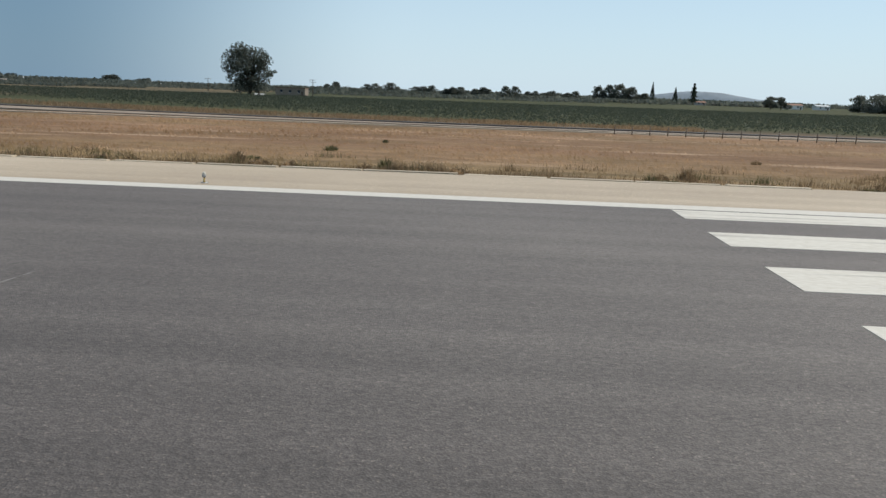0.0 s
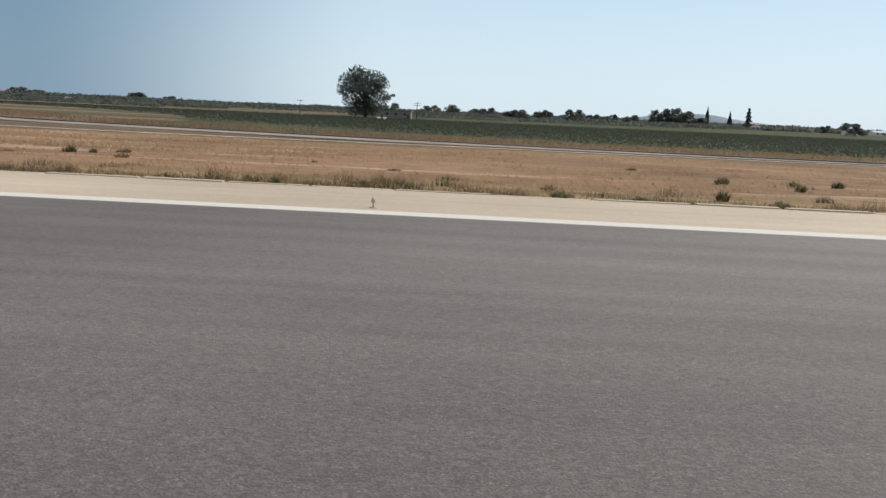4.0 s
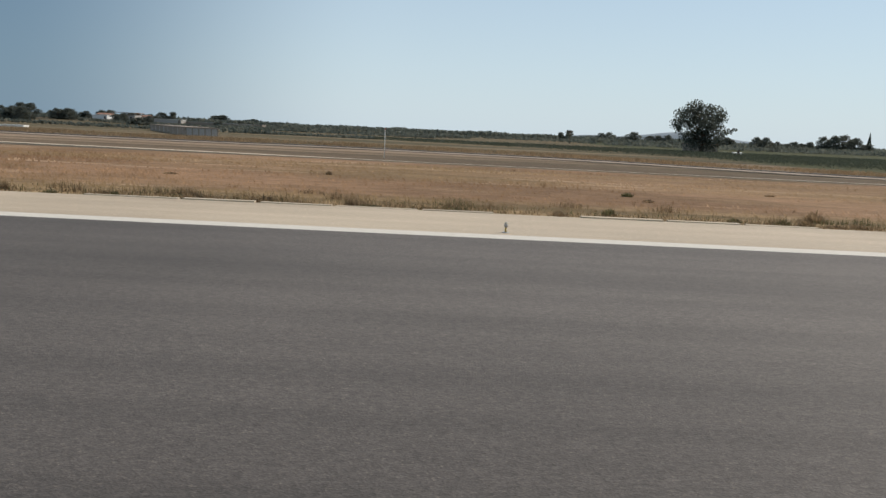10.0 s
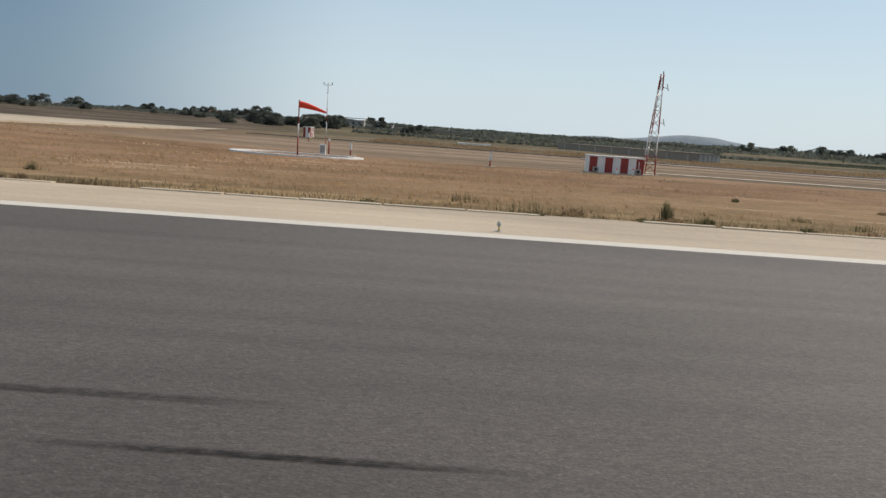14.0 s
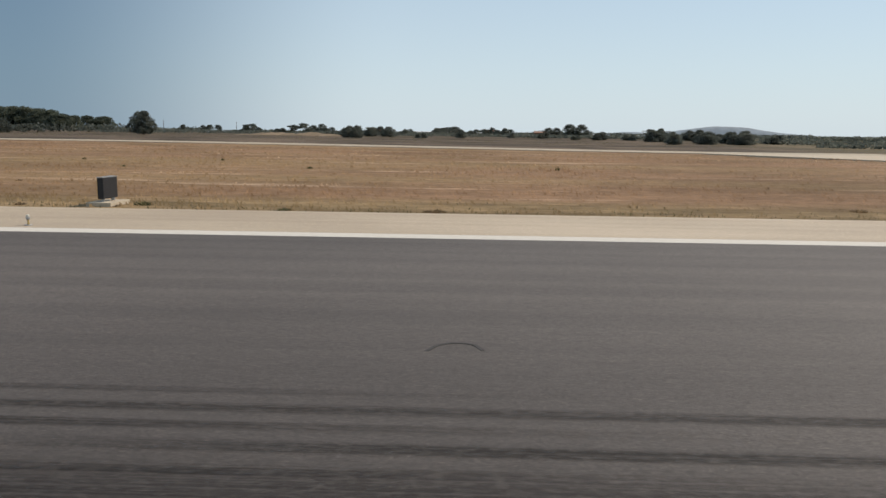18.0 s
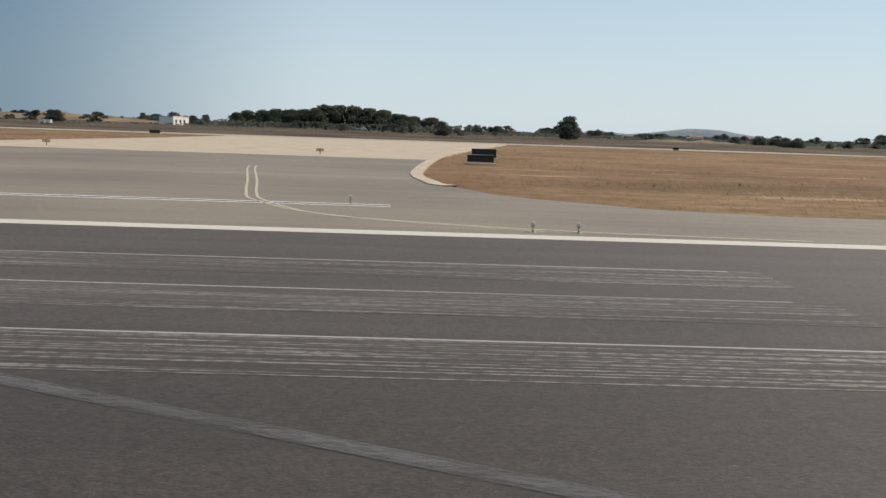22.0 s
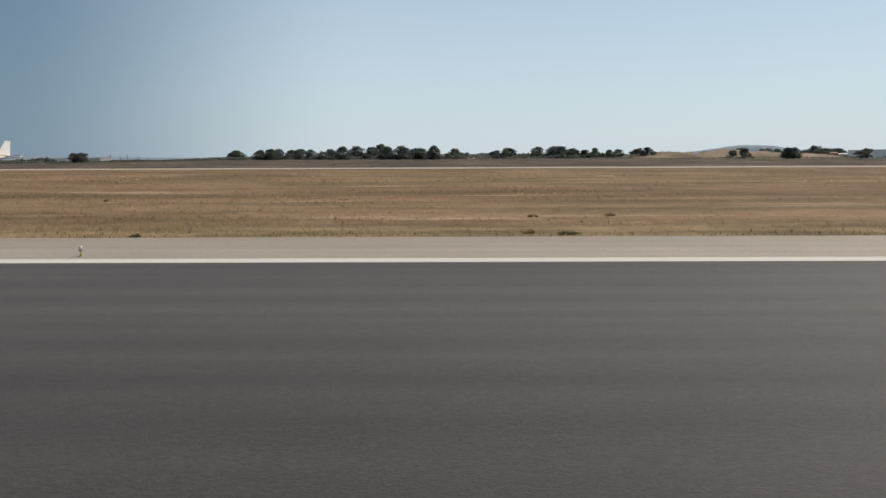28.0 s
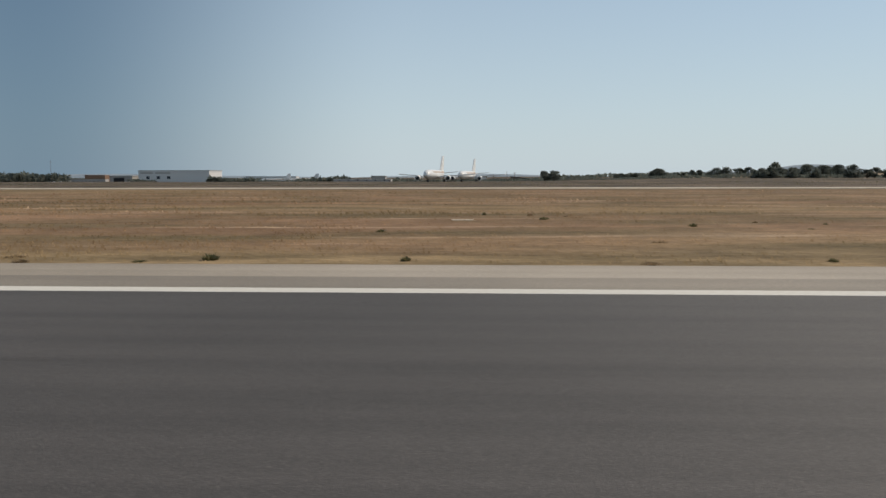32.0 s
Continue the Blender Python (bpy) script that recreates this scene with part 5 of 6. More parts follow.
def guard_light(x, y):
    """A pair of lamps on a short post."""
    root = empty("guard_light", (x, y, 0))
    part("post", tube([(0, 0, 0), (0, 0, 0.16)], 0.025, 8), M["sign_yellow"], root)
    part("housing", box(-0.2, 0.2, -0.06, 0.06, 0.15, 0.31, 0.02), M["sign_yellow"], root, "weathered yellow housing")
    for k in (-0.1, 0.1):
        part("lamp", tube([(k, -0.058, 0.23), (k, -0.075, 0.23)], 0.06, 12), M["lamp"], root, "round lamp glass")
    return tagged(root, "short yellow twin guard light on the taxiway edge", "light", "guard lights")


for x, y in ((-402.0, 41.5), (-386.9, 41.5), (-236.5, 35.2), (-224.1, 36.0)):
    guard_light(x, y)


def equipment_hut(x, y, w, d, h, stripes, label):
    root = empty("equipment_hut", (x, y, lie(x, y) - 0.04))
    part("plinth", box(-w / 2 - 0.1, w / 2 + 0.1, -0.1, d + 0.1, -0.15, 0.06), M["concrete"], root)
    part("body", box(-w / 2, w / 2, 0, d, 0.06, h), M["white"], root)
    for k in range(stripes):
        if k % 2 == 0:
            u = -w / 2 + w * k / stripes
            part("stripe_panel", box(u + 0.005, u + w / stripes - 0.005, -0.02, 0, 0.08, h - 0.03), M["red"], root, "red painted panel")
    for k in range(3):
        if d > w:
            v = 0.05 + (d - 0.1) * k / 3
            part("end_panel", box(w / 2, w / 2 + 0.02, v, v + (d - 0.1) / 6, 0.08, h - 0.03), M["red"], root, "red painted panel")
        else:
            z = 0.1 + (h - 0.15) * k / 3
            part("end_panel", box(w / 2, w / 2 + 0.02, 0.05, d - 0.05, z, z + (h - 0.15) / 6), M["red"], root, "red painted band")
    part("roof", box(-w / 2 - 0.06, w / 2 + 0.06, -0.06, d + 0.06, h, h + 0.07, 0.015), M["sheet"], root)
    return tagged(root, label, "hut")


hut = equipment_hut(-166.9, 54.4, 4.0, 1.9, 1.22, 7, "red and white striped equipment hut on dry grass")
for u in (-1.75, 1.35):
    unit = part("cooling_unit", box(u, u + 0.42, -0.22, -0.02, 0.12, 0.46, 0.02), M["render_grey"], hut, "grey cooling unit")
    part("fan_grille", tube([(u + 0.21, -0.225, 0.29), (u + 0.21, -0.235, 0.29)], 0.12, 14), M["black"], unit)
part("pipe", tube([(1.62, -0.06, 0.2), (1.62, -0.06, 1.0)], 0.03, 8), M["white"], hut)
equipment_hut(-197.7, 95.0, 0.9, 2.5, 1.35, 3, "small red and white striped hut by the perimeter road")


def lattice_mast():
    """A three-legged aerial mast, red below and above."""
    root = empty("lattice_mast", (-163.3, 59.0, lie(-163.3, 59) - 0.05))
    top = 7.9
    feet, heads = ((-0.62, -0.3), (0.42, -0.3), (-0.12, 0.62)), ((0.10, -0.10), (0.34, -0.10), (0.20, 0.10))

    def at(k, z):
        u = z / top
        return tuple(a + (b - a) * u for a, b in zip(feet[k], heads[k])) + (z,)

    part("footing", box(-0.95, 0.75, -0.6, 0.95, -0.15, 0.08), M["concrete"], root)
    for k in range(3):
        for z0, z1, m in ((0, 1.6, "red"), (1.6, 3.3, "white"), (3.3, 5.0, "red"), (5.0, 6.7, "white"), (6.7, top, "red")):
            part("leg", tube([at(k, z0), at(k, z1)], 0.042 if k != 1 else 0.05, 8), M[m], root, "red leg section" if m == "red" else "")
    for j in range(11):
        z0, z1 = 0.35 + j * 0.68, 1.03 + j * 0.68
        for k in range(3):
            a, b = k, (k + 1) % 3
            part("brace", tube([at(a, z0), at(b, z1)] if j % 2 else [at(b, z0), at(a, z1)], 0.02, 5), M["red" if j < 2 or 4 < j < 7 else "steel"], root)
            if j % 3 == 0:
                part("cross_bar", tube([at(a, z1), at(b, z1)], 0.026, 5), M["steel"], root)
    for z in (6.9, 4.2):
        arm = part("aerial", tube([(0.36, -0.1, z), (0.75, -0.2, z - 0.05)], 0.03, 6), M["steel"], root)
        part("dipole", tube([(0.66, -0.18, z + 0.28), (0.72, -0.2, z - 0.02), (0.78, -0.22, z - 0.24)], 0.035, 6), M["render_grey"], arm)
    part("lamp", tube([(0.3, -0.1, top), (0.3, -0.1, top + 0.22)], 0.045, 8), M["red"], root, "red obstruction lamp")
    return tagged(root, "tapered red and white lattice aerial mast", "mast")


lattice_mast()


def windsock():
    z = lie(-188, 46) - 0.1
    root = empty("windsock", (-188.6, 46.0, z))
    part("pole", tube([(0, 0, 0), (0, 0, 1.2)], 0.045, 10), M["red"], root, "red lower pole")
    part("pole", tube([(0, 0, 1.2), (0, 0, 2.0)], 0.04, 10), M["white"], root, "white middle pole")
    part("pole", tube([(0, 0, 2.0), (0, 0, 3.45)], 0.036, 10), M["red"], root, "red upper pole")
    part("hoop", tube([(0.06, 0, 2.95), (0.06, 0, 3.4)], 0.02, 6), M["steel"], root)
    pts = [(0.05, 0, 3.18), (0.5, -0.05, 3.11), (0.95, -0.1, 3.0), (1.4, -0.13, 2.87), (1.7, -0.14, 2.77)]
    part("sock", tube(pts, [0.21, 0.18, 0.14, 0.09, 0.06], 14, caps=False), M["orange"], root, "bright orange drooping cloth sock")
    bm = bmesh.new()
    n, inner, outer = 56, 3.55, 4.1
    ring = []
    for k in range(n):
        a = 6.2832 * k / n
        ring.append([bm.verts.new((r * math.cos(a), r * math.sin(a), lie(-188 + r * math.cos(a), 46 + r * math.sin(a)) - z + 0.03 + d)) for r, d in ((inner, -0.1), (inner, 0.02), (outer, 0.02), (outer, -0.1))])
    for k in range(n):
        p, q = ring[k], ring[(k + 1) % n]
        for i in range(3):
            bm.faces.new((p[i], p[i + 1], q[i + 1], q[i]))
    bmesh.ops.recalc_face_normals(bm, faces=bm.faces)
    link("ground_ring", bm, M["white"], root, "white painted ground ring")
    return tagged(root, "orange windsock on a red and white pole", "windsock")


windsock()


def weather_mast():
    root = empty("weather_mast", (-188.3, 54.4, lie(-188.3, 54.4) - 0.05))
    for k, (a, b) in enumerate(((0, 1.2), (1.2, 2.4), (2.4, 3.4), (3.4, 4.4), (4.4, 5.15))):
        part("pole", tube([(0, 0, a), (0, 0, b)], 0.026 if k < 3 else 0.02, 8), M["red" if k % 2 == 0 else "white"], root)
    bar = part("cross_arm", tube([(-0.3, 0, 5.0), (0.3, 0, 5.0)], 0.018, 6), M["steel"], root)
    for u in (-0.3, 0.3):
        part("wind_vane", tube([(u, 0, 5.0), (u, 0, 5.14), (u, 0, 5.2)], [0.015, 0.04, 0.02], 8), M["black"], bar)
    return tagged(root, "slim weather mast with wind vanes", "mast")


weather_mast()


def instrument(x, y, kind, label):
    root = empty("weather_instrument", (x, y, lie(x, y) - 0.04))
    part("pad", box(-0.35, 0.35, -0.3, 0.3, -0.1, 0.05), M["concrete"], root)
    if kind == "box":
        part("cabinet", box(-0.3, 0.12, -0.15, 0.15, 0.05, 0.72, 0.02), M["white"], root)
        part("door", box(-0.26, 0.08, -0.165, -0.15, 0.12, 0.66), M["render_grey"], root)
        part("post", tube([(0.35, 0, 0), (0.35, 0, 0.95)], 0.05, 8), M["red"], root)
        part("cap", tube([(0.35, 0, 0.95), (0.35, 0, 1.15)], 0.06, 8), M["white"], root)
    else:
        part("post", tube([(0, 0, 0.04), (0, 0, 0.45)], 0.05, 8), M["red"], root)
        part("screen", box(-0.09, 0.09, -0.09, 0.09, 0.45, 0.92, 0.02), M["white"], root)
        part("sensor", tube([(0, 0, 0.92), (0.1, 0, 1.06)], 0.03, 6), M["steel"], root)
    return tagged(root, label, "instrument", "weather instruments")


instrument(-188.2, 53.2, "box", "white instrument cabinet with a red post on the grass")
instrument(-186.5, 54.7, "post", "white weather screen on a red post")
instrument(-194.9, 82.0, "post", "white weather screen on a red post")
instrument(-176.4, 49.9, "post", "low red and white instrument post")


def stake(x, y, h, label="thin white marker stake in dry grass"):
    root = empty("marker_stake", (x, y, lie(x, y) - 0.05))
    part("stake", tube([(0, 0, 0), (0, 0, h)], [0.03, 0.025], 6), M["white"], root)
    part("cap", tube([(0, 0, h - 0.1), (0, 0, h)], 0.034, 6), M["orange"], root)
    return tagged(root, label, "stake", "marker stakes")


for x, y, h in ((-110.7, 66, 2.6), (-486.0, 50.2, 0.6), (-168.5, 47, 0.55), (-167.6, 46.5, 0.6), (-680.6, 36.4, 0.5), (-363.6, 97, 0.5)):
    stake(x, y, h)


def marker_slab(x, y, w, d):
    root = empty("ground_marker", (x, y, lie(x, y) - 0.075), 17 if d > 3 else 8)
    part("slab", box(-w / 2, w / 2, -d / 2, d / 2, 0, 0.05, 0.015), M["concrete"], root)
    return tagged(root, "flat pale concrete slab sunk in the grass", "slab", "sunken slabs")


for x, y, w, d in ((-354.6, 25.7, 1.0, 0.7), (-717.0, 28.8, 0.9, 0.6), (-424.5, 25.5, 1.3, 0.8), (-448.5, 21, 0.5, 0.5), (-253.3, 15.7, 0.13, 4.0), (-478, 36, 1.2, 0.8), (-560, 60, 1.6, 1.2), (-629, 92, 1.5, 1.0), (-660, 48, 1.6, 0.9)):
    marker_slab(x, y, w, d)



def trailer(x, y, turn):
    """A small white ground unit on two wheels."""
    root = empty("utility_trailer", (x, y, lie(x, y)), turn)
    part("body", box(-0.55, 0.55, -0.3, 0.3, 0.22, 0.85, 0.04), M["white"], root)
    part("lid", box(-0.58, 0.58, -0.33, 0.33, 0.85, 0.92, 0.02), M["sheet"], root)
    part("drawbar", tube([(0.5, 0, 0.25), (1.0, 0, 0.2)], 0.03, 6), M["steel"], root)
    for s in (-1, 1):
        part("wheel", tube([(0, s * 0.3, 0.17), (0, s * 0.4, 0.17)], 0.17, 12), M["black"], root)
    return tagged(root, "small white utility trailer on stony ground", "trailer", "white trailers")


trailer(-458.3, 150.2, 20)
trailer(-456.5, 149.4, -15)

drain_cover = link("drain_cover", box(-245.7, -245.3, 13.8, 14.25, -0.05, 0.03, 0.01), M["concrete"])
tagged(drain_cover, "concrete drain cover at the end of the slot", "cover")
part("grate", box(-245.62, -245.38, 13.88, 14.17, 0.02, 0.036), M["slot"], drain_cover, "dark grate")

# ---- buildings ----


def house(name, x, y, w, d, h, wall, roof, label, windows=3, pitched=True, turn=0.0, doors=1):
    root = empty(name, (x, y, lie(x, y) - 0.1), turn)
    part("wall", box(-w / 2, w / 2, 0, d, 0, h), M[wall], root)
    if pitched:
        bm = bmesh.new()
        a = [bm.verts.new(p) for p in ((-w / 2 - 0.2, -0.2, h), (w / 2 + 0.2, -0.2, h), (w / 2 + 0.2, d + 0.2, h), (-w / 2 - 0.2, d + 0.2, h), (-w / 2 - 0.2, d / 2, h * 1.38), (w / 2 + 0.2, d / 2, h * 1.38))]
        for f in ((0, 1, 5, 4), (2, 3, 4, 5), (1, 2, 5), (3, 0, 4), (0, 3, 2, 1)):
            bm.faces.new([a[i] for i in f])
        link("roof", bm, M[roof], root)
    else:
        part("roof", box(-w / 2 - 0.12, w / 2 + 0.12, -0.12, d + 0.12, h, h + 0.14), M[roof], root)
    for k in range(windows):
        u = -w / 2 + w * (k + 0.7) / (windows + 0.4)
        win = part("window", box(u - 0.28, u + 0.28, -0.04, 0.0, h * 0.42, h * 0.42 + 0.62), M["glass"], root)
        part("sill", box(u - 0.34, u + 0.34, -0.08, -0.002, h * 0.42 - 0.06, h * 0.42 - 0.01), M["render_white"], win)
    for k in range(doors):
        u = w / 2 - 0.7 - k * 1.2
        part("door", box(u - 0.26, u + 0.26, -0.035, 0.0, 0.0, 1.05), M["bark"], root)
    return tagged(root, label, "house")


house("farmhouse", -45.8, 178, 7.2, 3.5, 1.8, "brick_grey", "brick", "low grey-brown farmhouse behind the gum tree", 3, False)
house("farm_shed", -46.2, 154, 1.5, 1.2, 0.42, "render_white", "sheet", "small low white shed beside the gum tree", 0, True)
house("farmhouse", -211, 238, 6.5, 5.0, 2.0, "render_grey", "brick", "flat-roofed grey house among trees", 3, False)
part("canopy_roof", box(-3.8, 3.8, -1.5, 5.5, 2.6, 2.75), M["brick"], bpy.data.objects["farmhouse.001"], "overhanging flat roof")
for u, v in ((-3.5, -1.3), (3.5, -1.3), (-3.5, 5.2), (3.5, 5.2)):
    part("roof_post", box(u - 0.06, u + 0.06, v - 0.06, v + 0.06, 0, 2.6), M["render_grey"], bpy.data.objects["farmhouse.001"])
low = house("low_building", -151.75, 120.75, 32, 4.6, 1.1, "brick_grey", "brick_grey", "long low brown-grey flat-roofed building in the fields", 0, False, -59, 0)
for k in range(5):
    part("end_panel", box(16.0, 16.05, 0.1 + 0.9 * k, 0.82 + 0.9 * k, 0.05, 1.06), M["render_grey"], low, "grey end panel")
for k in range(8):
    u = -14 + 4 * k
    part("pilaster", box(u - 0.1, u + 0.1, -0.06, 0, 0, 1.08), M["render_grey"], low, "grey upright joint")
slab_bed = link("concrete_slab", box(-178.2, -172.9, 116.8, 118.4, lie(-175.5, 117) - 0.1, lie(-175.5, 117) + 0.22), M["render_white"])
tagged(slab_bed, "long pale concrete slab lying in the brown field", "slab")
house("farmhouse", 118, 290, 6.0, 4.0, 1.5, "render_white", "roof", "small white farmhouse with a tiled roof", 2)
house("farmhouse", 133, 300, 5.0, 4.0, 1.4, "sheet", "sheet", "pale long farm building among trees", 2)
house("farmhouse", 91, 318, 4.0, 3.0, 1.3, "render_grey", "roof", "small house between the cypresses", 2)
house("greenhouse", -255, 570, 26, 10, 1.8, "sheet", "sheet", "long pale greenhouse beyond the fields", 0, True)
house("greenhouse", -300, 520, 22, 10, 1.8, "sheet", "sheet", "long pale greenhouse beyond the fields", 0, True)
house("farmhouse", -330, 470, 7, 5, 2.2, "brick", "roof", "brown farmhouse on the horizon", 3)
house("farmhouse", -262, 330, 6, 5, 1.9, "render_white", "roof", "small white farmhouse on the horizon", 3)
house("farmhouse", -240, 320, 5, 4, 1.7, "brick", "roof", "small brown farmhouse on the horizon", 2)
house("greenhouse", -263, 420, 12, 6, 1.3, "sheet", "sheet", "long pale greenhouse among far trees", 0, True)
house("greenhouse", -184, 400, 22, 6, 1.0, "sheet", "sheet", "long low pale greenhouse among far trees", 0, True)
house("farmhouse", -279, 380, 5, 4, 1.6, "render_white", "roof", "small white farmhouse among far trees", 2)
house("farm_shed", -206, 257, 12, 5, 1.2, "render_grey", "sheet", "long grey farm shed beside the flat-roofed house", 0, False)
house("farm_shed", -186, 260, 27, 5, 1.0, "brick_grey", "render_grey", "long low brown farm shed beside the fields", 0, False)
house("farm_shed", -226, 252, 5, 4, 1.3, "sheet", "sheet", "small pale farm shed among trees", 0, False)
white_house = house("white_house", -453.3, 206, 3.8, 13.0, 2.2, "render_white", "render_grey", "flat-roofed house with bright white walls", 0, False, 0, 0)
part("end_wall", box(1.9, 1.98, -0.15, 13.1, 0.05, 2.45), M["render_white"], white_house, "white end wall with dark openings")
for v in (2.2, 5.6, 9.0):
    part("window", box(1.98, 2.0, v - 0.7, v + 0.7, 0.7, 1.5), M["glass"], white_house)


def big_shed(x, y, w, d, h, turn, label, wall="cladding"):
    root = empty("hangar", (x, y, lie(x, y) - 0.1), turn)
    part("wall", box(-w / 2, w / 2, 0, d, 0, h), M[wall], root)
    part("roof", box(-w / 2 - 0.3, w / 2 + 0.3, -0.3, d + 0.3, h, h + 0.35), M["render_grey"], root)
    part("plinth", box(-w / 2 - 0.05, w / 2 + 0.05, -0.06, 0, 0, 0.5), M["concrete"], root)
    return tagged(root, label, "hangar")


hangar = big_shed(-937, 520, 52, 26, 9.3, 0, "wide pale grey hangar with small windows")
for k in range(3):
    u = -19 + 7.6 * k
    win = part("window", box(u - 1.2, u + 1.2, -0.08, 0, 3.4, 5.4), M["glass"], hangar)
    part("frame", box(u - 1.35, u + 1.35, -0.05, -0.001, 3.2, 3.4), M["render_white"], win)
for u, w in ((-20, 9.0), (-8, 11)):
    part("lettering_bar", box(u - w / 2, u + w / 2, -0.06, 0, 7.2, 8.2), M["render_grey"], hangar, "dark lettering bar")
side = big_shed(-980, 525, 20, 12, 5.6, 0, "darker low annexe beside the hangar", "render_grey")
part("door", box(-4, 4, -0.08, 0, 0, 4.4), M["black"], side)
big_shed(-717.3, 300, 6.0, 5.0, 1.8, 0, "grey container block beyond the grass")
big_shed(-776.7, 430, 8.2, 6.0, 3.9, 0, "plain grey block beside the apron", "render_grey")


def sloping_shed(x, y, w, d, tall, low_end):
    """A dark shed whose roof falls to one side."""
    root = empty("sloping_shed", (x, y, lie(x, y) - 0.1))
    bm = box(-w / 2, w / 2, 0, d, 0, tall)
    for v in bm.verts:
        if v.co.z > tall / 2 and v.co.x > 0:
            v.co.z = low_end
    part("wall", bm, M["brick_grey"], root)
    bm = box(-w / 2 - 0.3, w / 2 + 0.3, -0.4, d + 0.4, tall, tall + 0.5)
    for v in bm.verts:
        if v.co.x > 0:
            v.co.z += low_end - tall
    part("roof", bm, M["black"], root, "dark sloping roof")
    part("door", box(-w / 2 + 1.2, -w / 2 + 4.0, -0.06, 0, 0, 2.0), M["glass"], root)
    return tagged(root, "dark shed with a roof sloping to one side", "shed")


sloping_shed(-691, 430, 16.2, 8, 2.9, 0.6)


def service_van(x, y, turn):
    root = empty("service_van", (x, y, lie(x, y) - 0.05), turn)
    part("body", box(-1.0, 1.5, -0.5, 0.5, 0.2, 1.25, 0.08), M["white"], root)
    part("cab", box(-1.6, -1.0, -0.48, 0.48, 0.2, 0.85, 0.1), M["white"], root)
    part("windscreen", box(-1.25, -0.99, -0.42, 0.42, 0.86, 1.12, 0.04), M["glass"], root)
    for u in (-1.1, 1.0):
        for v in (-0.46, 0.46):
            part("wheel", tube([(u, v - 0.08, 0.2), (u, v + 0.08, 0.2)], 0.2, 12), M["black"], root)
    return tagged(root, "white service van parked beside the hangar", "van", "service vans")


for x, y, turn in ((-956, 478, 4), (-951.5, 480, 180), (-997, 470, 0), (-992.5, 471, 176)):
    service_van(x, y, turn)
house("terminal_block", -984, 499, 14.5, 6.0, 6.0, "brick", "render_grey", "two-storey brown airport block with a flat roof", 6, False)
house("terminal_hut", -984, 490, 24, 5.0, 3.0, "render_grey", "render_grey", "long low grey airport building", 8, False)
house("cargo_shed", -904, 650, 46, 10, 5.2, "cladding", "sheet", "long pale cargo shed behind the hangar", 8, False)
house("terminal_hut", -1010, 500, 16, 8, 2.4, "render_white", "render_grey", "low pale airport building", 6, False)
house("terminal_hut", -1050, 470, 22, 8, 2.0, "render_grey", "render_grey", "low grey airport building", 6, False)
house("service_block", -770, 330, 26, 6, 1.2, "render_grey", "sheet", "long low service block behind the apron", 6, False)
house("bunker", -575, 300, 16, 8, 1.5, "sand", "concrete", "low earth-coloured bunker among trees", 0, False)
house("bunker", -543, 262, 12, 6, 1.4, "sand", "concrete", "low earth-coloured bunker among trees", 0, False)


def pole(x, y, h, arms, label):
    root = empty("power_pole", (x, y, lie(x, y) - 0.1))
    part("pole", tube([(0, 0, 0), (0, 0, h)], [0.12, 0.07], 8), M["bark"], root)
    for k in range(arms):
        bar = part("cross_arm", tube([(-0.8, 0, h - 0.25 - 0.5 * k), (0.8, 0, h - 0.25 - 0.5 * k)], 0.05, 6), M["bark"], root)
        for u in (-0.7, 0.7):
            part("insulator", tube([(u, 0, h - 0.22 - 0.5 * k), (u, 0, h - 0.08 - 0.5 * k)], 0.05, 6), M["render_grey"], bar)
    return tagged(root, label, "pole", "far poles")


for x, y, h, arms in ((-41.0, 181, 4.1, 2), (-74, 200, 3.6, 1), (-706, 300, 4.0, 0), (-703, 300, 3.6, 1), (-711, 330, 3.6, 1), (-975, 432, 14, 0), (-395, 300, 5, 0), (-365, 300, 4.5, 0)):
    pole(x, y, h, arms, "thin dark pole against the sky")


def mound(x0, x1, y, d, h, seed):
    n, rows = 46, 12
    verts = []
    for j in range(rows):
        for i in range(n + 1):
            u, w = i / n, j / (rows - 1)
            x, yy = x0 + (x1 - x0) * u, y + d * w
            s = max(0, math.sin(math.pi * u)) ** 0.5 * math.sin(math.pi * w)
            verts.append((x, yy, lie(x, yy) - 0.2 + h * s * (0.65 + 0.5 * noise.noise((u * 7, w * 2, seed)) + 0.2 * noise.noise((u * 25, w * 6, seed)))))
    faces = [(j * (n + 1) + i, j * (n + 1) + i + 1, (j + 1) * (n + 1) + i + 1, (j + 1) * (n + 1) + i) for j in range(rows - 1) for i in range(n)]
    ob = from_arrays("earth_mound", verts, faces, M["mound"])
    ob.data.shade_smooth()
    return tagged(ob, "low sandy earth mound with sparse scrub", "mound")


mound(-524, -456, 207, 26, 3.3, 1)
mound(-640, -530, 268, 26, 2.6, 2)
mound(-330, -300, 180, 16, 1.2, 3)


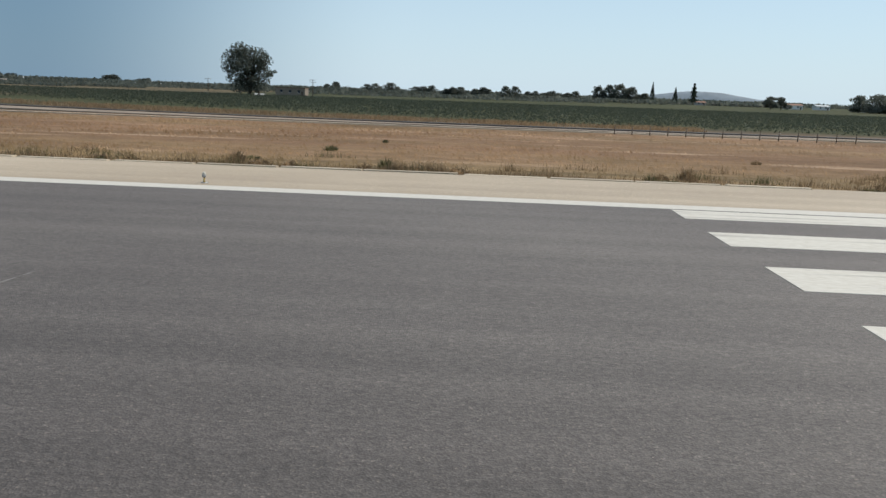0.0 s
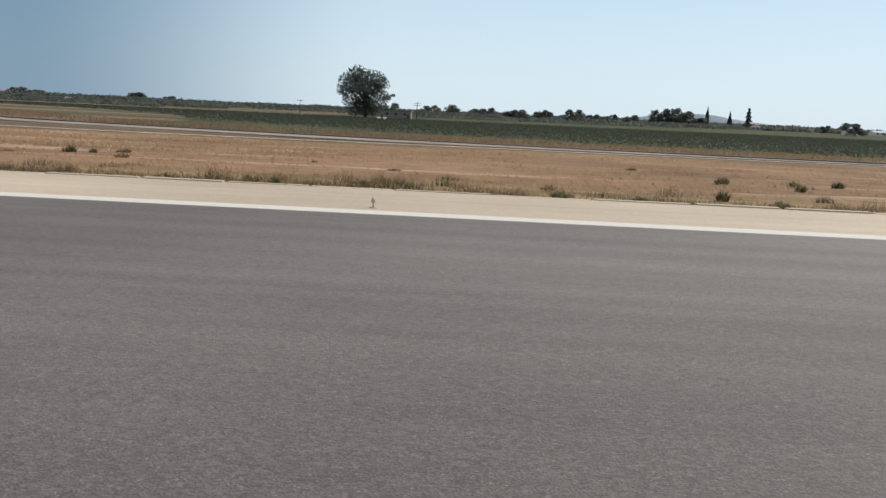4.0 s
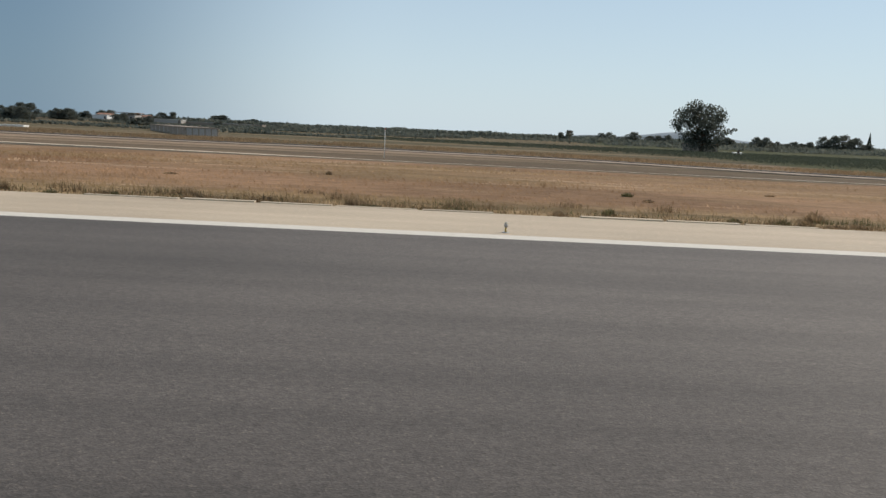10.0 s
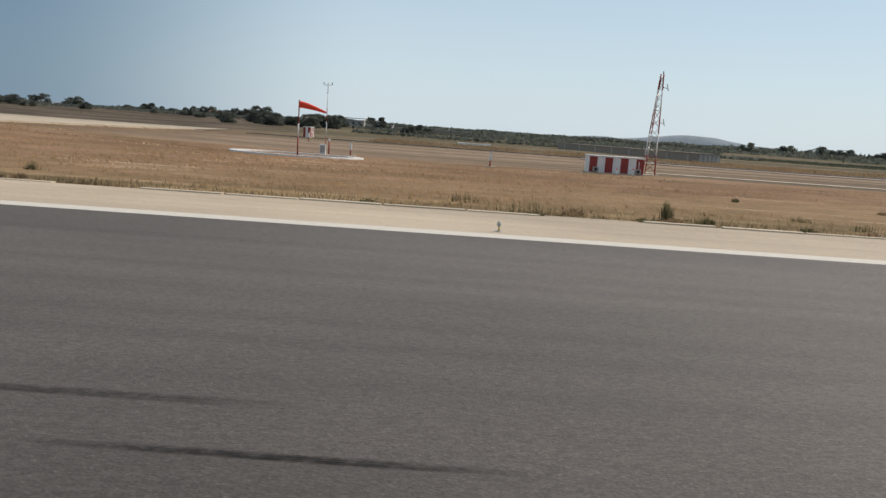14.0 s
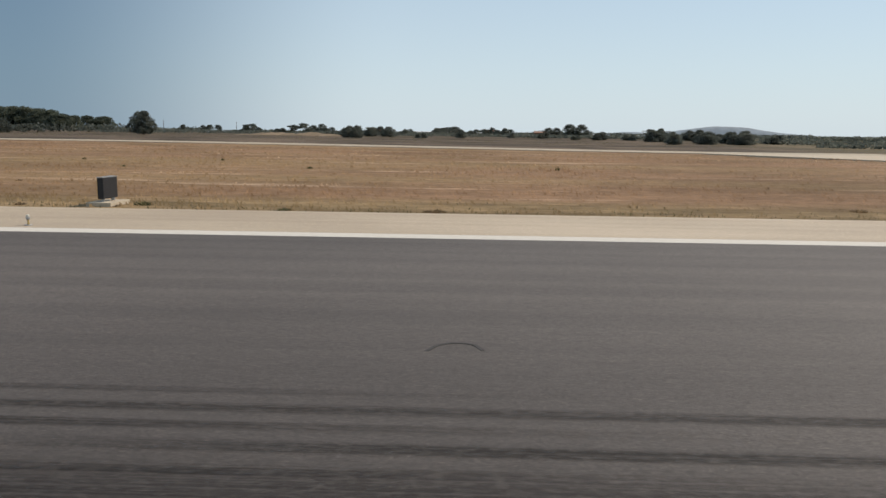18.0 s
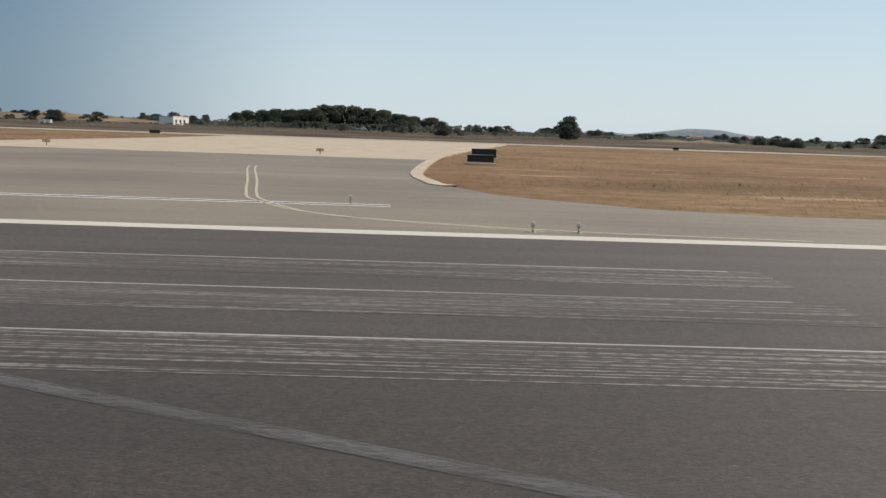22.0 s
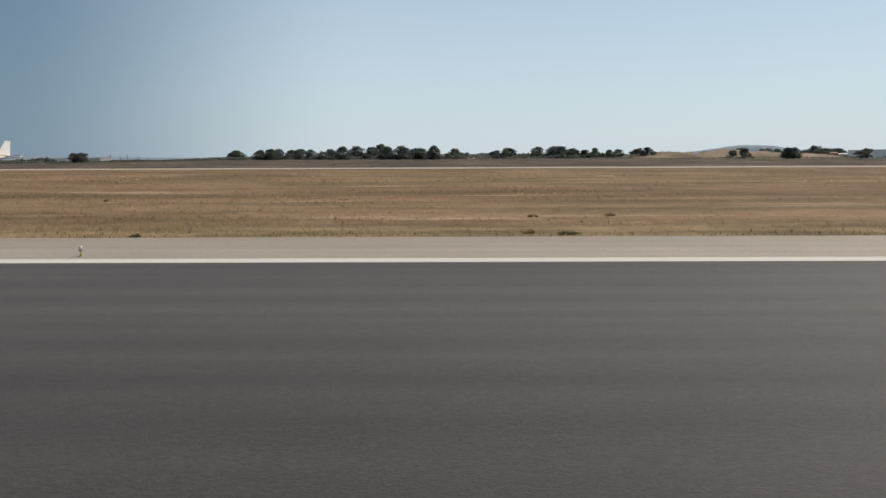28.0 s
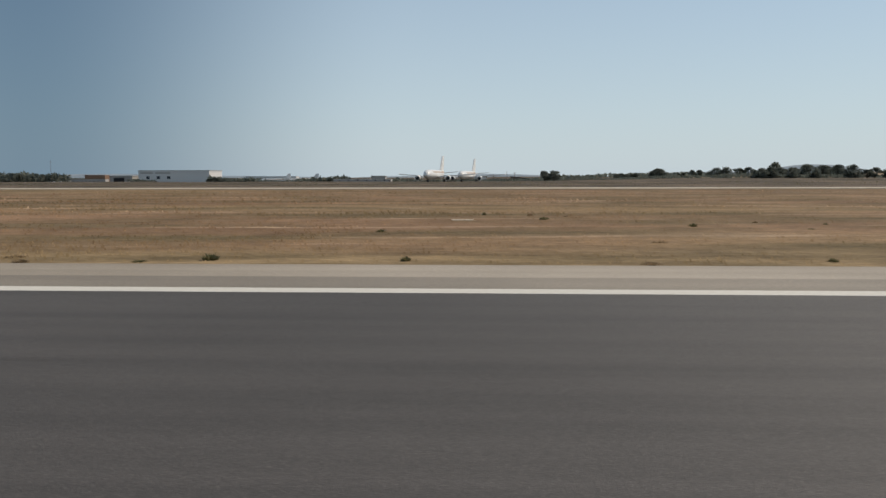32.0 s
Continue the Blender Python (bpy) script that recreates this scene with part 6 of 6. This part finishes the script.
def airliner(x, y, turn):
    """A parked twin-engined airliner, nose along -x before it is turned."""
    root = empty("airliner", (x, y, lie(x, y) - 0.05), turn)
    root.scale = (0.94, 0.94, 0.9)
    body_z, r = 2.25, 1.42
    xs = (-14.2, -14.0, -13.4, -12.4, -11, 6, 9.5, 12.5, 14.6)
    rs = (0.08, 0.4, 0.8, 1.12, r, r, 1.0, 0.55, 0.14)
    zs = (-0.25, -0.22, -0.15, -0.05, 0, 0, 0.2, 0.5, 0.72)
    part("fuselage", tube([(a, 0, body_z + c) for a, c in zip(xs, zs)], rs, 20), M["hull"], root)
    bm = tube([(a, 0, body_z + c + 0.05) for a, c in zip((-11.5, -9, 6, 9.5, 12.4), (0.05, 0.05, 0.05, 0.25, 0.52))], (0.9, r - 0.01, r - 0.01, 1.0, 0.55), 20)
    low = [f for f in bm.faces if f.calc_center_median().z < body_z + 0.5 or f.calc_center_median().z > body_z + 1.05]
    bmesh.ops.delete(bm, geom=low, context="FACES")
    link("livery_band", bm, M["livery"], root, "red and gold band along the upper hull")
    part("windscreen", box(-13.75, -13.2, -0.45, 0.45, body_z + 0.2, body_z + 0.48, 0.08), M["glass"], root)

    def fin(name, pts, t, parent, m="hull"):
        bm = bmesh.new()
        pts = [Vector(p) for p in pts]
        nrm = (pts[1] - pts[0]).cross(pts[2] - pts[0]).normalized() * t
        a, b = [bm.verts.new(p + nrm) for p in pts], [bm.verts.new(p - nrm) for p in pts]
        bm.faces.new(a), bm.faces.new(b[::-1])
        for i in range(len(pts)):
            j = (i + 1) % len(pts)
            bm.faces.new((a[i], b[i], b[j], a[j]))
        bmesh.ops.recalc_face_normals(bm, faces=bm.faces)
        return part(name, bm, M[m], parent)

    fin("tail_fin", ((7.6, 0, 3.2), (11.8, 0, 8.3), (14.2, 0, 8.3), (13.6, 0, 2.9)), 0.16, root)
    for s in (-1, 1):
        wing = fin("wing", ((-4.6, s * 1.0, 1.55), (3.6, s * 11.9, 2.4), (5.0, s * 12.0, 2.42), (2.4, s * 4.6, 1.8), (2.4, s * 1.0, 1.55)), 0.13, root, "cladding")
        fin("winglet", ((3.8, s * 11.9, 2.4), (4.5, s * 12.05, 2.9), (5.0, s * 12.05, 2.9), (5.0, s * 11.9, 2.4)), 0.05, wing)
        fin("tailplane", ((10.4, s * 0.4, 2.75), (13.2, s * 4.9, 3.2), (14.3, s * 4.9, 3.2), (13.0, s * 0.4, 2.75)), 0.08, root, "cladding")
        for v, u in ((4.5, -3.2),):
            eng = part("engine", tube([(u - 1.4, s * v, 1.15), (u - 1.3, s * v, 1.15), (u, s * v, 1.15), (u + 1.3, s * v, 1.2), (u + 1.9, s * v, 1.22)], (0.66, 0.78, 0.8, 0.55, 0.25), 16), M["hull"], root)
            part("intake", tube([(u - 1.42, s * v, 1.15), (u - 1.41, s * v, 1.15)], 0.6, 16), M["black"], eng)
            part("pylon", box(u - 0.5, u + 1.6, s * v - 0.07, s * v + 0.07, 1.6, 2.05), M["cladding"], eng)
        gear = part("main_gear", tube([(1.3, s * 2.5, 0.5), (1.3, s * 2.3, 1.6)], 0.12, 8), M["steel"], root)
        for u in (0.9, 1.7):
            part("wheel", tube([(u, s * 2.5 - 0.3, 0.38), (u, s * 2.5 + 0.3, 0.38)], 0.36, 14), M["black"], gear)
    nose = part("nose_gear", tube([(-11.2, 0, 0.4), (-11.2, 0, 1.2)], 0.09, 8), M["steel"], root)
    part("wheel", tube([(-11.2, -0.22, 0.3), (-11.2, 0.22, 0.3)], 0.28, 14), M["black"], nose)
    return tagged(root, "white twin-engined airliner with a faded gold band, parked", "aircraft", "parked airliners")


airliner(-729.2, 206.2, 83)
airliner(-720.5, 232.7, 81)
airliner(-888.8, 610, 0)
airliner(-866, 614, 2)

# ---- weeds, grass ----


def tuft(name, seed, leaf, n, spread, dry=0.0):
    rng = np.random.default_rng(seed)
    a, r = rng.uniform(0, 6.283, n), spread * rng.uniform(0, 1, n) ** 0.7
    lean = rng.uniform(0.02, 0.5, n)
    verts, faces = [], []
    for i in range(n):
        bx, by = r[i] * math.cos(a[i]) * 0.5, r[i] * math.sin(a[i]) * 0.5
        h = rng.uniform(0.4, 1.0) * (1 - 0.5 * r[i] / spread)
        tx, ty = bx + lean[i] * h * math.cos(a[i]), by + lean[i] * h * math.sin(a[i])
        w = rng.uniform(0.012, 0.035)
        px, py = -math.sin(a[i]) * w, math.cos(a[i]) * w
        k = len(verts)
        verts += [(bx - px, by - py, 0), (bx + px, by + py, 0), ((bx + tx) / 2 + px * 1.3, (by + ty) / 2 + py * 1.3, h * 0.62), ((bx + tx) / 2 - px * 1.3, (by + ty) / 2 - py * 1.3, h * 0.62), (tx, ty, h)]
        faces += [(k, k + 1, k + 2, k + 3), (k + 3, k + 2, k + 4)]
    return from_arrays(name, verts, faces, M[leaf])


weeds = [tuft("weed", 200 + k, "weed", 170, 0.9) for k in range(4)]
straws = [tuft("dry_weed", 230 + k, "straw", 150, 0.9) for k in range(3)]
KNOWN = ((-68.1, 14.3), (-63.5, 14.1), (-53.6, 14.3), (-20.1, 21.0), (-17.9, 21.5), (-16.5, 21.8), (-18.6, 19.4), (-22.0, 15.2), (-11.8, 15.0), (-3.5, 19.9), (-4.5, 15.1), (-1.3, 14.5), (4.7, 15.0), (-47.1, 20.3), (-55.9, 23.1), (-53.8, 24.0), (-39.4, 22.1),
         (-46.6, 15.0), (-43.8, 14.8), (-52.1, 15.0), (-89.3, 14.6), (-88.3, 14.7), (-86.0, 14.5), (-92.2, 15.0), (-96.8, 15.4), (-123.2, 14.8), (-120.9, 14.6), (-129.8, 14.7), (-161.3, 15.4), (-165.8, 15.6), (-151.2, 14.3))
KNOWN_LATE = ((-511.6, 14.6), (-514.0, 14.6), (-351.6, 17.4), (-356.0, 14.0), (-713.8, 29.4), (-721.8, 14.6), (-591.1, 27.1), (-619.1, 14.1), (-625.7, 14.2), (-418.4, 15.6), (-416.8, 16.8), (-415.6, 17.6), (-422.2, 13.8), (-420.0, 22.4), (-417.0, 24.2), (-424.0, 16.0))
rng = random.Random(17)


def plant(x, y, models, w, h, label):
    ob = copy_thing(rng.choice(models), pose(x, y, lie(x, y) - 0.06, 0, 0, rng.uniform(0, 360)))
    ob.scale = (w, w, h)
    tagged(ob, label, "weed", "weeds along the grass edge")


for k, (x, y) in enumerate(KNOWN):
    dry = k % 2 == 0 and y < 16
    plant(x, y, straws if dry else weeds, rng.uniform(0.3, 0.46), rng.uniform(0.38, 0.52) if k < 3 else rng.uniform(0.2, 0.34), "tall dry straw clump by the paving" if dry else "grey-green weed clump in dry grass")
plant(-174.6, 14.9, weeds, 0.3, 0.52, "tall grey-green weed beside the paving")
for x, y in KNOWN_LATE:
    plant(x, y, weeds, rng.uniform(0.3, 0.42), rng.uniform(0.14, 0.24), "low dull-green weed clump in dry grass")
for x0, x1, n, top in ((-203, 12, 190, 0.22), (-366, -255, 36, 0.14), (-612, -426, 76, 0.13), (-735, -612, 44, 0.14)):
    for k in range(n):
        x, y = rng.uniform(x0, x1), 13.95 + abs(rng.gauss(0, 0.35))
        if rng.random() < 0.22:
            y += rng.uniform(1, 14)
        dry = rng.random() < (0.5 if x > -203 else 0.35)
        plant(x, y, straws if dry else weeds, rng.uniform(0.2, 0.5), rng.uniform(0.35, 1.0) * top, "small dry straw clump by the paving" if dry else "small green weed by the paving")
for x0, x1, y0, y1, n in ((-640, -610, 27.5, 32, 26), (-720, -645, 24, 34, 28), (-520, -430, 18, 30, 12), (-360, -258, 20, 40, 16)):
    for k in range(n):
        plant(rng.uniform(x0, x1), rng.uniform(y0, y1), weeds if rng.random() < 0.75 else straws, rng.uniform(0.16, 0.34), rng.uniform(0.09, 0.2), "small brown-green weed in dead grass")
for k in range(30):
    y = rng.uniform(19, 36)
    plant(-243.4 - rng.uniform(0.3, 2.6) - max(0, 21 - y) * 0.8, y, straws if rng.random() < 0.8 else weeds, rng.uniform(0.3, 0.6), rng.uniform(0.12, 0.32), "bushy dry grass beside the taxiway")
for o in weeds + straws:
    bpy.data.objects.remove(o)


def dry_grass(name, spans, seed, label, leaf="straw"):
    """Blades of dead grass, thinning out away from the paving; spans of (x0, x1, blades, height)."""
    rng = np.random.default_rng(seed)
    vs = []
    for x0, x1, n, tall in spans:
        x = rng.uniform(x0, x1, n)
        y = 13.9 + rng.exponential(0.4, n)
        clump = np.sin(x * 1.7 + np.sin(y * 0.9) * 2) * np.sin(y * 1.3 + x * 0.31)
        keep = (clump > rng.uniform(-1.2, 0.9, n)) & (y < 17)
        x, y = x[keep], y[keep]
        m = len(x)
        z = np.array([lie(a, b) for a, b in zip(x, y)]) - 0.07
        h = tall * rng.uniform(0.35, 1.0, m) * (1 + 0.03 * (y - 14))
        w = 0.005 + rng.uniform(0, 0.006, m)
        a = rng.uniform(0, 6.283, m)
        lx, ly = rng.normal(0, 0.35, m) * h, rng.normal(0, 0.35, m) * h
        p0 = np.stack([x - w * np.cos(a), y - w * np.sin(a), z], 1)
        p1 = np.stack([x + w * np.cos(a), y + w * np.sin(a), z], 1)
        p2 = np.stack([x + lx, y + ly, z + h + 0.05], 1)
        vs.append(np.stack([p0, p1, p2], 1).reshape(-1, 3))
    v = np.concatenate(vs)
    return tagged(from_arrays(name, v.tolist(), np.arange(len(v)).reshape(-1, 3).tolist(), M[leaf]), label, "grass", kind="stuff")


dry_grass("dry_grass", ((-110, 20, 36000, 0.085), (-208, -110, 26000, 0.045)), 1, "tall dead straw-coloured grass along the shoulder")
dry_grass("green_grass", ((-208, -60, 13000, 0.11), (-366, -256, 6000, 0.05), (-700, -430, 16000, 0.06)), 2, "low dull-green grass along the shoulder", "weed")


def rim_clumps(name, x0, x1, count, seed, leaf, label):
    """Fuzzy upright clumps of thin dead stalks crowding along the rim of the paving."""
    rng = np.random.default_rng(seed)
    cx, cy = rng.uniform(x0, x1, count), 13.85 + np.abs(rng.normal(0, 0.7, count)) + (rng.uniform(0, 1, count) < 0.2) * rng.uniform(0, 3, count)
    tall, wide = rng.uniform(0.1, 0.26, count) + (rng.uniform(0, 1, count) < 0.12) * 0.14, rng.uniform(0.08, 0.34, count)
    per = 110
    x, y = (np.repeat(cx, per) + rng.normal(0, 1, count * per) * np.repeat(wide, per), np.repeat(cy, per) + np.abs(rng.normal(0, 0.6, count * per)) * np.repeat(wide, per))
    far = np.clip(np.abs(x - np.repeat(cx, per)) / np.repeat(wide, per), 0, 2)
    h = np.repeat(tall, per) * rng.uniform(0.4, 1.0, count * per) * (1 - 0.3 * far)
    z = np.array([lie(a, b) for a, b in zip(x, y)]) - 0.06
    a, w = rng.uniform(0, 6.283, count * per), rng.uniform(0.003, 0.008, count * per)
    lx, ly = rng.normal(0, 0.22, count * per) * h, rng.normal(0, 0.22, count * per) * h
    v = np.stack([np.stack([x - w * np.cos(a), y - w * np.sin(a), z], 1), np.stack([x + w * np.cos(a), y + w * np.sin(a), z], 1), np.stack([x + lx, y + ly, z + h + 0.05], 1)], 1).reshape(-1, 3)
    return tagged(from_arrays(name, v.tolist(), np.arange(len(v)).reshape(-1, 3).tolist(), M[leaf]), label, "grass", kind="stuff")


rim_clumps("dry_grass", -115, 12, 170, 31, "straw", "fuzzy brown grass clumps along the kerb slabs")
rim_clumps("green_grass", -203, 12, 80, 32, "weed", "fuzzy grey-green weeds along the kerb slabs")


def inside(x, y, outline):
    """Which of the points lie inside an outline."""
    hit = np.zeros(len(x), bool)
    for (x0, y0), (x1, y1) in zip(outline, outline[1:] + outline[:1]):
        if y0 != y1:
            hit ^= ((y0 > y) != (y1 > y)) & (x < (x1 - x0) * (y - y0) / (y1 - y0) + x0)
    return hit


def meadow(name, x0, x1, far, count, seed, label):
    """Blades of dead grass bent over by the wind, closest by the paving, in taller and thinner patches."""
    rng = np.random.default_rng(seed)
    near = 14.0
    x = rng.uniform(x0, x1, count)
    y = 1 / (1 / near - rng.uniform(0, 1, count) * (1 / near - 1 / far))
    patch = np.array([noise.noise((a * 0.11, b * 0.16, seed)) + 0.6 * noise.noise((a * 0.45, b * 0.5, seed + 4)) for a, b in zip(x, y)])
    keep = patch > rng.uniform(-0.9, 0.5, count)
    for outline in (NEAR_A, FAR_A, NEAR_B, FAR_B):
        keep &= ~inside(x, y, outline)
    ring = np.hypot(x + 188.6, y - 46)
    keep &= (ring > 4.9) | (ring < 3.3)
    x, y, patch = x[keep], y[keep], patch[keep]
    m = len(x)
    z = np.array([lie(a, b) for a, b in zip(x, y)]) - 0.07
    h = (0.06 + 0.04 * patch) * rng.uniform(0.5, 1.15, m) * np.clip(0.7 + 0.015 * y, 0.9, 1.6) + 0.02
    w = rng.uniform(0.012, 0.04, m) * np.clip(y / 22, 0.7, 2.5)
    lean = rng.normal(2.2, 0.35, m)
    lx, ly = 0.9 * h * np.cos(lean), 0.9 * h * np.sin(lean)
    ux, uy = w * np.sin(lean), -w * np.cos(lean)
    v = np.stack([np.stack([x - ux, y - uy, z], 1), np.stack([x + ux, y + uy, z], 1), np.stack([x + lx + 0.6 * ux, y + ly + 0.6 * uy, z + h], 1), np.stack([x + lx - 0.6 * ux, y + ly - 0.6 * uy, z + h], 1)], 1).reshape(-1, 3)
    return tagged(from_arrays(name, v.tolist(), np.arange(len(v)).reshape(-1, 4).tolist(), M["dead_grass"]), label, "grass", kind="stuff")


meadow("dry_grass", -207, 40, 48, 90000, 21, "brown dead grass standing on the open field")
meadow("dry_grass", -760, -207, 94, 200000, 22, "brown dead grass standing between runway and taxiway")


def fence_post(x, y):
    root = empty("fence_post", (x, y, lie(x, y) - 0.05))
    part("post", tube([(0, 0, 0), (0, 0, 0.62)], [0.035, 0.03], 6), M["bark"], root)
    part("wire_clip", tube([(-0.05, -0.03, 0.5), (0.05, -0.03, 0.5)], 0.012, 5), M["steel"], root)
    return tagged(root, "thin weathered wooden fence post in dry grass", "post", "posts of the field fence")


for k in range(14):
    fence_post(9.5 + 1.15 * k, 50.9 - 0.16 * k)


def field_fringe():
    """Tall dead grass between the lane and the fields."""
    rng = np.random.default_rng(9)
    n = 60000
    x = rng.uniform(-190, 20, n)
    y = np.interp(x, [p[0] for p in LANE], [p[1] for p in LANE]) + 1.6 + rng.uniform(0, 1, n) * np.interp(x, (-110, -60, 20), (16, 9, 4))
    keep = np.sin(x * 0.35 + np.sin(x * 0.11) * 2) + np.sin(y * 1.1 + x * 0.07) > rng.uniform(-2, 1.2, n)
    x, y = x[keep], y[keep]
    m = len(x)
    z = np.array([lie(a, b) for a, b in zip(x, y)]) - 0.06
    h, a = 0.42 * rng.uniform(0.3, 1.0, m), rng.uniform(0, 6.283, m)
    w = rng.uniform(0.02, 0.06, m)
    lx, ly = rng.normal(0, 0.12, m), rng.normal(0, 0.12, m)
    v = np.stack([np.stack([x - w * np.cos(a), y - w * np.sin(a), z], 1), np.stack([x + w * np.cos(a), y + w * np.sin(a), z], 1), np.stack([x + lx, y + ly, z + h], 1)], 1).reshape(-1, 3)
    return tagged(from_arrays("dry_grass", v.tolist(), np.arange(len(v)).reshape(-1, 3).tolist(), M["straw"]), "tall dead grass beside the tarred lane", "grass", kind="stuff")


field_fringe()
# loose orange sand at the rim of the shoulder
for x0, x1 in ((-481, -457), (-530, -500)):
    pts = [(x0 + (x1 - x0) * k / 20, 13.5 + (0.15 + 0.5 * math.sin(math.pi * k / 20) * (0.6 + 0.4 * math.sin(k * 1.9)))) for k in range(21)]
    outline = [(x, 13.5) for x in (x0, x1)] + [p for p in pts[::-1]]
    tagged(link("sand_patch", slab(outline, -0.1, 0.012), M["sand"]), "loose orange sand along the shoulder rim", "sand", kind="structure")
